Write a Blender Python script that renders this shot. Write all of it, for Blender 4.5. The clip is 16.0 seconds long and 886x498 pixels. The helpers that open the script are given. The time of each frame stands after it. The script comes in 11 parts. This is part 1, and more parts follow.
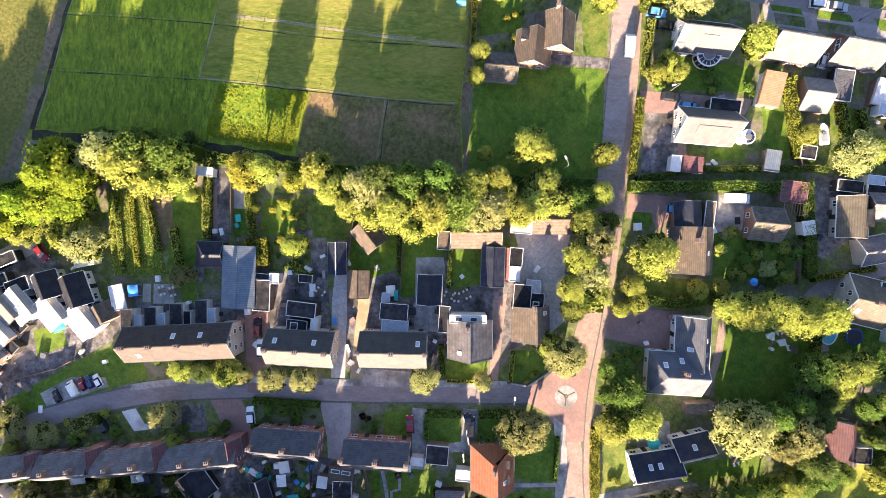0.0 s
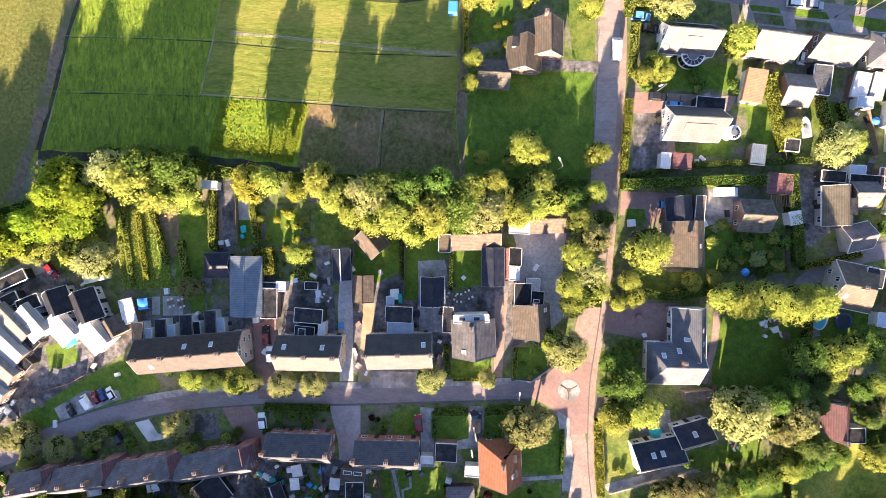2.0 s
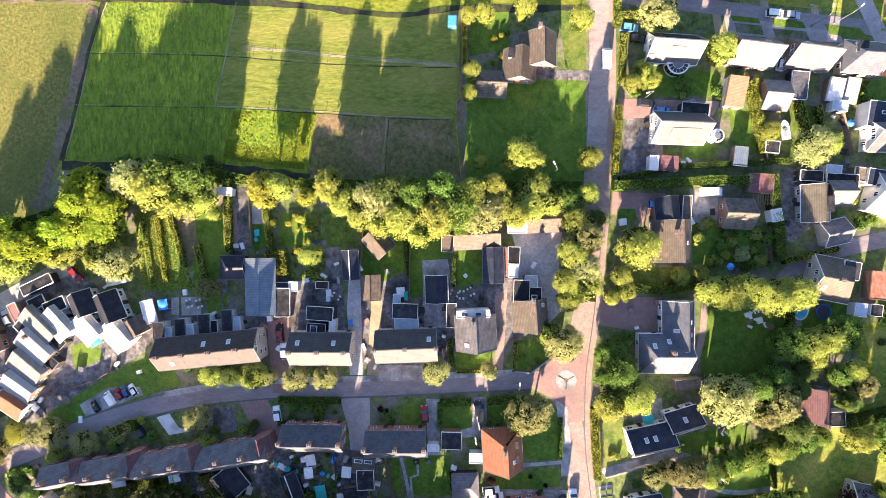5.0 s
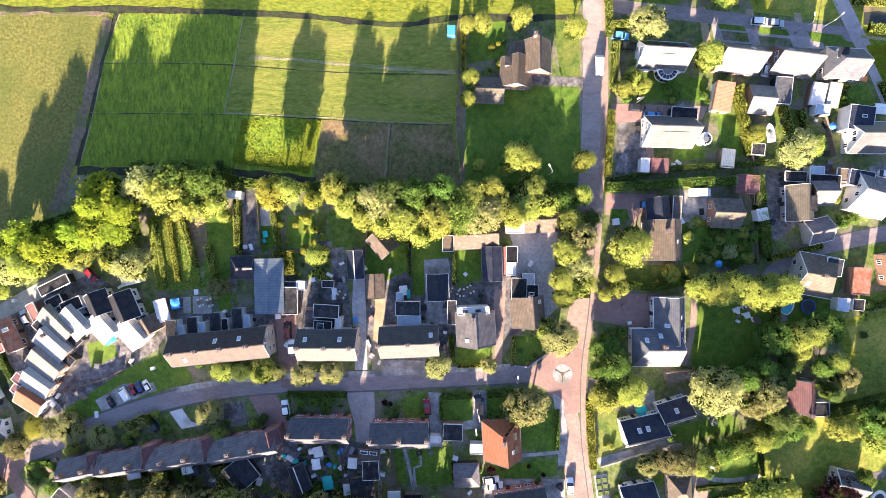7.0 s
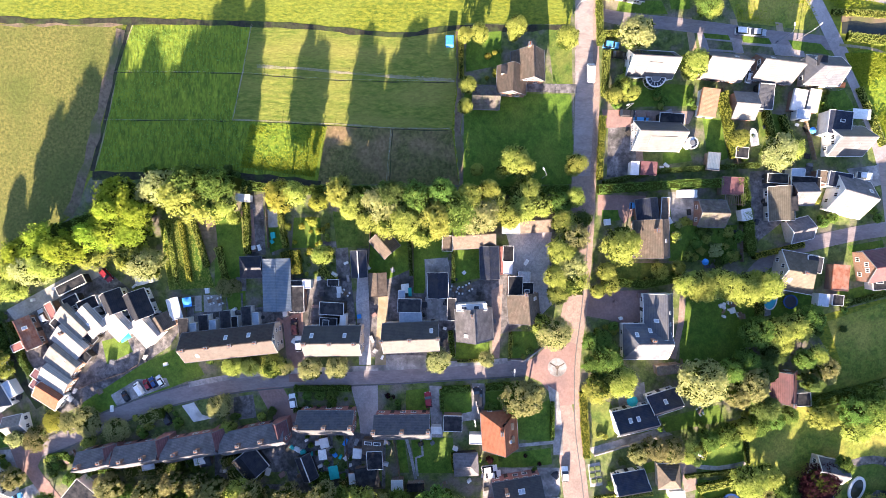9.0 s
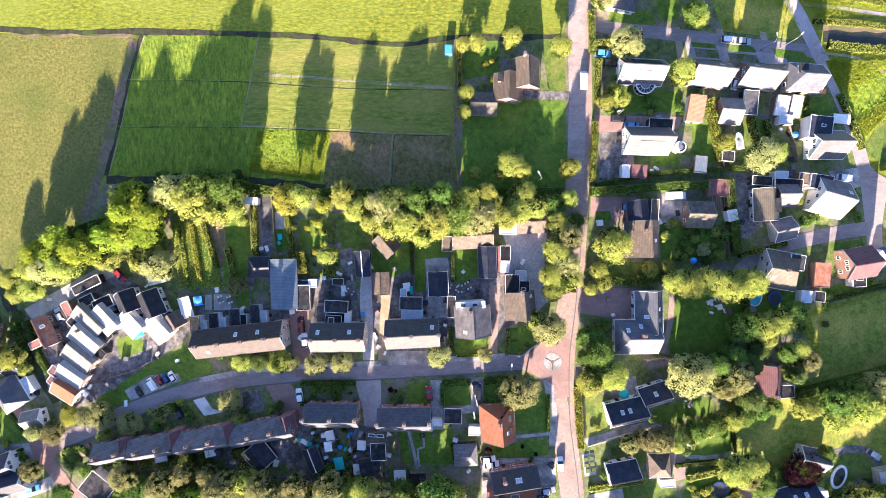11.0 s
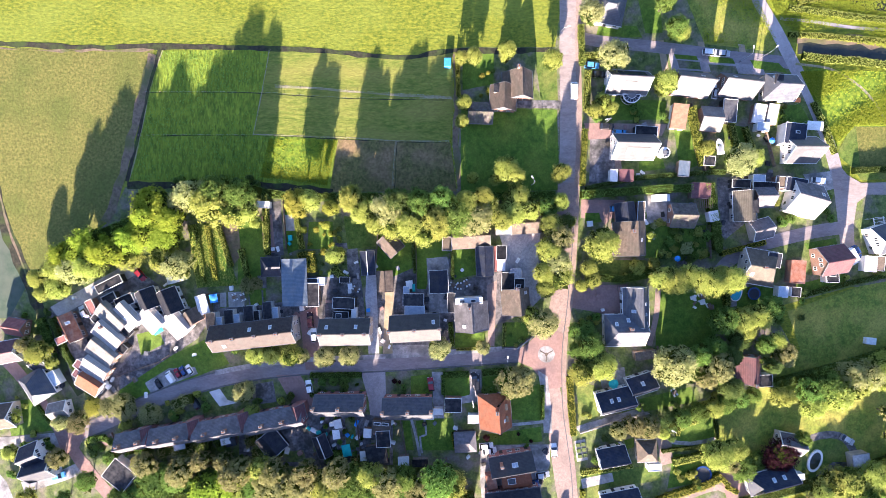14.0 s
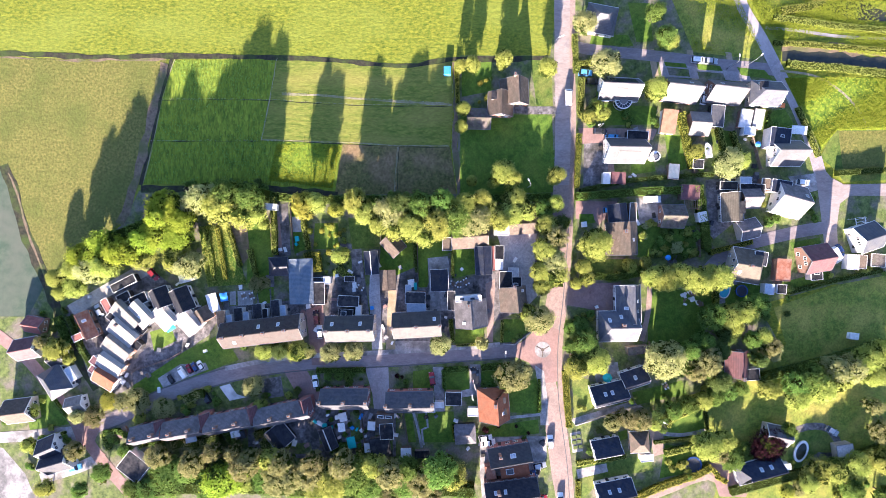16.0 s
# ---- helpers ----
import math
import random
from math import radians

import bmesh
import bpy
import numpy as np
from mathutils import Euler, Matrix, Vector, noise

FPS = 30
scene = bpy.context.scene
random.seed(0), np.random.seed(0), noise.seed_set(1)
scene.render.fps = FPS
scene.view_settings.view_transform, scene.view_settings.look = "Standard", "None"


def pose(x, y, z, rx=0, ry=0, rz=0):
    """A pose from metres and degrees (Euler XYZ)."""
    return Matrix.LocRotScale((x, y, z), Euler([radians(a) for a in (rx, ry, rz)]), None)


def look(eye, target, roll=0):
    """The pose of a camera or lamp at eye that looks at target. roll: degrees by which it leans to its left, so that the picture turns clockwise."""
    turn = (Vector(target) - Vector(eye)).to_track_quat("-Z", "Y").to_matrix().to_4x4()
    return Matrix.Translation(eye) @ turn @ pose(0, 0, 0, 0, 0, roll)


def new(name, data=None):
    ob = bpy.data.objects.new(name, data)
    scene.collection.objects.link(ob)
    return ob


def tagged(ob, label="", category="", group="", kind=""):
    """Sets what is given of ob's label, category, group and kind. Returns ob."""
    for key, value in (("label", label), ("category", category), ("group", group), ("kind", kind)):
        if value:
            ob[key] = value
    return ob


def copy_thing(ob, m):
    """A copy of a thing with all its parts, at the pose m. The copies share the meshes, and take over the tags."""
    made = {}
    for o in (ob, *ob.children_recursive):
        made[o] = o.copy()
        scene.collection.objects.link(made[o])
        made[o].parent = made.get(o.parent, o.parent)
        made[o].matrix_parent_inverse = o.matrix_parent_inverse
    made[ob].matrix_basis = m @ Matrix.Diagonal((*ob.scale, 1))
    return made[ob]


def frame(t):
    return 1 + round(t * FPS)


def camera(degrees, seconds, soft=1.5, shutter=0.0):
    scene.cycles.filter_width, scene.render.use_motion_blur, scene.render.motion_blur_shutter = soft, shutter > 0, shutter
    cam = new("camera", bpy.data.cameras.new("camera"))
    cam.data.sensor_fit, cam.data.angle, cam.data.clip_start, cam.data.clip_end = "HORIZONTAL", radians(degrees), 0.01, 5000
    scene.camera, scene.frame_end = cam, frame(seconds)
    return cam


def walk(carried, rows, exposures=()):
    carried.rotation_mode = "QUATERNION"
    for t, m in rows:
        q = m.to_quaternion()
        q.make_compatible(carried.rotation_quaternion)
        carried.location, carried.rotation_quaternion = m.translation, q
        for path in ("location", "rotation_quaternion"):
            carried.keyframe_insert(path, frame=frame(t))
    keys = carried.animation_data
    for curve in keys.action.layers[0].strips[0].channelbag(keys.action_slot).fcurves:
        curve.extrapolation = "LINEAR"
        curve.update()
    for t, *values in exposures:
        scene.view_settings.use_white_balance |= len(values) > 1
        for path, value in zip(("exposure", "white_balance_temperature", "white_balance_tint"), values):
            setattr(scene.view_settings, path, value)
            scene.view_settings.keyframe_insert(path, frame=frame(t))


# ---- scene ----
cam = camera(84.0, 16.0, soft=0.6)
PATH = [
    (0.0, (-26.41, 34.52, 110.54), (-1.64, 2.18, 4.56)),
    (0.5, (-26.82, 34.46, 110.63), (-1.47, 1.98, 2.65)),
    (1.0, (-27.10, 34.40, 111.38), (-1.39, 1.85, 2.54)),
    (1.5, (-27.32, 34.34, 112.54), (-1.32, 1.72, 2.47)),
    (2.0, (-27.53, 34.29, 113.87), (-1.27, 1.61, 2.40)),
    (2.5, (-27.71, 34.23, 114.99), (-1.23, 1.52, 2.27)),
    (3.0, (-27.86, 34.17, 116.05), (-1.18, 1.48, 2.15)),
    (3.5, (-28.00, 34.14, 117.15), (-1.15, 1.48, 2.00)),
    (4.0, (-28.10, 34.13, 118.30), (-1.17, 1.48, 1.86)),
    (6.5, (-28.43, 34.11, 124.64), (-1.14, 1.43, 1.36)),
    (7.0, (-28.48, 34.13, 125.98), (-1.16, 1.39, 1.29)),
    (7.5, (-28.52, 34.15, 127.40), (-1.14, 1.37, 1.23)),
    (8.0, (-28.57, 34.19, 128.93), (-1.15, 1.33, 1.20)),
    (8.5, (-28.60, 34.25, 130.49), (-1.19, 1.28, 1.10)),
    (9.0, (-28.61, 34.32, 132.01), (-1.22, 1.23, 1.04)),
    (11.5, (-28.70, 34.54, 139.39), (-1.24, 1.09, 0.77)),
    (12.0, (-28.70, 34.56, 140.87), (-1.27, 1.06, 0.71)),
    (12.5, (-28.69, 34.56, 142.38), (-1.27, 1.08, 0.67)),
    (13.0, (-28.67, 34.54, 143.96), (-1.25, 1.09, 0.63)),
    (13.5, (-28.65, 34.51, 145.58), (-1.23, 1.10, 0.61)),
    (14.0, (-28.63, 34.44, 147.16), (-1.15, 1.09, 0.59)),
    (14.5, (-28.60, 34.38, 148.74), (-1.12, 1.09, 0.59)),
    (15.0, (-28.56, 34.31, 150.38), (-1.06, 1.10, 0.54)),
    (15.5, (-28.52, 34.23, 151.99), (-1.02, 1.11, 0.49)),
    (16.0, (-28.46, 34.14, 153.56), (-0.99, 1.15, 0.43)),
]
walk(cam, [(t, pose(*place, *turn)) for t, place, turn in PATH], [(0.0, 2.85, 5850, 25), (6.0, 2.93, 5600, 25), (16.0, 2.86, 5100, 29)])

# ---- world, sun, exposure ----
SUN_EL, SUN_DIR = radians(15.2), Vector((-0.13, -1.0, 0.0)).normalized()
to_sun = Vector((SUN_DIR.x * math.cos(SUN_EL), SUN_DIR.y * math.cos(SUN_EL), math.sin(SUN_EL)))
sun = new("sun", bpy.data.lights.new("sun", "SUN"))
sun.data.energy, sun.data.angle, sun.data.color = 5.0, radians(0.6), (1.0, 0.77, 0.45)
sun.matrix_world = look(to_sun * 400, (0, 0, 0))
world = bpy.data.worlds.new("world")
scene.world = world
world.use_nodes = True
wn = world.node_tree.nodes
sky = wn.new("ShaderNodeTexSky")
sky.sky_type, sky.sun_disc = "NISHITA", False
sky.sun_elevation, sky.sun_rotation = SUN_EL, math.atan2(to_sun.x, to_sun.y)
world.node_tree.links.new(sky.outputs[0], wn["Background"].inputs[0])
wn["Background"].inputs[1].default_value = 0.049


# ---- materials ----
def mat(name, a, b, scale=1.0, rough=0.85, c=None, scale2=0.12, bump=0.3, metal=0.0, stretch=(1, 1, 1), var=0.0,
        bands=0.0, band_axis="Y", spec=0.3, speck=0.0, speck_size=0.8, amount2=1.0, coords="Object"):
    """Two tones by fine noise, a third in broad patches, relief, courses (bands, in metres) and a spread from object to object."""
    m = bpy.data.materials.new(name)
    m.use_nodes = True
    n, l = m.node_tree.nodes, m.node_tree.links
    p = n["Principled BSDF"]
    tc, mp = n.new("ShaderNodeTexCoord"), n.new("ShaderNodeMapping")
    mp.inputs["Scale"].default_value = stretch
    l.new(tc.outputs[coords], mp.inputs[0])
    fine = n.new("ShaderNodeTexNoise")
    fine.inputs["Scale"].default_value, fine.inputs["Detail"].default_value, fine.inputs["Roughness"].default_value = scale, 6, 0.65
    l.new(mp.outputs[0], fine.inputs[0])
    ramp = n.new("ShaderNodeValToRGB")
    ramp.color_ramp.elements[0].position, ramp.color_ramp.elements[1].position = 0.36, 0.64
    ramp.color_ramp.elements[0].color, ramp.color_ramp.elements[1].color = (*a, 1), (*b, 1)
    l.new(fine.outputs[0], ramp.inputs[0])
    out = ramp.outputs[0]
    if c:
        broad = n.new("ShaderNodeTexNoise")
        broad.inputs["Scale"].default_value, broad.inputs["Detail"].default_value = scale2, 4
        l.new(mp.outputs[0], broad.inputs[0])
        r2 = n.new("ShaderNodeMapRange")
        r2.inputs[1].default_value, r2.inputs[2].default_value, r2.inputs[4].default_value = 0.45, 0.66, amount2
        l.new(broad.outputs[0], r2.inputs[0])
        mix = n.new("ShaderNodeMixRGB")
        mix.inputs[2].default_value = (*c, 1)
        l.new(r2.outputs[0], mix.inputs[0]), l.new(out, mix.inputs[1])
        out = mix.outputs[0]
    height = fine.outputs[0]
    if speck:
        vor = n.new("ShaderNodeTexVoronoi")
        vor.inputs["Scale"].default_value = 1 / speck_size
        l.new(mp.outputs[0], vor.inputs[0])
        bw = n.new("ShaderNodeRGBToBW")
        l.new(vor.outputs["Color"], bw.inputs[0])
        sr = n.new("ShaderNodeMapRange")
        sr.inputs[1].default_value, sr.inputs[2].default_value = 0.2, 0.8
        sr.inputs[3].default_value, sr.inputs[4].default_value = 1 - speck, 1 + speck
        l.new(bw.outputs[0], sr.inputs[0])
        vm = n.new("ShaderNodeVectorMath")
        vm.operation = "SCALE"
        l.new(out, vm.inputs[0]), l.new(sr.outputs[0], vm.inputs["Scale"])
        out = vm.outputs[0]
    if bands:
        wave = n.new("ShaderNodeTexWave")
        wave.bands_direction, wave.wave_profile = band_axis, "SAW"
        wave.inputs["Scale"].default_value = 0.314 / bands
        wave.inputs["Distortion"].default_value, wave.inputs["Detail Scale"].default_value = 0.6, 3
        l.new(tc.outputs[coords], wave.inputs[0])
        mul = n.new("ShaderNodeMixRGB")
        mul.blend_type = "MULTIPLY"
        mr = n.new("ShaderNodeMapRange")
        mr.inputs[3].default_value = 0.66
        l.new(wave.outputs[1], mr.inputs[0])
        mul.inputs[0].default_value = 1
        l.new(out, mul.inputs[1]), l.new(mr.outputs[0], mul.inputs[2])
        out, height = mul.outputs[0], wave.outputs[1]
    if var:
        info, hsv = n.new("ShaderNodeObjectInfo"), n.new("ShaderNodeHueSaturation")
        mr = n.new("ShaderNodeMapRange")
        mr.inputs[3].default_value, mr.inputs[4].default_value = 1 - var, 1 + var
        l.new(info.outputs["Random"], mr.inputs[0]), l.new(mr.outputs[0], hsv.inputs["Value"]), l.new(out, hsv.inputs["Color"])
        out = hsv.outputs[0]
    l.new(out, p.inputs["Base Color"])
    p.inputs["Roughness"].default_value, p.inputs["Metallic"].default_value = rough, metal
    p.inputs["Specular IOR Level"].default_value = spec
    if bump:
        bp = n.new("ShaderNodeBump")
        bp.inputs["Strength"].default_value, bp.inputs["Distance"].default_value = bump, 0.12
        l.new(height, bp.inputs["Height"]), l.new(bp.outputs[0], p.inputs["Normal"])
    return m


def leaf_mat(name, a, b, through_light=0.55, hue=0.03):
    """Foliage: a spread of two greens from leaf to leaf and from plant to plant, partly translucent."""
    m = bpy.data.materials.new(name)
    m.use_nodes = True
    n, l = m.node_tree.nodes, m.node_tree.links
    n.remove(n["Principled BSDF"])
    geo, info = n.new("ShaderNodeNewGeometry"), n.new("ShaderNodeObjectInfo")
    mix = n.new("ShaderNodeMixRGB")
    mix.inputs[1].default_value, mix.inputs[2].default_value = (*a, 1), (*b, 1)
    l.new(geo.outputs["Random Per Island"], mix.inputs[0])
    hsv = n.new("ShaderNodeHueSaturation")
    mr, mh = n.new("ShaderNodeMapRange"), n.new("ShaderNodeMapRange")
    mr.inputs[3].default_value, mr.inputs[4].default_value = 0.88, 1.15
    mh.inputs[3].default_value, mh.inputs[4].default_value = 0.5 - hue * 0.3, 0.5 + hue * 0.6
    l.new(info.outputs["Random"], mr.inputs[0]), l.new(info.outputs["Random"], mh.inputs[0])
    l.new(mr.outputs[0], hsv.inputs["Value"]), l.new(mh.outputs[0], hsv.inputs["Hue"]), l.new(mix.outputs[0], hsv.inputs["Color"])
    d, t, s = n.new("ShaderNodeBsdfDiffuse"), n.new("ShaderNodeBsdfTranslucent"), n.new("ShaderNodeMixShader")
    s.inputs[0].default_value = through_light
    l.new(hsv.outputs[0], d.inputs[0]), l.new(hsv.outputs[0], t.inputs[0])
    l.new(d.outputs[0], s.inputs[1]), l.new(t.outputs[0], s.inputs[2])
    l.new(s.outputs[0], n["Material Output"].inputs[0])
    return m


def plain(name, col, rough=0.5, metal=0.0, glow=0.0):
    return mat(name, col, tuple(min(1, v * 1.25 + 0.01) for v in col), 2.0, rough, None, bump=0.05, metal=metal, spec=0.5)


M = {
    # ground
    "meadow": mat("meadow", (0.076, 0.117, 0.005), (0.236, 0.248, 0.015), 1.0, c=(0.196, 0.235, 0.027), scale2=0.05, bump=1.0, stretch=(0.7, 1.3, 1), speck=0.10, speck_size=0.6, amount2=0.6),
    "meadow_dry": mat("meadow_dry", (0.089, 0.100, 0.016), (0.197, 0.184, 0.041), 1.3, c=(0.094, 0.116, 0.018), scale2=0.09, bump=1.0, speck=0.12, speck_size=0.6, amount2=0.75),
    "field_green": mat("field_green", (0.09, 0.145, 0.008), (0.24, 0.30, 0.018), 0.6, c=(0.14, 0.20, 0.012), scale2=0.08, bump=1.0, stretch=(1.4, 0.5, 1), speck=0.22, speck_size=0.6, amount2=0.6),
    "field_crop": mat("field_crop", (0.07, 0.14, 0.006), (0.24, 0.30, 0.012), 0.7, c=(0.12, 0.19, 0.01), scale2=0.15, bump=1.0, speck=0.2, speck_size=0.9, amount2=0.6),
    "field_mown": mat("field_mown", (0.098, 0.140, 0.014), (0.209, 0.225, 0.034), 0.7, c=(0.219, 0.216, 0.041), scale2=0.09, bump=0.8, stretch=(0.5, 1.5, 1), speck=0.12, speck_size=0.5),
    "paddock": mat("paddock", (0.075, 0.085, 0.018), (0.18, 0.155, 0.05), 0.7, c=(0.22, 0.155, 0.075), scale2=0.11, bump=1.0, speck=0.2, speck_size=0.6),
    "lawn": mat("lawn", (0.05, 0.105, 0.007), (0.11, 0.19, 0.014), 0.6, c=(0.14, 0.19, 0.02), scale2=0.12, bump=0.5, amount2=0.6, speck=0.15, speck_size=0.35),
    "pasture": mat("pasture", (0.103, 0.155, 0.017), (0.230, 0.259, 0.032), 0.5, c=(0.303, 0.282, 0.051), scale2=0.13, bump=0.6, speck=0.18, speck_size=0.4),
    "lawn_old": mat("lawn_old", (0.05, 0.098, 0.011), (0.125, 0.172, 0.023), 0.5, c=(0.18, 0.19, 0.04), scale2=0.13, bump=0.6, speck=0.18, speck_size=0.4),
    "garden": mat("garden", (0.055, 0.085, 0.018), (0.16, 0.20, 0.05), 0.6, c=(0.19, 0.165, 0.13), scale2=0.2, bump=1.0, speck=0.15, speck_size=0.5),
    "yard": mat("yard", (0.085, 0.08, 0.082), (0.24, 0.225, 0.222), 0.6, c=(0.05, 0.05, 0.046), scale2=0.2, bump=0.3, speck=0.22, speck_size=0.6),
    "soil": mat("soil", (0.12, 0.09, 0.06), (0.22, 0.17, 0.11), 0.9, c=(0.11, 0.12, 0.04), scale2=0.15, bump=0.8),
    "mud": mat("mud", (0.018, 0.02, 0.012), (0.05, 0.045, 0.028), 0.8, c=(0.05, 0.075, 0.015), scale2=0.2, bump=1.0),
    "reed": mat("reed", (0.20, 0.18, 0.10), (0.34, 0.31, 0.20), 1.5, c=(0.16, 0.18, 0.06), scale2=0.2, bump=1.0),
    "asphalt": mat("asphalt", (0.24, 0.20, 0.183), (0.32, 0.27, 0.247), 0.8, c=(0.33, 0.285, 0.262), scale2=0.1, bump=0.15, stretch=(0.4, 1, 1), speck=0.08, speck_size=0.3),
    "asphalt_side": mat("asphalt_side", (0.205, 0.175, 0.176), (0.262, 0.227, 0.228), 0.8, c=(0.28, 0.247, 0.245), scale2=0.1, bump=0.15, stretch=(0.4, 1, 1), speck=0.08, speck_size=0.3),
    "kerb": mat("kerb", (0.10, 0.095, 0.10), (0.15, 0.14, 0.14), 2.0, bump=0.2),
    "lane": mat("lane", (0.270, 0.243, 0.243), (0.342, 0.310, 0.306), 0.8, c=(0.414, 0.378, 0.369), scale2=0.1, bump=0.15, speck=0.08, speck_size=0.3),
    "clinker": mat("clinker", (0.270, 0.200, 0.163), (0.344, 0.260, 0.219), 0.9, c=(0.233, 0.177, 0.149), scale2=0.14, bump=0.25, speck=0.10, speck_size=0.3),
    "clinker_red": mat("clinker_red", (0.25, 0.16, 0.137), (0.32, 0.21, 0.18), 0.7, c=(0.22, 0.15, 0.135), scale2=0.15, bump=0.2, speck=0.07, speck_size=0.35),
    "paving": mat("paving", (0.27, 0.258, 0.255), (0.42, 0.40, 0.385), 0.7, c=(0.15, 0.148, 0.14), scale2=0.2, bump=0.2, speck=0.14, speck_size=0.6),
    "gravel": mat("gravel", (0.32, 0.315, 0.325), (0.47, 0.455, 0.45), 1.1, c=(0.34, 0.335, 0.33), scale2=0.25, bump=0.4, speck=0.12, speck_size=0.35),
    "slab_pale": mat("slab_pale", (0.34, 0.32, 0.30), (0.44, 0.42, 0.39), 0.8, c=(0.28, 0.27, 0.25), scale2=0.3, bump=0.2, speck=0.08, speck_size=0.4),
    "sand": mat("sand", (0.30, 0.235, 0.15), (0.42, 0.33, 0.22), 1.0, c=(0.22, 0.19, 0.10), scale2=0.2, bump=0.3),
    "pond": mat("pond", (0.02, 0.025, 0.02), (0.035, 0.04, 0.03), 0.5, 0.08, c=(0.05, 0.05, 0.03), scale2=0.1, bump=0.05, spec=0.5),
    "ice_field": mat("ice_field", (0.045, 0.08, 0.05), (0.085, 0.115, 0.075), 0.4, c=(0.10, 0.115, 0.085), scale2=0.05, bump=0.5),
    # roofs
    "roof_slate": mat("roof_slate", (0.018, 0.02, 0.03), (0.038, 0.04, 0.052), 1.3, 0.65, c=(0.065, 0.063, 0.062), scale2=0.5, bump=0.5, bands=0.32, var=0.22, amount2=0.5, spec=0.2),
    "roof_black": mat("roof_black", (0.012, 0.017, 0.036), (0.026, 0.033, 0.058), 1.3, 0.5, c=(0.06, 0.06, 0.06), scale2=0.5, bump=0.4, bands=0.32, var=0.2, amount2=0.5, spec=0.25),
    "roof_blue": mat("roof_blue", (0.105, 0.15, 0.20), (0.16, 0.205, 0.26), 1.0, 0.45, c=(0.21, 0.235, 0.26), scale2=0.3, bump=0.4, bands=0.4, band_axis="X", spec=0.5),
    "roof_grey": mat("roof_grey", (0.124, 0.119, 0.128), (0.202, 0.191, 0.199), 1.2, 0.8, c=(0.111, 0.108, 0.111), scale2=0.4, bump=0.4, bands=0.32, var=0.15),
    "roof_bluegrey": mat("roof_bluegrey", (0.058, 0.066, 0.088), (0.092, 0.10, 0.125), 1.2, 0.65, c=(0.11, 0.112, 0.12), scale2=0.4, bump=0.4, bands=0.32, var=0.15, spec=0.5),
    "roof_rust_dark": mat("roof_rust_dark", (0.042, 0.031, 0.027), (0.072, 0.054, 0.046), 1.3, 0.76, c=(0.06, 0.052, 0.046), scale2=0.5, bump=0.3, bands=0.32, var=0.08, spec=0.35),
    "roof_beige": mat("roof_beige", (0.105, 0.092, 0.07), (0.155, 0.138, 0.107), 1.2, 0.85, c=(0.10, 0.09, 0.07), scale2=0.4, bump=0.4, bands=0.32, var=0.1),
    "roof_lead": mat("roof_lead", (0.05, 0.054, 0.068), (0.088, 0.092, 0.108), 1.3, 0.65, c=(0.10, 0.10, 0.10), scale2=0.5, bump=0.5, bands=0.32, var=0.12, amount2=0.6),
    "roof_glazed": mat("roof_glazed", (0.07, 0.071, 0.08), (0.10, 0.101, 0.11), 1.3, 0.58, c=(0.05, 0.05, 0.052), scale2=0.5, bump=0.25, bands=0.32, var=0.1, amount2=0.6, spec=0.65),
    "roof_worn": mat("roof_worn", (0.028, 0.027, 0.03), (0.05, 0.047, 0.047), 1.3, 0.64, c=(0.062, 0.058, 0.052), scale2=0.5, bump=0.3, bands=0.32, var=0.08, amount2=0.7, spec=0.5),
    "roof_pale": mat("roof_pale", (0.195, 0.185, 0.165), (0.286, 0.267, 0.237), 1.2, 0.8, c=(0.182, 0.172, 0.150), scale2=0.4, bump=0.3, bands=0.32, var=0.12),
    "roof_bright": mat("roof_bright", (0.406, 0.385, 0.354), (0.517, 0.491, 0.454), 1.2, 0.8, c=(0.418, 0.390, 0.343), scale2=0.5, bump=0.3, bands=0.32, var=0.1),
    "roof_tan": mat("roof_tan", (0.095, 0.073, 0.056), (0.165, 0.13, 0.10), 1.2, 0.85, c=(0.10, 0.085, 0.065), scale2=0.4, bump=0.5, bands=0.32, var=0.15),
    "roof_moss": mat("roof_moss", (0.075, 0.062, 0.055), (0.18, 0.158, 0.138), 0.9, 0.85, c=(0.12, 0.12, 0.08), scale2=0.6, bump=0.5, bands=0.32),
    "roof_orange": mat("roof_orange", (0.22, 0.077, 0.036), (0.31, 0.12, 0.06), 1.2, 0.75, c=(0.25, 0.11, 0.06), scale2=0.4, bump=0.5, bands=0.32, var=0.1),
    "roof_apricot": mat("roof_apricot", (0.27, 0.145, 0.085), (0.35, 0.20, 0.125), 1.2, 0.8, c=(0.24, 0.15, 0.10), scale2=0.4, bump=0.4, bands=0.32),
    "roof_red": mat("roof_red", (0.22, 0.08, 0.07), (0.31, 0.125, 0.11), 1.2, 0.7, c=(0.24, 0.11, 0.09), scale2=0.4, bump=0.5, bands=0.32, var=0.1),
    "roof_plum": mat("roof_plum", (0.14, 0.066, 0.068), (0.20, 0.10, 0.105), 1.2, 0.7, c=(0.13, 0.075, 0.08), scale2=0.4, bump=0.5, bands=0.32),
    "roof_maroon": mat("roof_maroon", (0.105, 0.046, 0.052), (0.168, 0.078, 0.085), 1.2, 0.65, c=(0.140, 0.078, 0.078), scale2=0.4, bump=0.5, bands=0.32),
    "felt": mat("felt", (0.014, 0.015, 0.019), (0.034, 0.034, 0.038), 0.9, 0.8, c=(0.075, 0.072, 0.07), scale2=0.5, bump=0.2, spec=0.1, var=0.3, amount2=0.6),
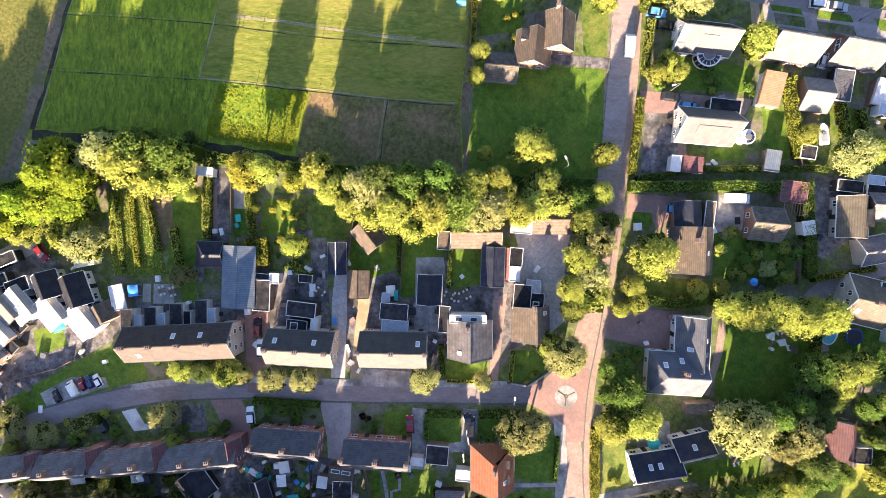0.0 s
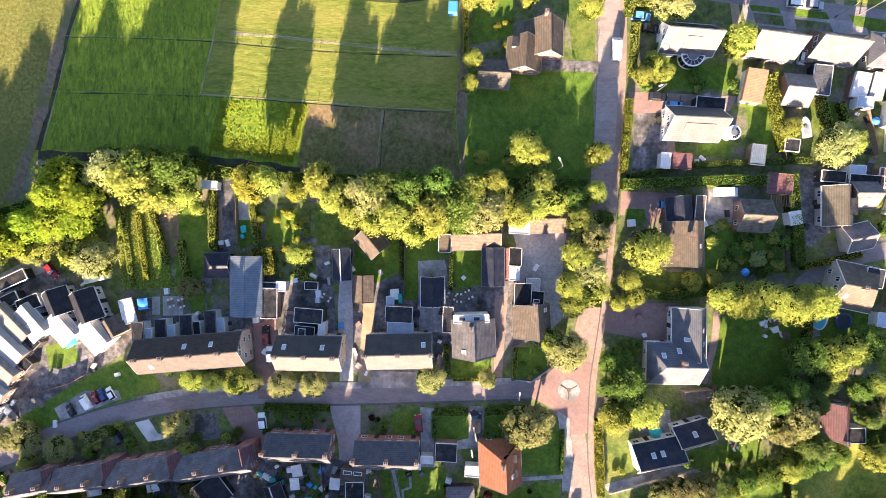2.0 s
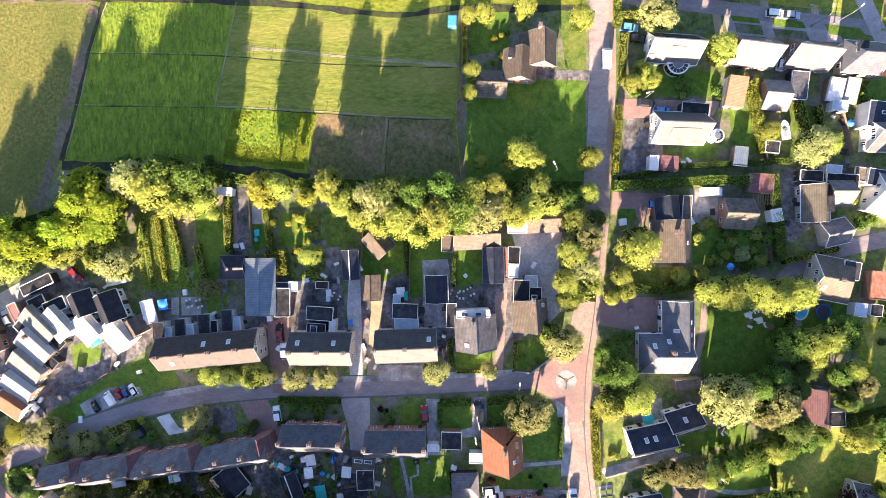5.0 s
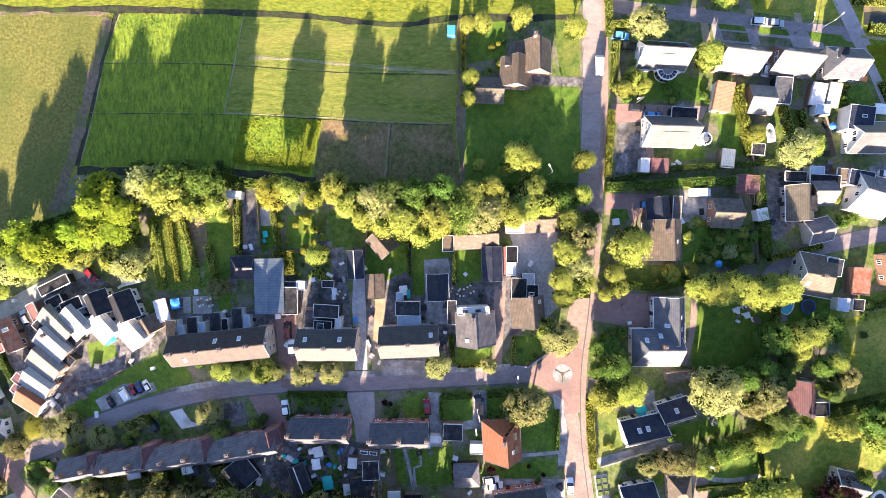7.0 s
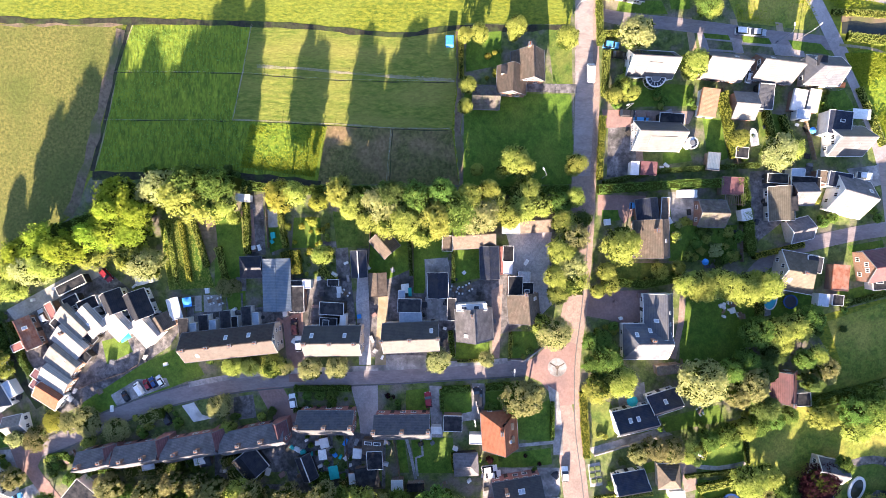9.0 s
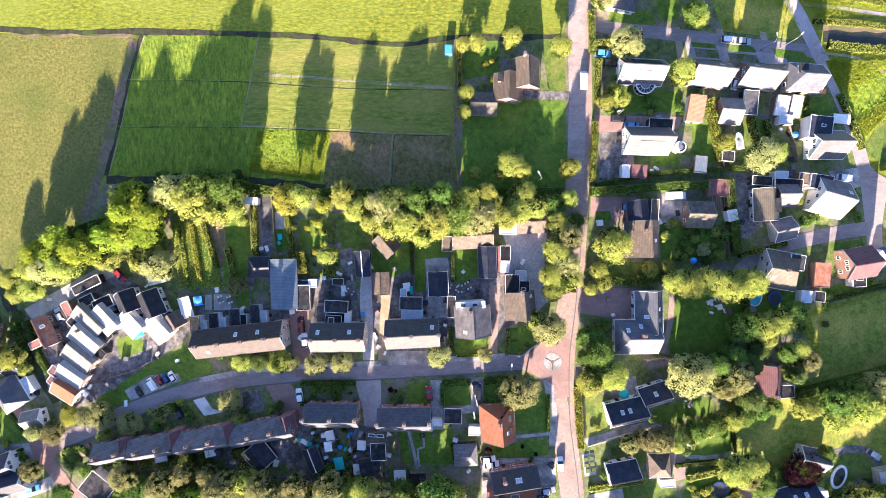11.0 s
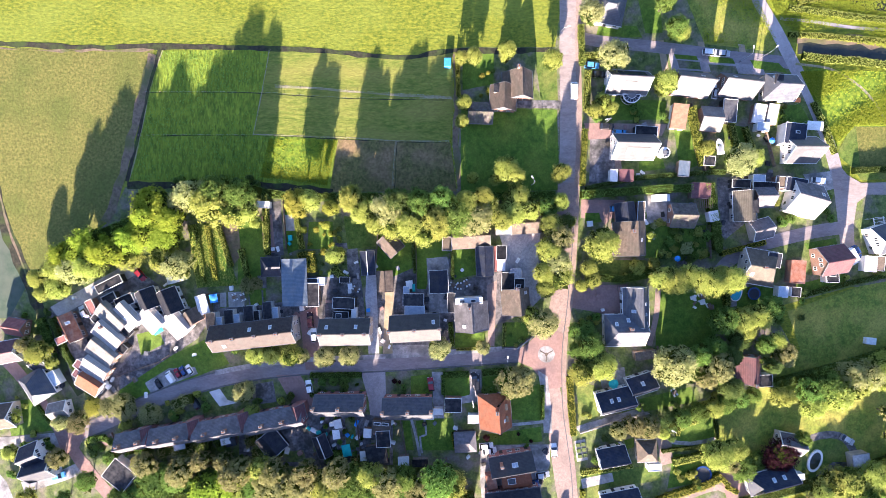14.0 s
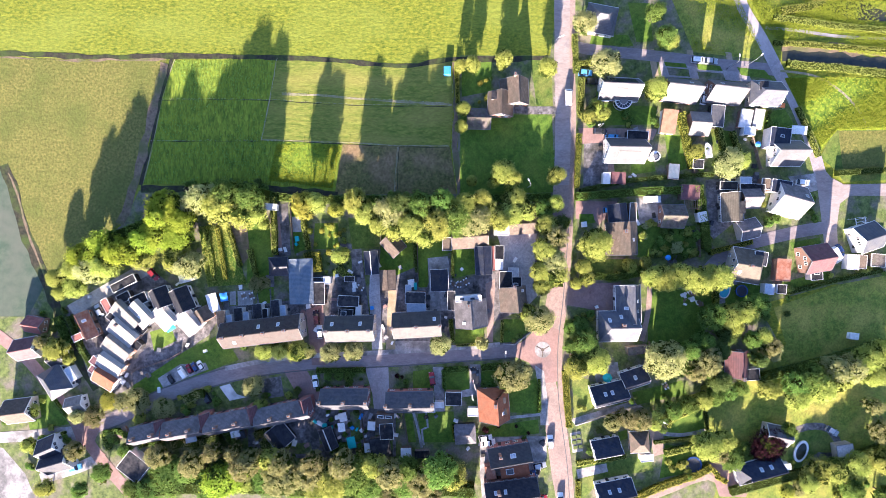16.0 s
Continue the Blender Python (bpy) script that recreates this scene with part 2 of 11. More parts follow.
    "felt_pale": mat("felt_pale", (0.60, 0.59, 0.58), (0.74, 0.73, 0.71), 1.0, 0.7, c=(0.45, 0.44, 0.42), scale2=0.5, bump=0.1),
    "rust_sheet": mat("rust_sheet", (0.27, 0.10, 0.055), (0.40, 0.19, 0.12), 0.8, 0.7, c=(0.33, 0.22, 0.17), scale2=0.4, bump=0.4, bands=0.3, band_axis="X"),
    # walls
    "wall_white": mat("wall_white", (0.66, 0.64, 0.60), (0.78, 0.76, 0.72), 1.5, c=(0.6, 0.57, 0.52), scale2=0.4, bump=0.1),
    "wall_cream": mat("wall_cream", (0.42, 0.36, 0.29), (0.53, 0.46, 0.38), 1.5, c=(0.38, 0.33, 0.27), scale2=0.4, bump=0.1),
    "wall_brick": mat("wall_brick", (0.25, 0.14, 0.095), (0.36, 0.215, 0.15), 4.0, c=(0.28, 0.19, 0.15), scale2=0.6, bump=0.3, bands=0.075, band_axis="Z"),
    "wall_red": mat("wall_red", (0.351, 0.163, 0.137), (0.494, 0.240, 0.208), 4.0, c=(0.325, 0.169, 0.143), scale2=0.6, bump=0.3, bands=0.075, band_axis="Z"),
    "wall_dark": mat("wall_dark", (0.03, 0.028, 0.026), (0.06, 0.054, 0.048), 2.0, bump=0.3, bands=0.18, band_axis="Z"),
    "timber": mat("timber", (0.13, 0.085, 0.055), (0.22, 0.155, 0.10), 1.5, c=(0.19, 0.17, 0.15), scale2=0.5, bump=0.3, stretch=(6, 1, 1), var=0.2),
    "trim": mat("trim", (0.70, 0.69, 0.67), (0.80, 0.79, 0.77), 2.0, 0.5, bump=0.02),
    "lead": mat("lead", (0.11, 0.115, 0.125), (0.17, 0.175, 0.185), 2.0, 0.5, bump=0.1),
    "glass": mat("glass", (0.02, 0.024, 0.03), (0.035, 0.04, 0.05), 0.6, 0.06, bump=0.0, spec=0.8),
    "greenhouse_glass": mat("greenhouse_glass", (0.30, 0.36, 0.44), (0.42, 0.48, 0.56), 0.8, 0.15, bump=0.0, spec=0.7),
    "solar": mat("solar", (0.012, 0.016, 0.035), (0.022, 0.028, 0.055), 1.0, 0.12, bump=0.05, spec=0.6, bands=0.85, band_axis="X"),
    "solar_thermal": mat("solar_thermal", (0.055, 0.053, 0.055), (0.08, 0.077, 0.078), 1.0, 0.5, bump=0.05, spec=0.6),
    # plants
    "leaf_green": leaf_mat("leaf_green", (0.11, 0.185, 0.035), (0.24, 0.345, 0.072)),
    "leaf_lime": leaf_mat("leaf_lime", (0.275, 0.32, 0.058), (0.46, 0.485, 0.115)),
    "leaf_pale": leaf_mat("leaf_pale", (0.32, 0.35, 0.125), (0.49, 0.495, 0.215)),
    "leaf_gold": leaf_mat("leaf_gold", (0.29, 0.30, 0.04), (0.45, 0.44, 0.08)),
    "leaf_dark": leaf_mat("leaf_dark", (0.085, 0.13, 0.035), (0.18, 0.235, 0.065)),
    "leaf_olive": leaf_mat("leaf_olive", (0.205, 0.205, 0.075), (0.355, 0.335, 0.145)),
    "leaf_grass": leaf_mat("leaf_grass", (0.20, 0.25, 0.015), (0.33, 0.36, 0.035)),
    "leaf_purple": leaf_mat("leaf_purple", (0.028, 0.012, 0.016), (0.06, 0.024, 0.03), hue=0.01),
    "leaf_vivid": leaf_mat("leaf_vivid", (0.245, 0.335, 0.026), (0.41, 0.495, 0.05)),
    # dark green that paints shade into the gaps between leaves
    "leaf_gap_shade": leaf_mat("leaf_gap_shade", (0.036, 0.052, 0.010), (0.08, 0.105, 0.018)),
    "bark": mat("bark", (0.07, 0.052, 0.035), (0.13, 0.10, 0.07), 3.0, c=(0.10, 0.10, 0.06), scale2=0.7, bump=0.8, stretch=(1, 1, 0.3)),
    # small things
    "rubber": plain("rubber", (0.02, 0.02, 0.02), 0.8), "steel": plain("steel", (0.45, 0.46, 0.47), 0.35, 0.8),
    "paint_white": plain("paint_white", (0.74, 0.74, 0.73), 0.25), "paint_black": plain("paint_black", (0.015, 0.016, 0.018), 0.2),
    "paint_red": plain("paint_red", (0.22, 0.018, 0.025), 0.25), "paint_wine": plain("paint_wine", (0.016, 0.002, 0.004), 0.25),
    "paint_blue": plain("paint_blue", (0.10, 0.30, 0.55), 0.25), "paint_navy": plain("paint_navy", (0.02, 0.05, 0.16), 0.25),
    "paint_silver": plain("paint_silver", (0.38, 0.40, 0.42), 0.3, 0.4), "lamp_glass": plain("lamp_glass", (0.7, 0.7, 0.68), 0.15),
    "canvas_white": plain("canvas_white", (0.72, 0.72, 0.70), 0.7), "canvas_blue": plain("canvas_blue", (0.05, 0.25, 0.62), 0.6),
    "canvas_teal": plain("canvas_teal", (0.03, 0.36, 0.33), 0.6), "canvas_orange": plain("canvas_orange", (0.6, 0.17, 0.04), 0.7),
    "pool_water": mat("pool_water", (0.04, 0.30, 0.38), (0.07, 0.38, 0.45), 0.8, 0.06, bump=0.1, spec=0.5),
    "mesh_black": plain("mesh_black", (0.02, 0.022, 0.03), 0.7), "pink": plain("pink", (0.4, 0.1, 0.2), 0.7),
}


# ---- building blocks ----
def put(name, bm, material, parent=None, label=""):
    me = bpy.data.meshes.new(name)
    bm.to_mesh(me)
    bm.free()
    me.materials.append(M[material])
    ob = new(name, me)
    ob.parent = parent
    return tagged(ob, label)


def part(name, bm, material, parent, label=""):
    return put(name, bm, material, parent, label)


def thing(name, x, y, z, rot, label, category, group="", kind=""):
    ob = new(name)
    ob.empty_display_size = 0.3
    ob.matrix_basis = pose(x, y, z, 0, 0, rot)
    return tagged(ob, label, category, group, kind)


def block(bm, x0, x1, y0, y1, z0, z1, bevel=0.0):
    v = [bm.verts.new(p) for p in ((x0, y0, z0), (x1, y0, z0), (x1, y1, z0), (x0, y1, z0), (x0, y0, z1), (x1, y0, z1), (x1, y1, z1), (x0, y1, z1))]
    for f in ((3, 2, 1, 0), (4, 5, 6, 7), (0, 1, 5, 4), (1, 2, 6, 5), (2, 3, 7, 6), (3, 0, 4, 7)):
        bm.faces.new([v[i] for i in f])
    if bevel:
        bmesh.ops.bevel(bm, geom=[e for e in bm.edges if e.verts[0] in v], offset=bevel, segments=1, affect="EDGES")
    return bm


def box(x0, x1, y0, y1, z0, z1, bevel=0.0):
    return block(bmesh.new(), x0, x1, y0, y1, z0, z1, bevel)


def solid(bm, top, drop):
    """A slab: the polygon top, and the same polygon drop metres lower."""
    a = [bm.verts.new(p) for p in top]
    b = [bm.verts.new((p[0], p[1], p[2] - drop)) for p in top]
    bm.faces.new(a), bm.faces.new(b[::-1])
    for i in range(len(a)):
        j = (i + 1) % len(a)
        bm.faces.new((a[j], a[i], b[i], b[j]))
    return bm


def tube(bm, path, r0, r1, sides=6):
    rings = []
    for i, p in enumerate(path):
        p = Vector(p)
        d = (Vector(path[min(i + 1, len(path) - 1)]) - Vector(path[max(i - 1, 0)])).normalized()
        u = d.orthogonal().normalized()
        w = d.cross(u)
        r = r0 + (r1 - r0) * i / (len(path) - 1)
        rings.append([bm.verts.new(p + (u * math.cos(k * math.tau / sides) + w * math.sin(k * math.tau / sides)) * r) for k in range(sides)])
    for a, b in zip(rings, rings[1:]):
        for k in range(sides):
            bm.faces.new((a[k], a[(k + 1) % sides], b[(k + 1) % sides], b[k]))
    bm.faces.new(rings[0][::-1]), bm.faces.new(rings[-1])
    return bm


def disc(bm, x, y, z0, z1, rx, ry=None, n=24):
    ry = ry or rx
    return solid(bm, [(x + rx * math.cos(k * math.tau / n), y + ry * math.sin(k * math.tau / n), z1) for k in range(n)], z1 - z0)


# ---- ground ----
LEVEL = [0.010]
LAID = []


def level_for(points, margin=0.0, height=0.0):
    """The height for a new piece of ground cover: 4 mm over what lies there, plus its own step, never level with another."""
    xs, ys = [p[0] for p in points], [p[1] for p in points]
    me = (min(xs) - margin, min(ys) - margin, max(xs) + margin, max(ys) + margin)
    under = [(base, top) for (a, b, c, d), base, top in LAID if a < me[2] and c > me[0] and b < me[3] and d > me[1]]
    base = max([z for z, _ in under], default=0.006) + 0.004
    top = base + height
    while any(abs(z - top) < 0.0035 for _, z in under):
        top += 0.002
    LAID.append((me, base, top))
    LEVEL[0] = base
    return top


def patch(name, material, points, label="", height=0.0, kind="structure", category="ground"):
    """A piece of ground cover: each one lies a little over those before it."""
    top = level_for(points, 0.0, height)
    bm = bmesh.new()
    pts = [(x, y, top) for x, y in points]
    solid(bm, pts, top + 0.02)
    bmesh.ops.recalc_face_normals(bm, faces=bm.faces)
    return tagged(put(name, bm, material), label, category, "", kind)


def smooth_line(points, step=3.0):
    pts = [Vector((x, y, 0)) for x, y in points]
    if len(pts) == 2:
        return pts
    out = []
    ext = [2 * pts[0] - pts[1]] + pts + [2 * pts[-1] - pts[-2]]
    for a, b, c, d in zip(ext, ext[1:], ext[2:], ext[3:]):
        k = max(2, int((c - b).length / step))
        for i in range(k):
            t = i / k
            out.append(0.5 * (2 * b + (c - a) * t + (2 * a - 5 * b + 4 * c - d) * t * t + (3 * b - a - 3 * c + d) * t ** 3))
    return out + [pts[-1]]


def ribbon(name, material, points, width, label="", height=0.0, wobble=0.0, shift=0.0, category="ground"):
    """A road, kerb, path or ditch along a smooth line."""
    top = level_for(points, width, height)
    line = smooth_line(points)
    rnd = random.Random(len(points) + int(width * 10))
    left, right = [], []
    for i, p in enumerate(line):
        d = (line[min(i + 1, len(line) - 1)] - line[max(i - 1, 0)]).normalized()
        s = Vector((-d.y, d.x, 0))
        left.append(p + s * (shift + width / 2 + rnd.uniform(-wobble, wobble)))
        right.append(p + s * (shift - width / 2 + rnd.uniform(-wobble, wobble)))
    bm = bmesh.new()
    tl = [bm.verts.new((p.x, p.y, top)) for p in left]
    tr = [bm.verts.new((p.x, p.y, top)) for p in right]
    bl = [bm.verts.new((p.x, p.y, -0.01)) for p in left]
    br = [bm.verts.new((p.x, p.y, -0.01)) for p in right]
    for i in range(len(line) - 1):
        bm.faces.new((tr[i], tr[i + 1], tl[i + 1], tl[i]))
        bm.faces.new((tl[i], tl[i + 1], bl[i + 1], bl[i]))
        bm.faces.new((tr[i + 1], tr[i], br[i], br[i + 1]))
    bm.faces.new((tl[0], bl[0], br[0], tr[0])), bm.faces.new((tr[-1], br[-1], bl[-1], tl[-1]))
    return tagged(put(name, bm, material), label, category, "", "structure")


# ---- houses ----
def window_mesh():
    f = bmesh.new()
    for x0, x1, z0, z1 in ((-0.6, 0.6, -0.66, -0.55), (-0.6, 0.6, 0.55, 0.66), (-0.6, -0.5, -0.55, 0.55), (0.5, 0.6, -0.55, 0.55), (-0.04, 0.04, -0.55, 0.55)):
        block(f, x0, x1, -0.07, 0.02, z0, z1)
    g = box(-0.5, 0.5, -0.03, 0.01, -0.55, 0.55)
    return f, g


def mesh_of(name, bm, material):
    me = bpy.data.meshes.new(name)
    bm.to_mesh(me)
    bm.free()
    me.materials.append(M[material])
    return me


WIN, PANE = (mesh_of(a, b, c) for a, b, c in zip(("window_frame", "pane"), window_mesh(), ("trim", "glass")))
DOOR = mesh_of("door", box(-0.5, 0.5, -0.06, 0.02, 0.0, 2.1), "wall_dark")
_f = bmesh.new()
for _a in ((-0.45, 0.45, -0.65, -0.53), (-0.45, 0.45, 0.53, 0.65), (-0.45, -0.36, -0.53, 0.53), (0.36, 0.45, -0.53, 0.53)):
    block(_f, _a[0], _a[1], _a[2], _a[3], -0.02, 0.1)
SKYLIGHT, SKYPANE = mesh_of("roof_window", _f, "trim"), mesh_of("pane", box(-0.36, 0.36, -0.53, 0.53, -0.02, 0.05), "greenhouse_glass")


def add_window(house, x, y, z, turn, w=1.0, h=1.0):
    win = new("window", WIN)
    win.parent = house
    win.matrix_basis = pose(x, y, z, 0, 0, turn) @ Matrix.Diagonal((w, 1, h, 1))
    pane = new("pane", PANE)
    pane.parent = win
    return win


def add_door(house, x, y, turn):
    d = new("door", DOOR)
    d.parent = house
    d.matrix_basis = pose(x, y, 0, 0, 0, turn)


def house(name, x, y, rot, length, depth, eave, ridge, roof, wall, label, category="house", hip_a=0.0, hip_b=0.0, over=0.3,
          chimneys=(), lights=(), panels=(), dormers=(), windows=True, verge=None, group="", base=0.0, skew=0.0, cap=None):
    """A pitched building, its ridge along its own x axis. lights, panels, dormers: (place along the ridge, side +1 or -1, ...)."""
    h = thing(name, x, y, base, rot, label, category, group)
    verge = verge or ("trim" if wall in ("wall_white", "wall_cream") else "lead")
    a, b = length / 2, depth / 2
    rise = ridge - eave
    # walls with gables
    bm = bmesh.new()
    low = [bm.verts.new(p) for p in ((-a, -b, 0), (a, -b, 0), (a, b, 0), (-a, b, 0))]
    top = [bm.verts.new(p) for p in ((-a, -b, eave), (a, -b, eave), (a, b, eave), (-a, b, eave))]
    bm.faces.new(low[::-1])
    bm.faces.new((low[0], low[1], top[1], top[0])), bm.faces.new((low[2], low[3], top[3], top[2]))
    if hip_b:
        bm.faces.new((low[1], low[2], top[2], top[1]))
    else:
        bm.faces.new((low[1], low[2], top[2], bm.verts.new((a, skew, ridge - 0.05)), top[1]))
    if hip_a:
        bm.faces.new((low[3], low[0], top[0], top[3]))
    else:
        bm.faces.new((low[3], low[0], top[0], bm.verts.new((-a, skew, ridge - 0.05)), top[3]))
    part("wall", bm, wall, h)
    # roof
    ov_e = over
    drop = rise / b * ov_e
    ea, eb = -a - (over if hip_a else 0.2), a + (over if hip_b else 0.2)
    ra, rb = (-a + hip_a if hip_a else ea), (a - hip_b if hip_b else eb)
    th = 0.22
    bm = bmesh.new()
    for s in (-1, 1):
        quad = [(ea, s * (b + ov_e), eave - drop + th), (eb, s * (b + ov_e), eave - drop + th), (rb, skew, ridge + th), (ra, skew, ridge + th)]
        solid(bm, quad if s < 0 else quad[::-1], th)
    for end, e, r in ((hip_a, ea, ra), (hip_b, eb, rb)):
        if end:
            tri = [(e, b + ov_e, eave - drop + th), (e, -b - ov_e, eave - drop + th), (r, 0, ridge + th)]
            solid(bm, tri if e < 0 else tri[::-1], th)
    bmesh.ops.recalc_face_normals(bm, faces=bm.faces)
    rf = part("roof", bm, roof, h)
    # ridge tiles, gutters, verges
    part("ridge_tiles", box(ra, rb, skew - 0.11, skew + 0.11, ridge + th - 0.05, ridge + th + 0.09), cap or roof, h)
    for s in (-1, 1):
        part("gutter", box(ea, eb, s * (b + ov_e + 0.06) - 0.07, s * (b + ov_e + 0.06) + 0.07, eave - drop + 0.02, eave - drop + 0.17), verge, h)
    for end, e in ((hip_a, ea), (hip_b, eb)):
        if not end:
            bm = bmesh.new()
            for s in (-1, 1):
                q = [(e - 0.05, s * (b + ov_e), eave - drop + th + 0.03), (e + 0.04, s * (b + ov_e), eave - drop + th + 0.03), (e + 0.04, skew, ridge + th + 0.03), (e - 0.05, skew, ridge + th + 0.03)]
                solid(bm, q if s < 0 else q[::-1], 0.3)
            bmesh.ops.recalc_face_normals(bm, faces=bm.faces)
            part("bargeboard", bm, verge, h)

    def on_roof(u, v, s):
        """Place on the slope of side s, v of the way from ridge to eave."""
        return pose(u, skew + s * (b - s * skew) * v, ridge - rise * v + th, -s * math.degrees(math.atan2(rise, b - s * skew)), 0, 0)

    for u, v in chimneys:
        zc = ridge - abs(v) / b * rise
        c = part("chimney", box(u - 0.45, u + 0.45, v - 0.35, v + 0.35, zc - 0.6, ridge + 1.0, 0.03), "wall_brick", h)
        part("chimney_cap", box(u - 0.52, u + 0.52, v - 0.42, v + 0.42, ridge + 1.0, ridge + 1.1), "lead", c)
        for k in (-0.2, 0.2):
            part("chimney_pot", disc(bmesh.new(), u + k, v, ridge + 1.1, ridge + 1.4, 0.13, n=10), "roof_orange", c)
    for u, s, v in lights:
        o = new("roof_window", SKYLIGHT)
        o.parent = h
        o.matrix_basis = on_roof(u, v, s)
        q = new("pane", SKYPANE)
        q.parent = o
    for u, s, v, w, d, m in panels:
        o = part("solar_panel", box(-w / 2, w / 2, -d / 2, d / 2, 0.05, 0.14, 0.01), m, h)
        o.matrix_basis = on_roof(u, v, s)
        for k in (-1, 1):
            rail = part("panel_frame", box(k * w / 2 - 0.05, k * w / 2 + 0.05, -d / 2, d / 2, 0.0, 0.17), "lead", o)
    for u, s, w, dz, m in dormers:
        # a box dormer with a flat roof and a window
        y0, z0 = s * b * 0.78, eave + rise * 0.22
        d = part("dormer", box(u - w / 2, u + w / 2, min(y0, s * b * 0.12), max(y0, s * b * 0.12), z0 - 0.2, z0 + dz), m, h)
        part("dormer_roof", box(u - w / 2 - 0.15, u + w / 2 + 0.15, min(y0 + s * 0.2, s * b * 0.1), max(y0 + s * 0.2, s * b * 0.1), z0 + dz, z0 + dz + 0.14), "felt", d)
        wn_ = add_window(h, u, y0, z0 + dz * 0.5, 0 if s < 0 else 180, w * 0.6, dz * 0.55)
    if windows:
        storeys = 2 if eave > 4.2 else 1
        for s in (-1, 1):
            n = max(2, round(length / 2.7))
            for k in range(n):
                u = -a + length * (k + 0.5) / n
                for f in range(storeys):
                    if f == 0 and k % 3 == 1:
                        add_door(h, u, s * b, 0 if s < 0 else 180)
                    else:
                        add_window(h, u, s * b, min(1.5 + 2.7 * f, eave - 0.85), 0 if s < 0 else 180, 1.2, 0.9)
        for end, s in ((hip_a, -1), (hip_b, 1)):
            for f in range(storeys + (0 if end or rise < 2.4 else 1)):
                for k in ((-0.25, 0.25) if f < storeys else (-0.1, 0.1)):
                    z = 1.5 + 2.7 * f
                    if f < storeys or z + 0.7 < ridge - abs(k) * 2 * rise:
                        add_window(h, s * a, k * depth, z, 90 * s, 0.95, 1.0)
    return h


def flat(name, x, y, rot, w, d, height, roof, wall, label, category="shed", edge="trim", lights=(), tilt=0.0, group="", door=True, base=0.0):
    """A flat or nearly flat roofed building. tilt: metres by which the roof falls to its -y side."""
    h = thing(name, x, y, base, rot, label, category, group)
    a, b = w / 2, d / 2
    bm = bmesh.new()
    block(bm, -a + 0.1, a - 0.1, -b + 0.1, b - 0.1, 0, height - 0.05 - abs(tilt))
    part("wall", bm, wall, h)
    bm = bmesh.new()
    solid(bm, [(-a, -b, height - tilt), (a, -b, height - tilt), (a, b, height), (-a, b, height)], 0.16 + abs(tilt))
    part("roof", bm, roof, h)
    for q in (((-a - 0.03, -a + 0.07, -b, b), (a - 0.07, a + 0.03, -b, b), (-a + 0.07, a - 0.07, -b - 0.03, -b + 0.07), (-a + 0.07, a - 0.07, b - 0.07, b + 0.03)) if not tilt else ()):
        part("roof_edge", box(*q, height - 0.25, height + 0.09), edge, h)
    for u, v, lw, ld in lights:
        fr = part("roof_window", box(u - lw / 2, u + lw / 2, v - ld / 2, v + ld / 2, height - 0.02, height + 0.16, 0.02), "trim", h)
        part("pane", box(u - lw / 2 + 0.14, u + lw / 2 - 0.14, v - ld / 2 + 0.14, v + ld / 2 - 0.14, height + 0.1, height + 0.19), "glass", fr)
    if door and height > 2.2:
        add_door(h, 0, -b + 0.1, 0)
        if w > 4:
            add_window(h, w * 0.3, -b + 0.1, 1.5, 0, 0.9, 0.8)
    return h


# ---- plants ----
def cards(centres, normals, size, rng, flop=0.7):
    """Small leaf quads at the places given, turned roughly outwards. Returns vertices and faces."""
    n = len(centres)
    nv = normals + rng.normal(0, flop, (n, 3))
    nv /= np.linalg.norm(nv, axis=1, keepdims=True) + 1e-9
    ref = rng.normal(0, 1, (n, 3))
    u = np.cross(nv, ref)
    u /= np.linalg.norm(u, axis=1, keepdims=True) + 1e-9
    w = np.cross(nv, u)
    s = size * rng.uniform(0.6, 1.35, (n, 1))
    t = s * rng.uniform(0.35, 0.7, (n, 1))
    v = np.stack([centres - u * s, centres - w * t, centres + u * s, centres + w * t], 1).reshape(-1, 3)
    return v


def leaf_mesh(name, v, material):
    me = bpy.data.meshes.new(name)
    n = len(v) // 4
    me.vertices.add(len(v)), me.loops.add(len(v)), me.polygons.add(n)
    me.vertices.foreach_set("co", v.astype(np.float32).ravel())
    me.loops.foreach_set("vertex_index", np.arange(len(v), dtype=np.int32))
    me.polygons.foreach_set("loop_start", np.arange(0, len(v), 4, dtype=np.int32))
    me.update(calc_edges=True)
    me.materials.append(M[material])
    return me


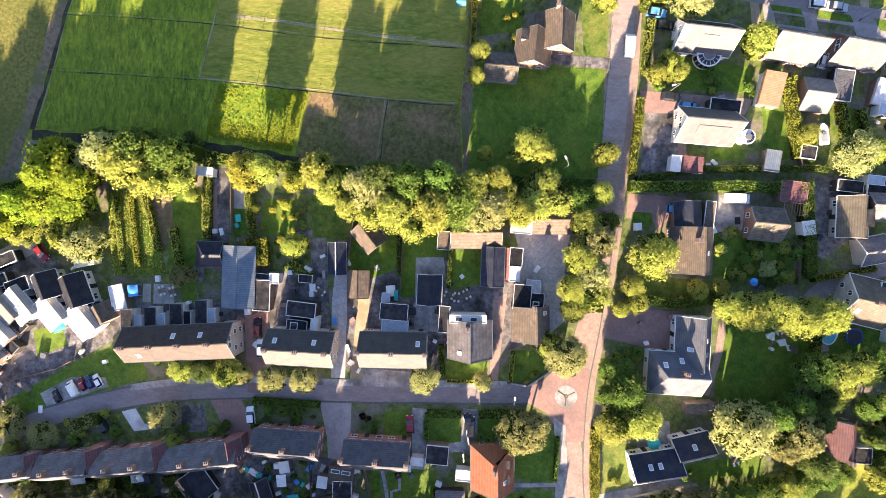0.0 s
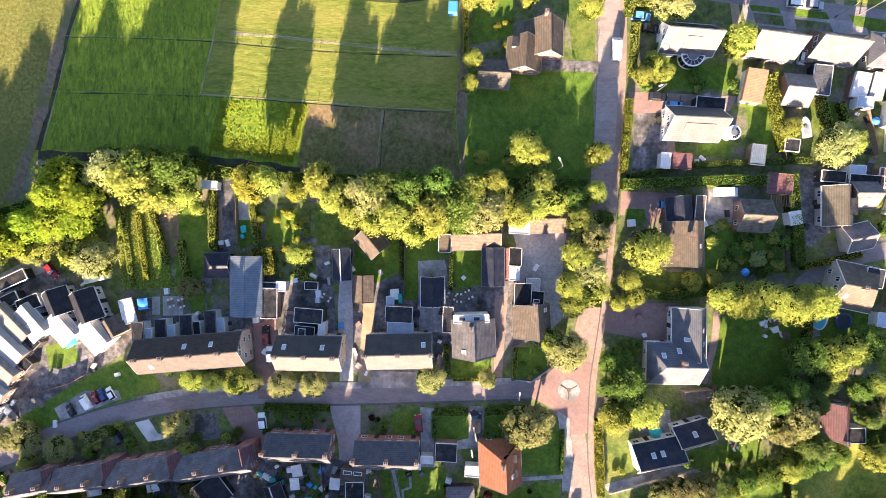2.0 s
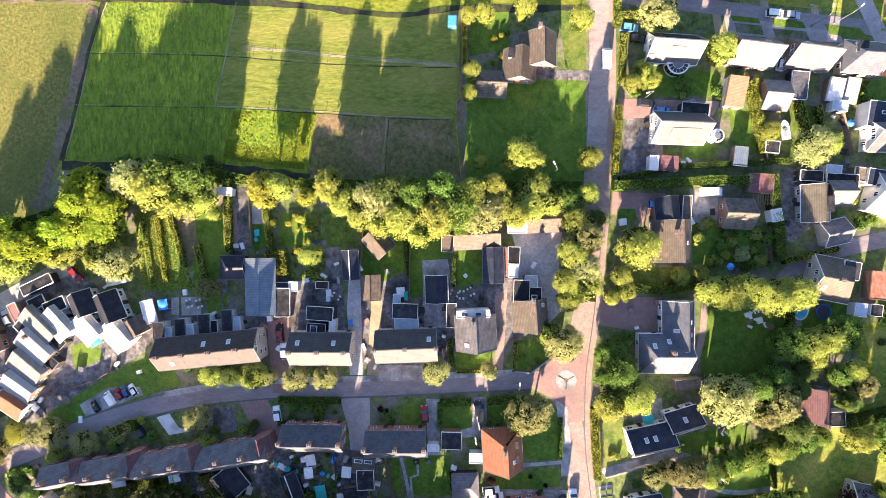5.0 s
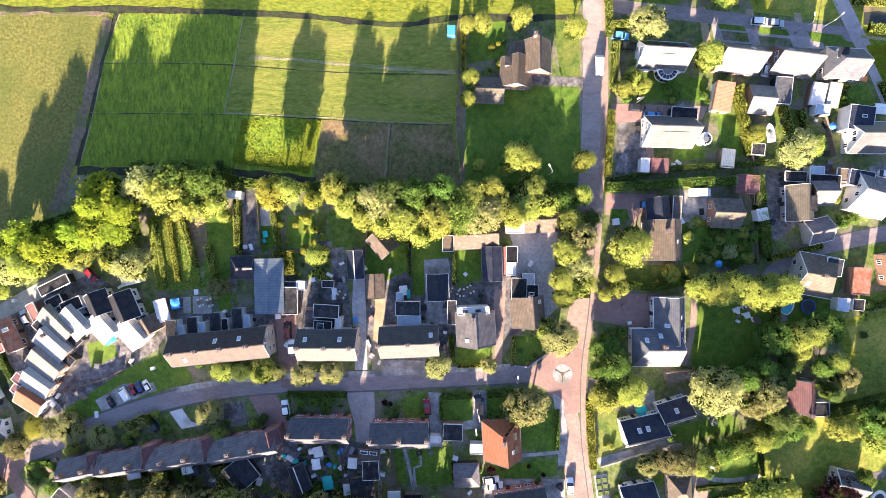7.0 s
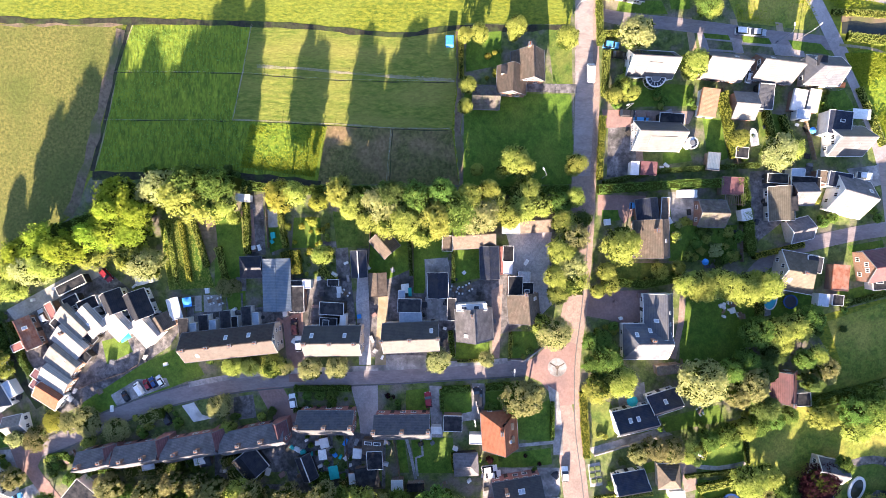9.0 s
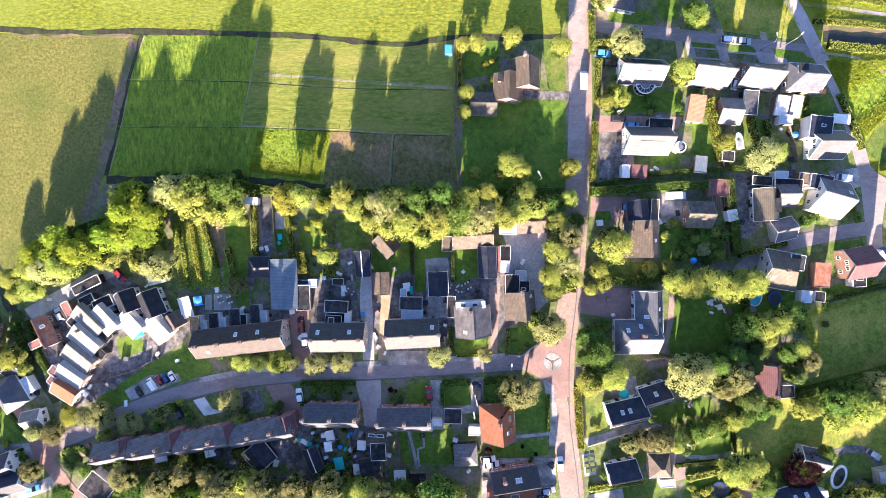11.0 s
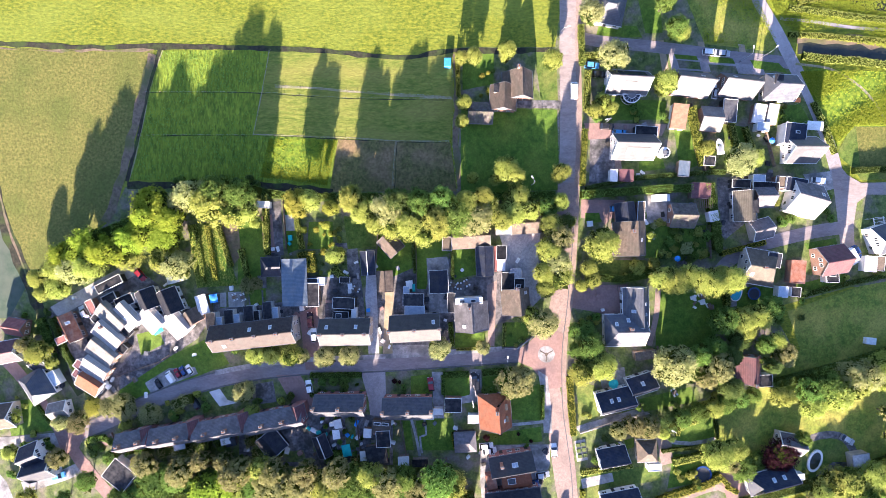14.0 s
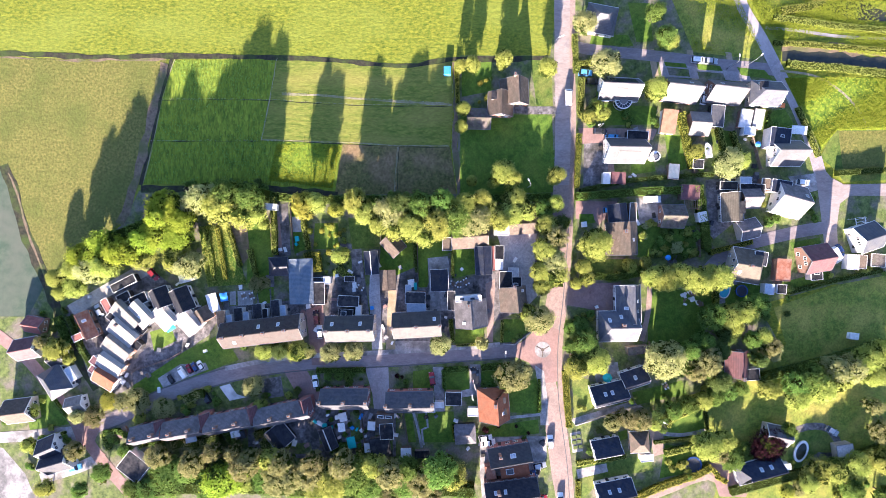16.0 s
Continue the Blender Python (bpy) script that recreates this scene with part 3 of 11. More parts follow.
def crown_points(rng, rx, rz, z0, clumps, per, clump_r, spread=0.9):
    """Leaf places in clumps that fill an uneven crown."""
    c, nn = [], []
    d = rng.normal(0, 1, (clumps, 3))
    d /= np.linalg.norm(d, axis=1, keepdims=True)
    d[:, 2] = np.where(d[:, 2] < -0.55, -d[:, 2], d[:, 2])
    lobes = rng.normal(0, 1, (5, 3))
    lobes /= np.linalg.norm(lobes, axis=1, keepdims=True)
    grow = 0.72 + 0.36 * np.max(d @ lobes.T, axis=1)
    r = grow * rng.uniform(0.55, 1.0, clumps) ** 0.4
    mid = d * r[:, None] * np.array([rx, rx, rz]) * spread + np.array([0, 0, z0])
    for m, dd in zip(mid, d):
        k = int(per * rng.uniform(0.6, 1.4))
        q = rng.normal(0, 1, (k, 3))
        q /= np.linalg.norm(q, axis=1, keepdims=True)
        rad = clump_r * rng.uniform(0.7, 1.25)
        c.append(m + q * rad * np.abs(rng.normal(0.86, 0.2, (k, 1))) * np.array([1, 1, 0.78]))
        nn.append(q * 0.8 + dd * 0.5 + np.array([0, 0, 0.35]))
    return np.concatenate(c), np.concatenate(nn)


def tree_source(kind, material, seed, shape):
    """A tree 10 m high with a crown 4 m in radius, built once."""
    rng = np.random.default_rng(seed)
    t = thing(kind, 0, 0, 0, 0, "", "tree")
    bm = bmesh.new()
    lean = rng.normal(0, 0.15, 2)
    top = 5.2 if shape != "poplar" else 8.5
    tube(bm, [(0, 0, -0.2), (lean[0] * 0.4, lean[1] * 0.4, 1.6), (lean[0], lean[1], top * 0.6), (lean[0] * 1.4, lean[1] * 1.6, top)], 0.27, 0.10, 8)
    part("trunk", bm, "bark", t)
    for k in range(3):
        a = k * 2.1 + rng.uniform(0, 0.5)
        z0, reach = rng.uniform(2.2, 4.6), rng.uniform(1.6, 2.8)
        bm = bmesh.new()
        tube(bm, [(lean[0], lean[1], z0), (lean[0] + math.cos(a) * reach * 0.5, lean[1] + math.sin(a) * reach * 0.5, z0 + 1.2), (math.cos(a) * reach, math.sin(a) * reach, z0 + 2.6)], 0.12, 0.03, 5)
        part("limb", bm, "bark", t)
    size = 0.2
    if shape == "round":
        p, q = crown_points(rng, 3.6, 4.1, 5.6, 92, 56, 0.92, 0.86)
    elif shape == "open":
        p, q = crown_points(rng, 3.7, 3.9, 5.7, 112, 30, 0.55, 0.96)
    elif shape == "wide":
        p, q = crown_points(rng, 3.9, 3.7, 5.2, 96, 54, 0.9, 0.9)
    else:
        p, q = crown_points(rng, 3.4, 4.5, 5.3, 92, 56, 0.9, 0.88)
    crown = new("crown", leaf_mesh("crown", cards(p, q, size, rng), material))
    crown.parent = t
    # Inner leaves coloured dark, so the gaps in the crown read as shaded.
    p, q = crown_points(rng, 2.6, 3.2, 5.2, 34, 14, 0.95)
    heart = new("inner_foliage", leaf_mesh("inner_foliage", cards(p, q, 0.62, rng), "leaf_gap_shade"))
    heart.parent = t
    return t


TREES = {}
TREE_WORDS = {"leaf_green": "green leafy", "leaf_lime": "bright lime-green leafy", "leaf_pale": "pale silvery-green", "leaf_gold": "golden-yellow leafy",
              "leaf_dark": "dark green dense", "leaf_vivid": "vivid yellow-green", "leaf_olive": "olive-brown leafy", "leaf_purple": "dark purple-leaved"}
TREE_SHAPES = {"leaf_olive": "open", "leaf_pale": "round", "leaf_purple": "wide"}


def tree(x, y, r, height, leaf, where="", seed=0):
    """A tree with a crown of radius r."""
    rnd = random.Random(int(x * 13 + y * 7 + seed))
    shape = TREE_SHAPES.get(leaf) or rnd.choice(("round", "wide", "round", "tall"))
    key = (leaf, shape, rnd.randrange(2))
    m = pose(x, y, 0, 0, 0, rnd.uniform(0, 360)) @ Matrix.Diagonal((r / 4, r / 4, height / 10, 1))
    if key not in TREES:
        t = TREES[key] = tree_source("tree", leaf, len(TREES) + 3, shape)
        t.matrix_basis = m
    else:
        src = TREES[key]
        t = copy_thing(src, Matrix())
        t.matrix_basis = m
    size = "large" if height > 11 else "small" if height < 6 else "medium-sized"
    return tagged(t, f"{size} {TREE_WORDS[leaf]} {'spreading ' if shape == 'wide' else ''}tree {where}".strip(), "tree")


BUSHES = {}


def bush_source(leaf, seed):
    rng = np.random.default_rng(seed)
    t = thing("bush", 0, 0, 0, 0, "", "bush")
    p, q = crown_points(rng, 0.85, 0.75, 0.8, 26, 34, 0.35)
    f = new("foliage", leaf_mesh("foliage", cards(p, q, 0.16, rng), leaf))
    f.parent = t
    # Dark-coloured inner leaves: painted shade inside the shrub.
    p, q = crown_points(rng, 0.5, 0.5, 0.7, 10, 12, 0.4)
    f = new("inner_foliage", leaf_mesh("inner_foliage", cards(p, q, 0.3, rng), "leaf_gap_shade"))
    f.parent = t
    part("stem", tube(bmesh.new(), [(0, 0, -0.05), (0.03, 0.02, 0.4), (0.05, 0.0, 0.9)], 0.06, 0.03, 5), "bark", t)
    return t


def bush(x, y, r, leaf, height=None, where="in a garden bed"):
    rnd = random.Random(int(x * 31 + y * 17))
    key = (leaf, rnd.randrange(3))
    h = height or r * rnd.uniform(1.1, 1.7)
    m = pose(x, y, 0, 0, 0, rnd.uniform(0, 360)) @ Matrix.Diagonal((r, r, h / 1.6, 1))
    if key in BUSHES:
        t = copy_thing(BUSHES[key], Matrix())
    else:
        t = BUSHES[key] = bush_source(leaf, len(BUSHES) + 40)
    t.matrix_basis = m
    return tagged(t, f"{TREE_WORDS[leaf]} rounded shrub {where}", "bush")


def hedge(points, width, height, leaf, label="clipped green hedge between gardens", ragged=0.12):
    """A hedge along a line: a dense body of small leaves with an uneven top."""
    rng = np.random.default_rng(int(abs(points[0][0] * 11 + points[0][1] * 5)) + 1)
    line = [Vector((p[0], p[1], 0)) for p in points]
    cs, ns = [], []
    core = bmesh.new()
    for a, b in zip(line, line[1:]):
        d = b - a
        ln = d.length
        d.normalize()
        s = Vector((-d.y, d.x, 0))
        n = int(ln * (width + 2 * height) * 16)
        t, w = rng.uniform(0, ln, n), rng.uniform(-1, 1, n) * (width / 2 + height)
        side = np.clip(np.abs(w) - width / 2, 0, None)
        wob = 1 + ragged * np.sin(t * 1.9 + 3 * np.sin(t * 0.6)) + rng.normal(0, ragged * 0.5, n)
        y = np.clip(w, -width / 2, width / 2) * wob
        z = np.clip((height - side) * (1 + ragged * 0.8 * np.sin(t * 1.3 + 1) + rng.normal(0, ragged * 0.4, n)), 0.05, None)
        cs.append(np.stack([a.x + d.x * t + s.x * y, a.y + d.y * t + s.y * y, z], 1))
        out = np.where(side[:, None] > 0, np.sign(w)[:, None] * np.array([[s.x, s.y, 0.2]]), np.array([[0, 0, 1.0]]))
        ns.append(out)
        # Solid dark core: shade between the hedge leaves, put in as colour.
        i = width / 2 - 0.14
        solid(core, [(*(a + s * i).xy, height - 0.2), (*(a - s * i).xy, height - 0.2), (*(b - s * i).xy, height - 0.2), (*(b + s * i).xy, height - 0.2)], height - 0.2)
    v = cards(np.concatenate(cs), np.concatenate(ns), 0.185, rng, 0.45)
    h = thing("hedge", points[0][0], points[0][1], 0, 0, label, "hedge")
    off = np.array([points[0][0], points[0][1], 0])
    f = new("foliage", leaf_mesh("foliage", v - off, leaf))
    f.parent = h
    for w_ in core.verts:
        w_.co.x -= off[0]
        w_.co.y -= off[1]
    bmesh.ops.recalc_face_normals(core, faces=core.faces)
    part("inner_foliage", core, "leaf_gap_shade", h)
    return h


# ---- vehicles ----
def car_source(paint, kind):
    c = thing("car", 0, 0, 0, 0, "", "car")
    ln, w, h = {"car": (4.25, 1.76, 1.46), "van": (5.1, 1.95, 2.0), "camper": (5.4, 2.1, 2.6), "estate": (4.6, 1.78, 1.5)}[kind]
    a, b = ln / 2, w / 2
    sill, belt = 0.28, (0.92 if kind in ("car", "estate") else 1.1)
    prof = [(-a, sill), (a - 0.05, sill), (a, 0.62), (a - 0.12, 0.78), (a - 1.15 if kind != "van" else a - 0.7, belt + 0.02), (-a + 0.1, belt + 0.03), (-a, 0.7)]
    bm = bmesh.new()
    lo = [bm.verts.new((x, -b, z)) for x, z in prof]
    hi = [bm.verts.new((x, b, z)) for x, z in prof]
    bm.faces.new(lo), bm.faces.new(hi[::-1])
    for i in range(len(prof)):
        j = (i + 1) % len(prof)
        bm.faces.new((lo[j], lo[i], hi[i], hi[j]))
    bmesh.ops.recalc_face_normals(bm, faces=bm.faces)
    bmesh.ops.bevel(bm, geom=list(bm.edges), offset=0.09, segments=2, affect="EDGES")
    part("body", bm, paint, c)
    f0, f1 = (a - 1.2, a - 1.85) if kind != "van" else (a - 0.6, a - 1.15)
    r0, r1 = (-a + 0.15, -a + 0.75) if kind == "car" else (-a + 0.08, -a + 0.35)
    i = 0.18
    cab = [(f0, belt), (f1, h), (r1, h), (r0, belt)]
    bm = bmesh.new()
    lo = [bm.verts.new((x, -b + (0.05 if k in (0, 3) else i), z)) for k, (x, z) in enumerate(cab)]
    hi = [bm.verts.new((x, b - (0.05 if k in (0, 3) else i), z)) for k, (x, z) in enumerate(cab)]
    bm.faces.new(lo), bm.faces.new(hi[::-1])
    for k in range(4):
        j = (k + 1) % 4
        bm.faces.new((lo[j], lo[k], hi[k], hi[j]))
    bmesh.ops.recalc_face_normals(bm, faces=bm.faces)
    part("side_glazing", bm, "glass" if kind not in ("van", "camper") else paint, c)
    part("roof_panel", box(r1 - 0.08, f1 + 0.06, -b + i - 0.02, b - i + 0.02, h - 0.03, h + 0.05, 0.02), paint, c)
    ws = bmesh.new()
    solid(ws, [(f0 + 0.02, -b + 0.14, belt + 0.05), (f0 + 0.02, b - 0.14, belt + 0.05), (f1 + 0.09, b - i - 0.07, h - 0.02), (f1 + 0.09, -b + i + 0.07, h - 0.02)], 0.03)
    part("windscreen", ws, "glass", c)
    for sx in (-1, 1):
        for sy in (-1, 1):
            wh = part("wheel", tube(bmesh.new(), [(sx * a * 0.62, sy * (b - 0.2), 0.31), (sx * a * 0.62, sy * (b + 0.01), 0.31)], 0.31, 0.31, 14), "rubber", c)
            part("rim", tube(bmesh.new(), [(sx * a * 0.62, sy * (b - 0.02), 0.31), (sx * a * 0.62, sy * (b + 0.02), 0.31)], 0.19, 0.19, 10), "steel", wh)
    for sy in (-1, 1):
        part("headlight", box(a - 0.16, a - 0.01, sy * (b - 0.3) - 0.16, sy * (b - 0.3) + 0.16, 0.58, 0.72, 0.02), "lamp_glass", c)
        part("tail_light", box(-a - 0.01, -a + 0.08, sy * (b - 0.2) - 0.1, sy * (b - 0.2) + 0.1, 0.66, 0.84, 0.02), "paint_red", c)
        part("wing_mirror", box(f0 - 0.28, f0 - 0.1, sy * (b + 0.1) - 0.1, sy * (b + 0.1) + 0.1, belt, belt + 0.14, 0.02), paint, c)
    return c


CARS = {}


def car(x, y, rot, paint, kind="car", where="parked on paving", size=1.0):
    key = (paint, kind)
    if key in CARS:
        c = copy_thing(CARS[key], Matrix())
        c.matrix_basis = pose(x, y, 0.07, 0, 0, rot) @ Matrix.Scale(size, 4)
    else:
        c = CARS[key] = car_source(paint, kind)
        c.matrix_basis = pose(x, y, 0.07, 0, 0, rot) @ Matrix.Scale(size, 4)
    word = {"car": "hatchback car", "van": "delivery van", "camper": "motor caravan", "estate": "estate car"}[kind]
    return tagged(c, f"{paint.split('_')[1]} {word} {where}", "van" if kind == "van" else "camper" if kind == "camper" else "car")


# ---- street and garden things ----
def street_lamp(x, y, rot, height=7.0):
    t = thing("street_lamp", x, y, 0, rot, "grey metal street lamp with a curved arm by the road", "street lamp", "street lamps")
    part("pole", tube(bmesh.new(), [(0, 0, -0.1), (0, 0, height * 0.5), (0, 0, height - 0.8)], 0.10, 0.06, 8), "steel", t)
    part("arm", tube(bmesh.new(), [(0, 0, height - 0.85), (0.25, 0, height - 0.3), (0.9, 0, height), (1.5, 0, height)], 0.06, 0.05, 6), "steel", t)
    part("lamp_head", box(1.3, 2.1, -0.16, 0.16, height - 0.07, height + 0.08, 0.03), "trim", t)
    part("base", tube(bmesh.new(), [(0, 0, -0.1), (0, 0, 1.0)], 0.14, 0.13, 8), "lead", t)


def fence(points, height=0.9, gap=4.5, kind="wire", label="weathered wooden post and wire fence round the pasture"):
    """Posts with rails or wire (kind wire), or close boards (kind board)."""
    x0, y0 = points[0]
    f = thing("fence", x0, y0, 0, 0, label, "fence")
    for (ax, ay), (bx, by) in zip(points, points[1:]):
        d = Vector((bx - ax, by - ay, 0))
        n = max(1, int(d.length / gap))
        ang = math.degrees(math.atan2(d.y, d.x))
        if kind == "board":
            o = part("board_panel", box(0, d.length, -0.03, 0.03, 0.05, height), "timber", f)
            o.matrix_basis = pose(ax - x0, ay - y0, 0, 0, 0, ang)
        else:
            for z in (height * 0.55, height * 0.92):
                o = part("wire", box(0, d.length, -0.004, 0.004, z - 0.004, z + 0.004), "steel", f)
                o.matrix_basis = pose(ax - x0, ay - y0, 0, 0, 0, ang)
        for k in range(n + 1):
            p = Vector((ax - x0, ay - y0, 0)) + d * k / n
            if "post" not in KEEP:
                KEEP["post"] = mesh_of("post", box(-0.05, 0.05, -0.05, 0.05, -0.1, 1.0, 0.01), "timber")
            o = new("post", KEEP["post"])
            o.parent = f
            o.matrix_basis = Matrix.Translation(p) @ Matrix.Diagonal((1, 1, height * 1.06, 1))
    return f


KEEP = {}


def wall_line(points, height=1.0, width=0.25, material="wall_brick", label="low brick garden wall beside the path"):
    x0, y0 = points[0]
    f = thing("garden_wall", x0, y0, 0, 0, label, "wall")
    for (ax, ay), (bx, by) in zip(points, points[1:]):
        d = Vector((bx - ax, by - ay, 0))
        m = pose(ax - x0, ay - y0, 0, 0, 0, math.degrees(math.atan2(d.y, d.x)))
        o = part("wall_body", box(0, d.length, -width / 2, width / 2, -0.05, height), material, f)
        o.matrix_basis = m
        o = part("coping", box(-0.05, d.length + 0.05, -width / 2 - 0.04, width / 2 + 0.04, height, height + 0.07, 0.01), "paving", f)
        o.matrix_basis = m


def pool(x, y, rot, rx, ry):
    t = thing("swimming_pool", x, y, 0, rot, "oval above-ground swimming pool with clear blue water", "pool")
    n = 32
    rim = bmesh.new()
    ring = [[rim.verts.new(((rx + o) * math.cos(k * math.tau / n), (ry + o) * math.sin(k * math.tau / n), z)) for k in range(n)] for o, z in ((0.25, 0), (0.25, 0.9), (0, 0.9), (0, 0.4))]
    for a, b in zip(ring, ring[1:]):
        for k in range(n):
            rim.faces.new((a[k], a[(k + 1) % n], b[(k + 1) % n], b[k]))
    part("rim", rim, "trim", t)
    part("water", disc(bmesh.new(), 0, 0, 0.02, 0.75, rx - 0.01, ry - 0.01, 32), "pool_water", t)


def trampoline(x, y, r=1.9):
    t = thing("trampoline", x, y, 0, 0, "round garden trampoline with a black jumping mat", "trampoline")
    part("jumping_mat", disc(bmesh.new(), 0, 0, 0.82, 0.86, r * 0.82), "mesh_black", t)
    rim = bmesh.new()
    n = 24
    ring = [[rim.verts.new((q * math.cos(k * math.tau / n), q * math.sin(k * math.tau / n), z)) for k in range(n)] for q, z in ((r * 0.8, 0.88), (r, 0.88), (r, 0.78), (r * 0.8, 0.78), (r * 0.8, 0.88))]
    for a, b in zip(ring, ring[1:]):
        for k in range(n):
            rim.faces.new((a[k], a[(k + 1) % n], b[(k + 1) % n], b[k]))
    part("padded_rim", rim, "paint_navy", t)
    for k in range(6):
        a = k * math.tau / 6
        part("leg", tube(bmesh.new(), [(r * 0.95 * math.cos(a), r * 0.95 * math.sin(a), 0), (r * 0.95 * math.cos(a), r * 0.95 * math.sin(a), 0.8)], 0.03, 0.03, 6), "steel", t)


def garden_set(x, y, rot, top="timber"):
    t = thing("garden_table", x, y, 0, rot, "small garden table on a terrace", "table")
    part("tabletop", box(-0.8, 0.8, -0.45, 0.45, 0.7, 0.75, 0.01), top, t)
    for sx in (-0.7, 0.7):
        for sy in (-0.35, 0.35):
            part("leg", box(sx - 0.04, sx + 0.04, sy - 0.04, sy + 0.04, 0, 0.7), top, t)
    for sx in (-0.45, 0.45):
        for sy in (-1, 1):
            c = thing("garden_chair", 0, 0, 0, 0, "plastic garden chair drawn up to a table", "chair", "garden chairs")
            c.matrix_basis = pose(x, y, 0, 0, 0, rot) @ pose(sx, sy * 0.85, 0, 0, 0, 0 if sy > 0 else 180)
            part("seat", box(-0.24, 0.24, -0.24, 0.24, 0.4, 0.45, 0.01), "canvas_white", c)
            part("backrest", box(-0.24, 0.24, 0.2, 0.26, 0.45, 0.9, 0.01), "canvas_white", c)
            for ax in (-0.2, 0.2):
                for ay in (-0.2, 0.2):
                    part("leg", box(ax - 0.025, ax + 0.025, ay - 0.025, ay + 0.025, 0, 0.4), "canvas_white", c)


def parasol(x, y, r, fabric, label):
    t = thing("parasol", x, y, 0, 0, label, "parasol")
    bm = bmesh.new()
    n = 8
    v = [bm.verts.new((r * math.cos(k * math.tau / n), r * math.sin(k * math.tau / n), 2.1)) for k in range(n)]
    tip = bm.verts.new((0, 0, 2.6))
    w = [bm.verts.new((r * math.cos(k * math.tau / n), r * math.sin(k * math.tau / n), 2.04)) for k in range(n)]
    tip2 = bm.verts.new((0, 0, 2.54))
    for k in range(n):
        j = (k + 1) % n
        bm.faces.new((v[k], v[j], tip)), bm.faces.new((w[j], w[k], tip2)), bm.faces.new((w[k], w[j], v[j], v[k]))
    part("canopy", bm, fabric, t)
    part("pole", tube(bmesh.new(), [(0, 0, 0), (0, 0, 2.6)], 0.03, 0.03, 6), "steel", t)
    part("base", disc(bmesh.new(), 0, 0, 0, 0.08, 0.3), "lead", t)


def tarp(x, y, rot, w, d, h, fabric, label, name="canopy"):
    """A sagging sheet on four posts."""
    t = thing(name, x, y, 0, rot, label, "canopy")
    bm = bmesh.new()
    n = 6
    top = [[bm.verts.new(((i / n - 0.5) * w, (j / n - 0.5) * d, h + 0.25 * math.sin(i / n * math.pi) * math.sin(j / n * math.pi))) for j in range(n + 1)] for i in range(n + 1)]
    low = [[bm.verts.new((*p.co.xy, p.co.z - 0.05)) for p in row] for row in top]
    for i in range(n):
        for j in range(n):
            bm.faces.new((top[i][j], top[i + 1][j], top[i + 1][j + 1], top[i][j + 1]))
            bm.faces.new((low[i][j + 1], low[i + 1][j + 1], low[i + 1][j], low[i][j]))
    part("sheet", bm, fabric, t)
    for sx in (-1, 1):
        for sy in (-1, 1):
            part("post", tube(bmesh.new(), [(sx * w * 0.48, sy * d * 0.48, 0), (sx * w * 0.48, sy * d * 0.48, h)], 0.04, 0.04, 6), "steel", t)


def crate(x, y, rot, w, d, h, material, label, name="storage_box", category="box"):
    t = thing(name, x, y, 0, rot, label, category)
    part("body", box(-w / 2, w / 2, -d / 2, d / 2, 0, h * 0.88, 0.02), material, t)
    part("lid", box(-w / 2 - 0.03, w / 2 + 0.03, -d / 2 - 0.03, d / 2 + 0.03, h * 0.88, h, 0.02), material, t)


def pergola(x, y, rot, w, d, h, material, label, slats=8):
    t = thing("pergola", x, y, 0, rot, label, "pergola")
    for sy in (-1, 1):
        part("beam", box(-w / 2, w / 2, sy * d * 0.47 - 0.07, sy * d * 0.47 + 0.07, h - 0.2, h), material, t)
        for sx in (-1, 1):
            part("post", box(sx * w * 0.47 - 0.06, sx * w * 0.47 + 0.06, sy * d * 0.47 - 0.06, sy * d * 0.47 + 0.06, 0, h - 0.2), material, t)
    for k in range(slats):
        u = -w / 2 + w * (k + 0.5) / slats
        part("slat", box(u - 0.06, u + 0.06, -d / 2 - 0.15, d / 2 + 0.15, h, h + 0.14), material, t)


def boat(x, y, rot, ln=6.0):
    t = thing("boat", x, y, 0, rot, "small white boat stored on a trailer in a garden", "boat")
    bm = bmesh.new()
    sec = []
    for k in range(9):
        u = -ln / 2 + ln * k / 8
        w = 1.05 * math.sqrt(max(0.02, 1 - (max(0, u) / (ln / 2)) ** 2.2))
        sec.append([bm.verts.new(p) for p in ((u, -w, 1.25), (u, -w * 0.75, 0.75), (u, 0, 0.5), (u, w * 0.75, 0.75), (u, w, 1.25))])
    for a, b in zip(sec, sec[1:]):
        for k in range(4):
            bm.faces.new((a[k], a[k + 1], b[k + 1], b[k]))
        bm.faces.new((a[4], a[0], b[0], b[4]))
    bm.faces.new(sec[0]), bm.faces.new(sec[-1][::-1])
    bmesh.ops.recalc_face_normals(bm, faces=bm.faces)
    part("hull", bm, "paint_white", t)
    part("cockpit", box(-ln * 0.38, ln * 0.1, -0.7, 0.7, 1.26, 1.3), "paint_silver", t)
    part("trailer_frame", box(-ln * 0.4, ln * 0.55, -0.08, 0.08, 0.35, 0.45), "steel", t)
    for s in (-1, 1):
        part("wheel", tube(bmesh.new(), [(-0.6, s * 0.8, 0.3), (-0.6, s * 0.98, 0.3)], 0.3, 0.3, 12), "rubber", t)


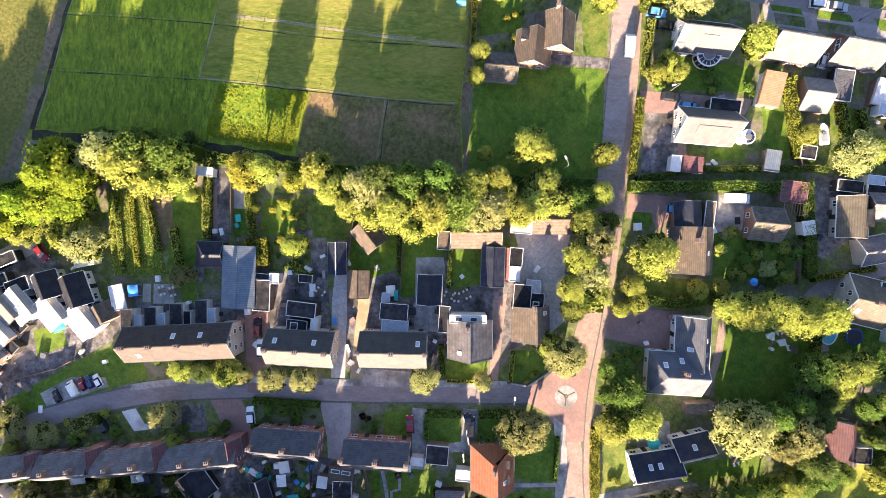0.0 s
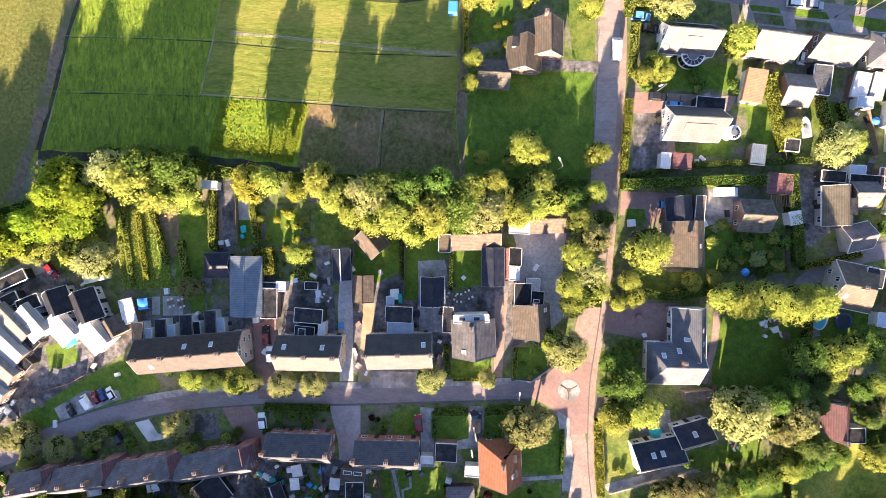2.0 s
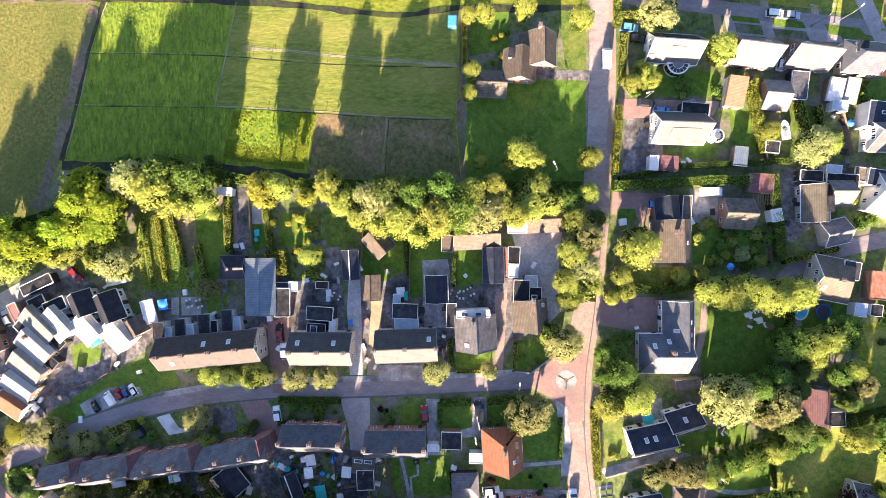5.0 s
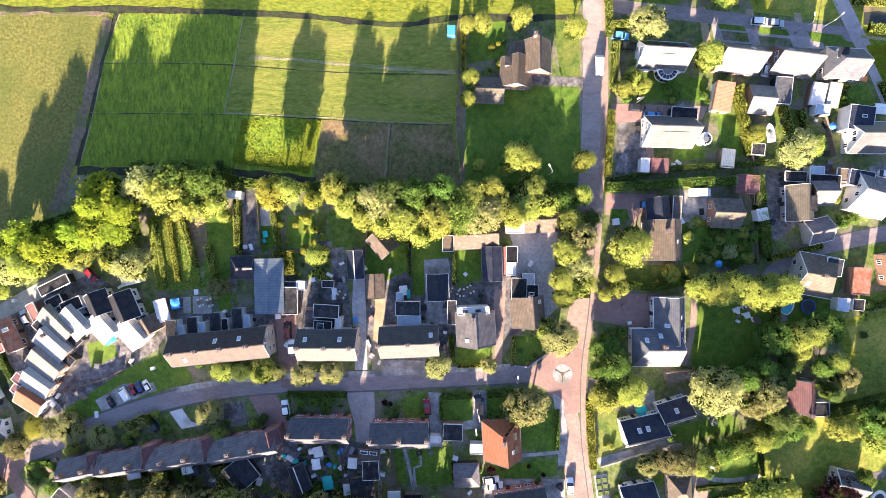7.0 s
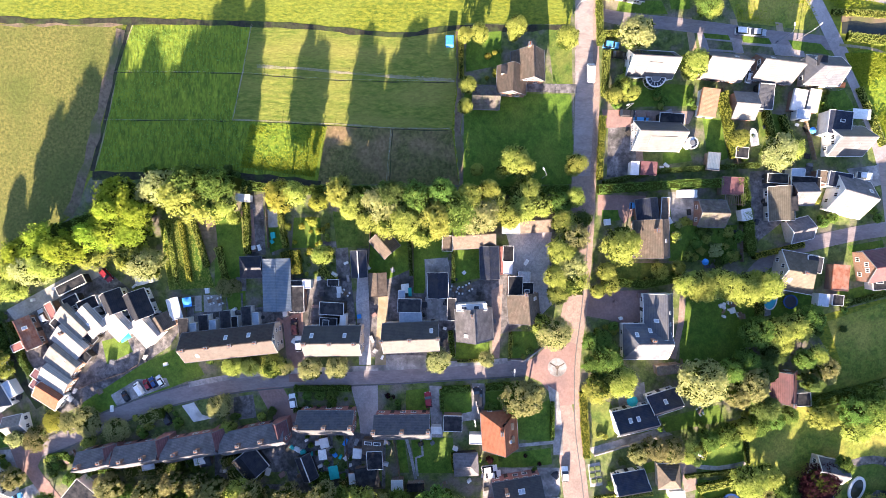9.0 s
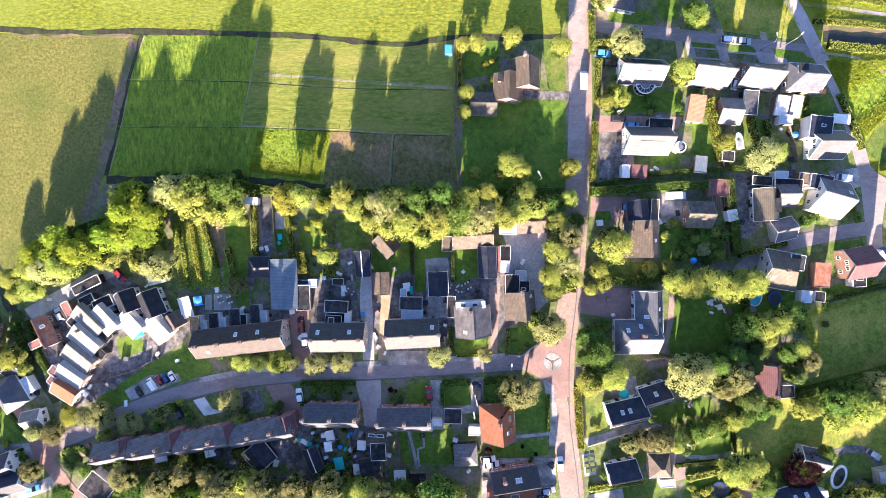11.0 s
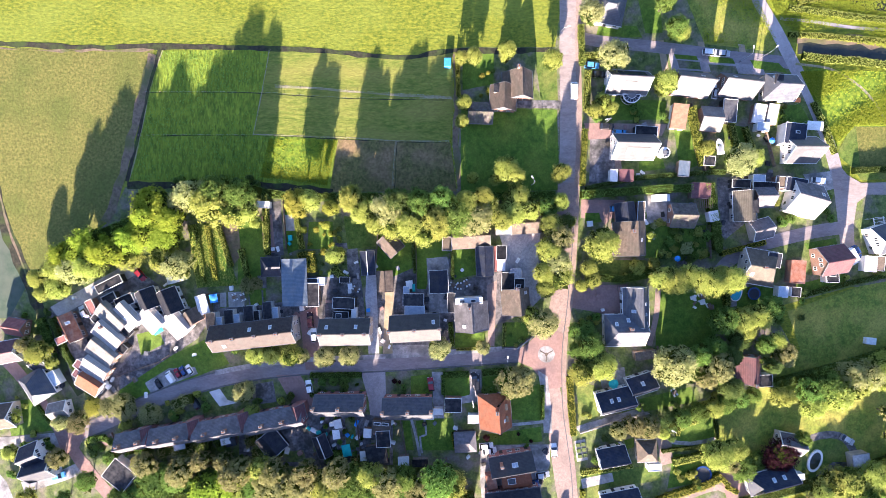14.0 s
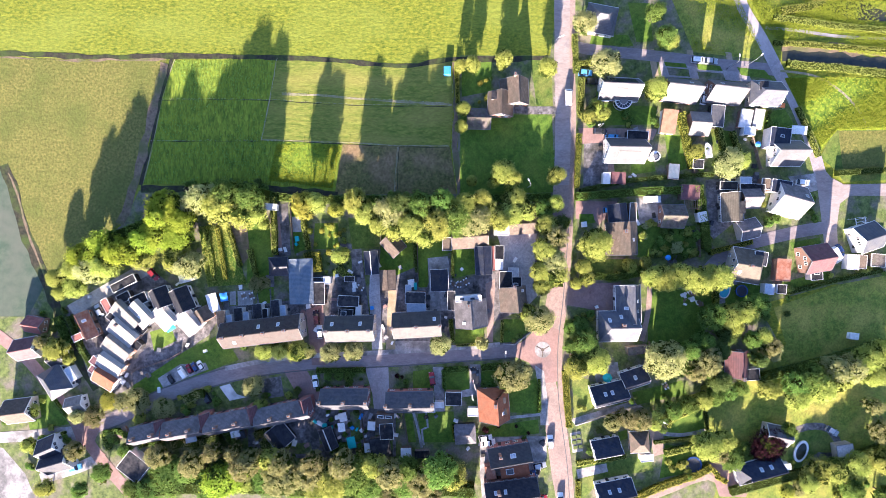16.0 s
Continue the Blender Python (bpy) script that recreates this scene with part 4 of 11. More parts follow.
def tufts(name, material, points, count, size, seed, label, height=0.5):
    """Grass tufts scattered over a polygon."""
    rng = np.random.default_rng(seed)
    P = np.array(points)
    lo, hi = P.min(0), P.max(0)
    xy = rng.uniform(lo, hi, (count * 3, 2))
    inside = np.zeros(len(xy), bool)
    for (ax, ay), (bx, by) in zip(P, np.roll(P, -1, 0)):
        cross = ((ay > xy[:, 1]) != (by > xy[:, 1])) & (xy[:, 0] < (bx - ax) * (xy[:, 1] - ay) / (by - ay + 1e-9) + ax)
        inside ^= cross
    xy = xy[inside]
    # thicker in drifts
    keep = np.sin(xy[:, 0] * 0.21 + 2 * np.sin(xy[:, 1] * 0.13)) + np.sin(xy[:, 1] * 0.31 + 1.5 * np.sin(xy[:, 0] * 0.11)) + rng.normal(0, 1.0, len(xy)) > 0
    xy = xy[keep][:count]
    c = np.column_stack([xy, rng.uniform(0.1, height, len(xy))])
    v = cards(c, np.tile(np.array([0, -0.3, 0.95]), (len(c), 1)), size, rng, 0.18)
    ob = new(name, leaf_mesh(name, v, material))
    return tagged(ob, label, "grass", "", "stuff")



# ---- the ground and fields ----
gb = bmesh.new()
solid(gb, [(-2500, -2500, 0.0), (2500, -2500, 0.0), (2500, 2500, 0.0), (-2500, 2500, 0.0)], 1.0)
tagged(put("ground", gb, "meadow"), "wide bright green grassland reaching to the horizon", "ground", "", "structure")
patch('ground_west', 'meadow_dry', [(-184.1, 90.8), (-118.7, 90.4), (-123.0, 76.2), (-127.8, 50.1), (-133.7, 38.5), (-150.3, 27.6), (-159.2, 18.7), (-164.8, 37.1), (-170.2, 52.8), (-184.8, 56.3)], 'dry yellowish meadow with long grass')
patch('ground_far_west', 'ice_field', [(-184.9, 54.5), (-170.9, 56.3), (-164.7, 39.8), (-160.2, 26.3), (-154.8, 13.9), (-163.5, 5.4), (-186.5, 8.8)], 'pale grey-green damp field beyond the ditch')
patch('ground_field', 'field_green', [(-116.7, 90.1), (-83.8, 90.6), (-88.5, 65.0), (-63.7, 64.3), (-65.3, 49.2), (-87.8, 51.1), (-126.9, 51.2), (-123.3, 64.2), (-120.8, 76.3)], 'green hay field with mowing lines')
patch('ground_field_mown', 'field_mown', [(-83.5, 90.4), (-57.4, 89.0), (-39.5, 88.3), (-29.6, 89.5), (-28.7, 76.1), (-29.6, 63.5), (-61.0, 64.1), (-88.5, 65.0)], 'short-mown yellowish hay field')
patch('ground_crop', 'field_crop', [(-83.8, 64.7), (-63.5, 64.1), (-66.4, 50.1), (-78.9, 51.8), (-86.8, 52.5)], 'lush bright green fodder crop')
patch('ground_paddock', 'paddock', [(-63.1, 63.9), (-29.6, 63.3), (-27.3, 48.1), (-46.5, 47.6), (-65.7, 47.4)], 'trodden brown paddock with thin grass')
patch('ground_village', 'garden', [(-127.5, 49.2), (-64.6, 48.3), (-27.3, 48.7), (-26.7, 91.5), (1.1, 91.4), (3.5, 109.9), (58.6, 108.4), (67.3, 93.1), (73.7, 81.5), (82.0, 61.5), (85.0, 51.4), (119.0, 53.0), (120.1, 22.6), (88.8, 21.5), (65.8, 14.9), (74.0, 1.1), (65.9, -7.9), (42.9, -14.0), (49.7, -24.2), (60.0, -41.1), (60.0, -59.5), (-189.1, -65.7), (-186.5, 8.8), (-163.5, 8.9), (-157.7, 19.6), (-132.8, 38.5)], 'mixed garden ground with soil and low plants')
patch('ground_east_field', 'pasture', [(70.7, 14.1), (90.5, 21.5), (120.0, 27.7), (120.2, 2.0), (92.3, 0.1), (65.9, -7.5), (74.8, 2.9)], 'large shaded pasture behind the houses')
patch('ground_park', 'pasture', [(42.9, -14.0), (65.9, -7.5), (120.2, 2.0), (124.4, -60.7), (48.5, -60.0), (58.1, -30.8)], 'wide lawn between tree rows')
ribbon('ditch_north', 'mud', [(-184.2, 91.9), (-169.4, 92.1), (-140.9, 91.0), (-116.2, 91.3), (-95.9, 91.1), (-76.8, 90.7), (-57.4, 89.2), (-46.7, 88.4), (-39.5, 88.6), (-28.9, 90.4), (-14.7, 90.2), (0.3, 90.9)], 1.5, 'dark water-filled ditch along the meadow', wobble=0.3)
ribbon('ditch_bank', 'soil', [(-184.1, 90.6), (-169.3, 90.8), (-153.1, 90.1), (-141.0, 90.0), (-129.4, 90.2), (-118.7, 90.4)], 0.6, 'pale reedy ditch bank', wobble=0.4)
ribbon('ditch_west', 'mud', [(-116.8, 91.0), (-120.6, 78.0), (-123.7, 64.2), (-127.0, 50.8)], 1.2, 'narrow dark ditch beside the hay field', wobble=0.25)
ribbon('track', 'soil', [(-119.0, 89.0), (-123.0, 74.5), (-127.3, 57.1), (-130.6, 46.5), (-133.7, 38.5)], 2.6, 'worn earth track along the ditch', wobble=0.5)
ribbon('ditch_south', 'mud', [(-127.0, 49.9), (-113.9, 49.8), (-100.1, 50.9), (-86.0, 50.1), (-75.3, 49.1), (-64.6, 48.3)], 2.2, 'dark ditch below the trees', wobble=0.4)
ribbon('ditch_far_west', 'mud', [(-170.9, 57.1), (-167.4, 47.6), (-164.8, 37.1), (-160.3, 26.6), (-155.0, 14.3), (-150.4, 1.9), (-141.3, -14.0)], 3.6, 'dark ditch with pale reeds', wobble=0.5)
ribbon('ditch_reeds', 'soil', [(-169.5, 54.5), (-167.5, 50.2), (-166.1, 45.9), (-164.7, 40.6), (-163.3, 35.4), (-159.8, 26.6), (-156.8, 19.6)], 0.7, 'dry pale reeds at the ditch', wobble=0.2)
ribbon('fence_path', 'soil', [(-28.5, 89.5), (-27.8, 76.1), (-28.0, 63.5), (-26.3, 48.7)], 1.6, 'bare earth path along the fence', wobble=0.3)
ribbon('wheel_rut', 'reed', [(-82.2, 79.5), (-71.6, 79.2), (-57.4, 78.0), (-43.1, 77.1), (-29.1, 76.3)], 0.7, 'worn track across the mown field', wobble=0.15)
ribbon('fence_strip', 'mud', [(-123.3, 64.5), (-105.0, 64.8), (-88.5, 64.8), (-75.3, 64.5), (-61.0, 63.9), (-45.5, 63.2), (-30.0, 63.1)], 0.17, 'dark strip of earth under a fence', wobble=0.12)
ribbon('fence_strip', 'reed', [(-88.5, 65.3), (-75.3, 65.0), (-61.0, 64.5), (-45.5, 63.7), (-30.0, 63.7)], 0.22, 'pale dry grass along a fence', wobble=0.12)
ribbon('fence_strip', 'mud', [(-121.2, 77.5), (-103.0, 77.7), (-84.0, 77.4), (-61.0, 76.0), (-29.1, 75.8)], 0.17, 'dark strip of earth under a fence', wobble=0.12)
ribbon('fence_strip', 'reed', [(-46.0, 63.2), (-46.5, 56.6), (-46.9, 48.0)], 0.22, 'pale dry grass along a fence', wobble=0.1)
ribbon('fence_strip', 'mud', [(-45.3, 63.2), (-45.8, 56.6), (-46.1, 48.0)], 0.17, 'dark strip of earth under a fence', wobble=0.12)
ribbon('fence_strip', 'reed', [(-84.0, 90.4), (-86.1, 78.1), (-88.7, 65.0)], 0.22, 'pale dry grass along a fence', wobble=0.1)
ribbon('fence_strip', 'reed', [(-116.2, 90.3), (-120.1, 77.7), (-123.0, 64.2), (-126.3, 51.2)], 0.22, 'pale dry grass along the ditch', wobble=0.2)
patch('ground_pale', 'paving', [(-186.6, -30.5), (-171.9, -33.4), (-164.8, -41.5), (-160.8, -51.1), (-158.3, -63.8), (-189.1, -65.7)], 'pale bare ground at the village edge')

# ---- roads ----
ribbon('road', 'asphalt', [(8.7, 144.9), (5.7, 119.1), (5.0, 108.0), (5.2, 98.0), (5.2, 88.0), (5.7, 74.4), (5.7, 62.2), (5.6, 51.6), (5.4, 39.0), (4.9, 28.1), (3.9, 17.2), (2.2, 8.1), (0.6, -1.0)], 5.6, 'grey asphalt village street', height=0.01)
ribbon('road_edge', 'clinker', [(8.0, 119.0), (7.8, 98.0), (8.0, 88.0), (8.5, 74.4), (8.5, 62.2), (8.2, 51.6), (7.9, 39.0), (7.5, 28.2), (6.8, 17.3), (5.6, 8.2)], 1.6, 'strip of pinkish clinker paving', height=0.03)
ribbon('road_south', 'clinker', [(5.2, 51.6), (5.1, 39.0), (4.7, 28.1), (3.8, 17.2), (2.1, 9.0), (0.4, 0.8), (0.6, -6.4), (2.1, -13.5), (3.4, -22.4), (4.6, -31.2), (6.0, -40.0), (7.6, -48.8), (10.1, -69.1)], 5.4, 'pinkish clinker brick village street', height=0.02)
ribbon('pavement', 'clinker', [(8.1, 39.0), (7.5, 28.2), (6.6, 15.4), (5.3, 2.7), (5.3, -8.1), (5.8, -17.0), (7.4, -27.6), (8.6, -36.4), (9.8, -50.6)], 1.4, 'narrow clinker pavement with a raised kerb', height=0.1)
ribbon('kerb', 'kerb', [(7.4, 39.0), (6.8, 28.2), (5.9, 15.4), (4.6, 2.7), (4.6, -8.1), (5.1, -17.0), (6.7, -27.6), (7.9, -36.4), (9.0, -50.6)], 0.25, 'grey concrete kerb', height=0.11)
ribbon('road_west', 'asphalt_side', [(-6.3, 0.3), (-17.1, -0.7), (-31.6, -1.9), (-46.2, -3.1), (-60.8, -4.0), (-71.6, -4.5), (-82.4, -5.7), (-93.1, -7.5), (-101.8, -9.6), (-112.2, -12.9), (-122.4, -17.0), (-132.5, -22.0), (-141.0, -25.7), (-149.7, -29.8)], 4.2, 'grey asphalt side street', height=0.02)
ribbon('kerb', 'kerb', [(-9.0, 0.1), (-17.1, -0.7), (-31.6, -1.9), (-46.2, -3.1), (-60.8, -4.0), (-71.6, -4.5), (-82.4, -5.7), (-93.1, -7.5), (-101.8, -9.6), (-112.2, -12.9), (-122.4, -17.0), (-132.5, -22.0), (-139.3, -25.0)], 0.35, 'dark kerb of the side street', height=0.07, shift=2.35)
ribbon('kerb', 'kerb', [(-9.0, 0.1), (-17.1, -0.7), (-31.6, -1.9), (-46.2, -3.1), (-60.8, -4.0), (-71.6, -4.5), (-82.4, -5.7), (-93.1, -7.5), (-101.8, -9.6), (-112.2, -12.9), (-122.4, -17.0), (-132.5, -22.0), (-139.3, -25.0)], 0.35, 'dark kerb of the side street', height=0.07, shift=-2.35)
ribbon('pavement_west', 'paving', [(-13.5, 1.7), (-31.7, 0.3), (-46.2, -0.9), (-60.8, -1.8), (-71.7, -2.4), (-82.4, -3.5), (-93.1, -5.3), (-100.1, -6.9)], 1.5, 'grey slab pavement', height=0.08)
patch('road_junction', 'clinker_red', [(-5.4, 3.6), (-3.1, 6.2), (0.5, 8.1), (5.3, 6.4), (5.2, -0.9), (5.0, -9.5), (0.1, -10.3), (-1.9, -6.8), (-4.4, -3.8), (-8.4, -2.2), (-8.5, 1.4)], 'red clinker road junction', height=0.03)
for ring, (mt, hh) in enumerate((("paving", 0.05), ("roof_tan", 0.055))):
    rb = disc(bmesh.new(), -0.18, 0.29, -0.01, LEVEL[0] + hh, 2.5 - 0.0 if ring == 0 else 0.5)
    tagged(put("road_circle" if ring == 0 else "road_circle_heart", rb, mt), "pale round paving in the junction", "road", "", "structure")
for k in range(3):
    sp = box(0.3, 2.2, -0.16, 0.16, -0.01, LEVEL[0] + 0.06)
    o = put("road_spoke", sp, "roof_tan")
    o.matrix_basis = pose(-0.18, 0.29, 0, 0, 0, 30 + 120 * k)
    tagged(o, "red clinker spoke in the paved circle", "road", "", "structure")
ribbon('road_north_east', 'asphalt_side', [(6.2, 96.0), (9.7, 94.0), (16.6, 92.9), (26.8, 92.0), (40.0, 90.5), (54.6, 88.6), (65.7, 87.6), (70.5, 86.8)], 3.4, 'grey asphalt lane', height=0.02)
ribbon('road_east', 'lane', [(55.4, 117.8), (59.4, 106.6), (65.5, 96.5), (70.8, 86.5), (75.0, 79.0), (78.4, 71.5), (81.4, 64.0), (83.7, 56.4), (85.4, 50.5)], 3.6, 'pinkish clinker lane', height=0.02)
patch('road_square', 'asphalt', [(82.4, 56.5), (84.3, 57.8), (87.2, 54.4), (91.1, 52.2), (106.1, 52.6), (106.3, 48.8), (93.1, 48.8), (90.1, 46.3), (89.3, 39.5), (89.9, 31.8), (86.0, 31.2), (84.9, 39.5), (83.7, 48.0)], 'clinker paved turning place', height=0.03)
ribbon('road_lane', 'asphalt_side', [(86.6, 39.1), (80.0, 38.1), (73.5, 36.7), (67.1, 35.0), (60.6, 33.1), (54.1, 29.5), (50.8, 26.1)], 3.8, 'worn purple-grey lane between houses', height=0.03)
ribbon('road_far_west', 'clinker_red', [(-182.8, 8.8), (-171.7, 1.7), (-163.4, -5.2), (-157.4, -12.2), (-151.7, -20.0), (-147.1, -26.2), (-142.6, -33.3), (-136.7, -40.6), (-130.2, -48.0), (-120.7, -61.0)], 3.8, 'reddish clinker street', height=0.03)
patch('road_corner', 'clinker_red', [(-150.7, -23.6), (-142.7, -24.1), (-140.1, -26.2), (-142.6, -31.5), (-138.3, -35.1), (-142.6, -35.1), (-147.9, -30.6)], 'red clinker crossing', height=0.04)
ribbon('driveway', 'paving', [(-179.2, -30.5), (-163.1, -29.2), (-147.9, -27.6)], 3.5, 'grey paved driveway')
ribbon('driveway', 'paving', [(-159.7, -43.1), (-146.2, -38.8), (-139.1, -35.1)], 3.5, 'grey paved driveway')

# ---- yards, lawns and driveways ----
patch('yard', 'yard', [(-101.2, 12.6), (-74.5, 15.5), (-71.8, 32.8), (-57.3, 33.0), (-53.6, 3.8), (-71.7, -0.0), (-74.5, 9.1), (-100.2, 1.7)], 'grey paved back yards')
patch('yard', 'yard', [(-54.6, 31.2), (-50.1, 31.2), (-48.2, 25.7), (-29.2, 28.7), (-28.2, 20.5), (-15.6, 26.1), (-5.7, 33.5), (-1.6, 31.7), (-4.6, 13.5), (-13.6, 9.7), (-29.9, 2.2), (-53.6, 1.9)], 'grey paved yards behind the houses')
patch('yard', 'gravel', [(-15.7, 38.8), (-2.2, 38.9), (-3.0, 29.9), (-2.0, 17.1), (-6.4, 12.5), (-12.8, 20.6), (-13.8, 33.4)], 'light grey gravel yard')
patch('lawn', 'lawn', [(-108.6, 37.9), (-99.3, 38.9), (-93.2, 19.9), (-105.6, 18.9)], 'rough green lawn with tall tufts')
patch('lawn', 'lawn', [(-93.2, 39.0), (-85.2, 40.0), (-84.7, 16.3), (-89.3, 16.3), (-93.2, 19.9)], 'narrow green lawn')
patch('soil_bed', 'soil', [(-99.3, 38.0), (-93.2, 38.4), (-92.2, 29.0), (-95.0, 25.4), (-97.1, 29.9)], 'bare vegetable plot')
patch('driveway', 'yard', [(-85.2, 44.5), (-80.3, 45.5), (-79.3, 29.1), (-84.3, 28.2)], 'grey garden path strip')
ribbon('path', 'paving', [(-78.9, 46.4), (-77.9, 38.2), (-77.2, 29.1)], 0.6, 'pale slab garden path')
ribbon('path', 'paving', [(-30.0, 20.4), (-27.0, 9.5)], 1.0, 'grey slab garden path')
patch('lawn', 'lawn', [(-76.8, 45.5), (-74.5, 31.0), (-78.1, 29.5), (-79.7, 44.6)], 'narrow lawn strip')
patch('lawn', 'lawn', [(-71.8, 39.2), (-64.6, 39.3), (-64.2, 31.1), (-72.2, 31.0)], 'small clipped lawn')
patch('lawn', 'lawn_old', [(-61.3, 41.1), (-51.6, 39.4), (-50.1, 32.1), (-60.0, 31.1)], 'shaded lawn under the trees')
patch('lawn', 'lawn', [(-50.8, 35.8), (-40.1, 37.7), (-40.1, 25.8), (-48.2, 22.1), (-51.5, 23.9)], 'dark green lawn')
patch('lawn', 'lawn', [(-39.8, 35.9), (-29.2, 36.9), (-29.0, 30.5), (-33.7, 28.6), (-36.4, 19.4), (-39.1, 19.4)], 'long dark green lawn')
patch('lawn', 'lawn', [(-28.3, 32.9), (-20.7, 33.0), (-20.1, 24.2), (-28.2, 22.3)], 'square clipped lawn')
patch('terrace', 'paving', [(-36.3, 28.6), (-30.1, 29.2), (-28.2, 20.5), (-28.1, 12.2), (-35.4, 12.2)], 'grey paved terrace')
patch('driveway', 'sand', [(-48.6, 18.4), (-46.0, 18.4), (-46.2, -0.2), (-49.2, -0.2)], 'sandy worn driveway')
patch('driveway', 'gravel', [(-54.1, 31.2), (-51.5, 25.7), (-50.3, -0.2), (-53.5, -0.3), (-54.6, 16.5)], 'gravel driveway beside the houses')
patch('driveway', 'clinker', [(-18.2, 20.6), (-15.2, 22.4), (-15.7, 2.4), (-17.5, 2.4)], 'brown clinker driveway')
patch('driveway', 'clinker_red', [(-74.5, 11.8), (-69.1, 13.7), (-68.0, -5.4), (-72.5, -5.5)], 'red clinker driveway')
patch('front_garden', 'paving', [(-46.3, 2.5), (-30.8, 2.7), (-30.8, -0.4), (-46.2, -0.9)], 'paved front garden with small beds')
patch('front_garden', 'lawn', [(-27.5, 6.4), (-18.5, 6.5), (-18.4, 2.3), (-27.5, 1.8)], 'bright front lawn')
patch('front_garden', 'lawn', [(-12.7, 9.7), (-4.2, 9.8), (-4.5, 6.5), (-9.0, 2.5), (-13.0, 2.4)], 'bright front lawn by the junction')
patch('verge', 'lawn', [(-131.8, -17.9), (-126.9, -7.1), (-112.4, -1.8), (-101.1, 4.5), (-95.8, -4.0), (-103.6, -7.2), (-117.4, -12.5), (-127.6, -16.8)], 'grass verge by the side street')
patch('parking', 'paving', [(-121.7, -10.3), (-114.4, -5.7), (-106.3, -5.1), (-105.4, -7.2), (-120.0, -13.2)], 'grey paved parking bay', height=0.02)
patch('verge', 'lawn', [(-116.7, -2.7), (-101.1, 3.5), (-96.7, -4.0), (-105.0, -6.9), (-110.7, -4.0)], 'green grass verge')
patch('front_garden', 'garden', [(-71.6, -7.3), (-54.4, -6.4), (-54.3, -12.9), (-71.5, -13.4)], 'dark planted front garden')
patch('front_garden', 'garden', [(-47.1, -7.1), (-41.1, -6.3), (-41.0, -12.8), (-47.0, -13.2)], 'planted front garden')
patch('front_garden', 'lawn', [(-40.7, -7.0), (-34.9, -6.2), (-34.8, -12.7), (-40.6, -13.2)], 'small front lawn')
patch('front_garden', 'lawn', [(-31.1, -6.9), (-23.2, -6.1), (-23.1, -12.6), (-31.0, -13.1)], 'dark front lawn')
patch('front_garden', 'lawn', [(-19.2, -6.7), (-7.1, -5.8), (-7.0, -12.3), (-19.1, -12.9)], 'corner lawn with shrubs')
patch('driveway', 'lane', [(-55.7, -6.3), (-48.4, -5.8), (-47.8, -23.3), (-52.4, -23.3), (-53.4, -14.4)], 'pale worn driveway')
patch('driveway', 'paving', [(-34.4, -5.5), (-31.1, -5.5), (-30.5, -19.5), (-33.6, -19.6)], 'grey paved driveway')
patch('driveway', 'paving', [(-22.9, -4.6), (-19.6, -4.6), (-19.1, -13.9), (-29.7, -15.9), (-29.7, -14.1), (-22.8, -12.2)], 'grey paved driveway')
patch('driveway', 'clinker_red', [(-81.5, -7.3), (-74.3, -6.9), (-64.2, -23.4), (-69.5, -28.8)], 'reddish clinker drive')
patch('yard', 'yard', [(-92.9, -19.8), (-71.5, -16.3), (-53.3, -18.9), (-46.0, -19.7), (-45.9, -34.0), (-71.3, -35.9), (-92.7, -32.2)], 'dark paved back yards')
patch('lawn', 'lawn', [(-43.1, -20.6), (-40.9, -20.5), (-39.5, -29.4), (-41.9, -29.5)], 'narrow lawn strip')
patch('lawn', 'lawn', [(-39.1, -20.5), (-33.3, -19.6), (-27.8, -19.5), (-26.7, -29.2), (-37.7, -29.4)], 'green back lawn with slab edging')
ribbon('path', 'paving', [(-40.4, -20.0), (-39.0, -25.0), (-37.7, -31.2)], 0.8, 'pale slab path')
ribbon('path', 'paving', [(-36.5, -19.9), (-35.9, -24.6), (-37.7, -25.3), (-37.1, -30.3)], 0.6, 'pale slab path')
patch('lawn', 'lawn', [(-11.0, -13.8), (-1.7, -8.2), (-1.0, -19.8), (-10.5, -19.5)], 'lawn beside the orange-roofed house')
patch('lawn', 'lawn', [(-18.6, -24.3), (-1.5, -21.6), (-0.9, -26.0), (-18.6, -28.2)], 'lawn strip')
ribbon('path', 'paving', [(-11.8, -21.3), (-6.0, -20.7), (-0.6, -20.0)], 0.9, 'grey slab path')
patch('driveway', 'paving', [(-19.5, -27.4), (1.3, -26.9), (1.4, -33.0), (-2.1, -42.0), (1.5, -49.0), (-18.4, -49.6), (-19.4, -38.9)], 'grey paved drive between houses')
patch('pavement_south', 'paving', [(-2.6, -4.6), (0.3, -6.4), (1.5, -15.3), (1.9, -23.3), (-0.6, -23.4), (-1.1, -13.6)], 'grey slab pavement', height=0.06)
patch('lawn', 'lawn', [(-26.5, 73.5), (1.9, 73.0), (3.1, 49.4), (-19.4, 48.5), (-26.3, 48.5)], 'wide dark green lawn')
patch('lawn', 'lawn', [(-26.2, 89.0), (-16.8, 89.5), (-17.0, 80.5), (-26.1, 78.7)], 'green back lawn')
patch('lawn', 'lawn_old', [(-4.8, 90.1), (1.5, 89.7), (2.2, 75.3), (-2.9, 75.8)], 'sunny side lawn')
patch('driveway', 'yard', [(-11.8, 75.8), (3.2, 75.8), (3.3, 73.4), (-11.7, 73.7)], 'grey slab driveway')
patch('lawn', 'lawn', [(13.9, 97.9), (24.9, 97.7), (26.7, 94.3), (13.1, 94.9)], 'green front lawn')
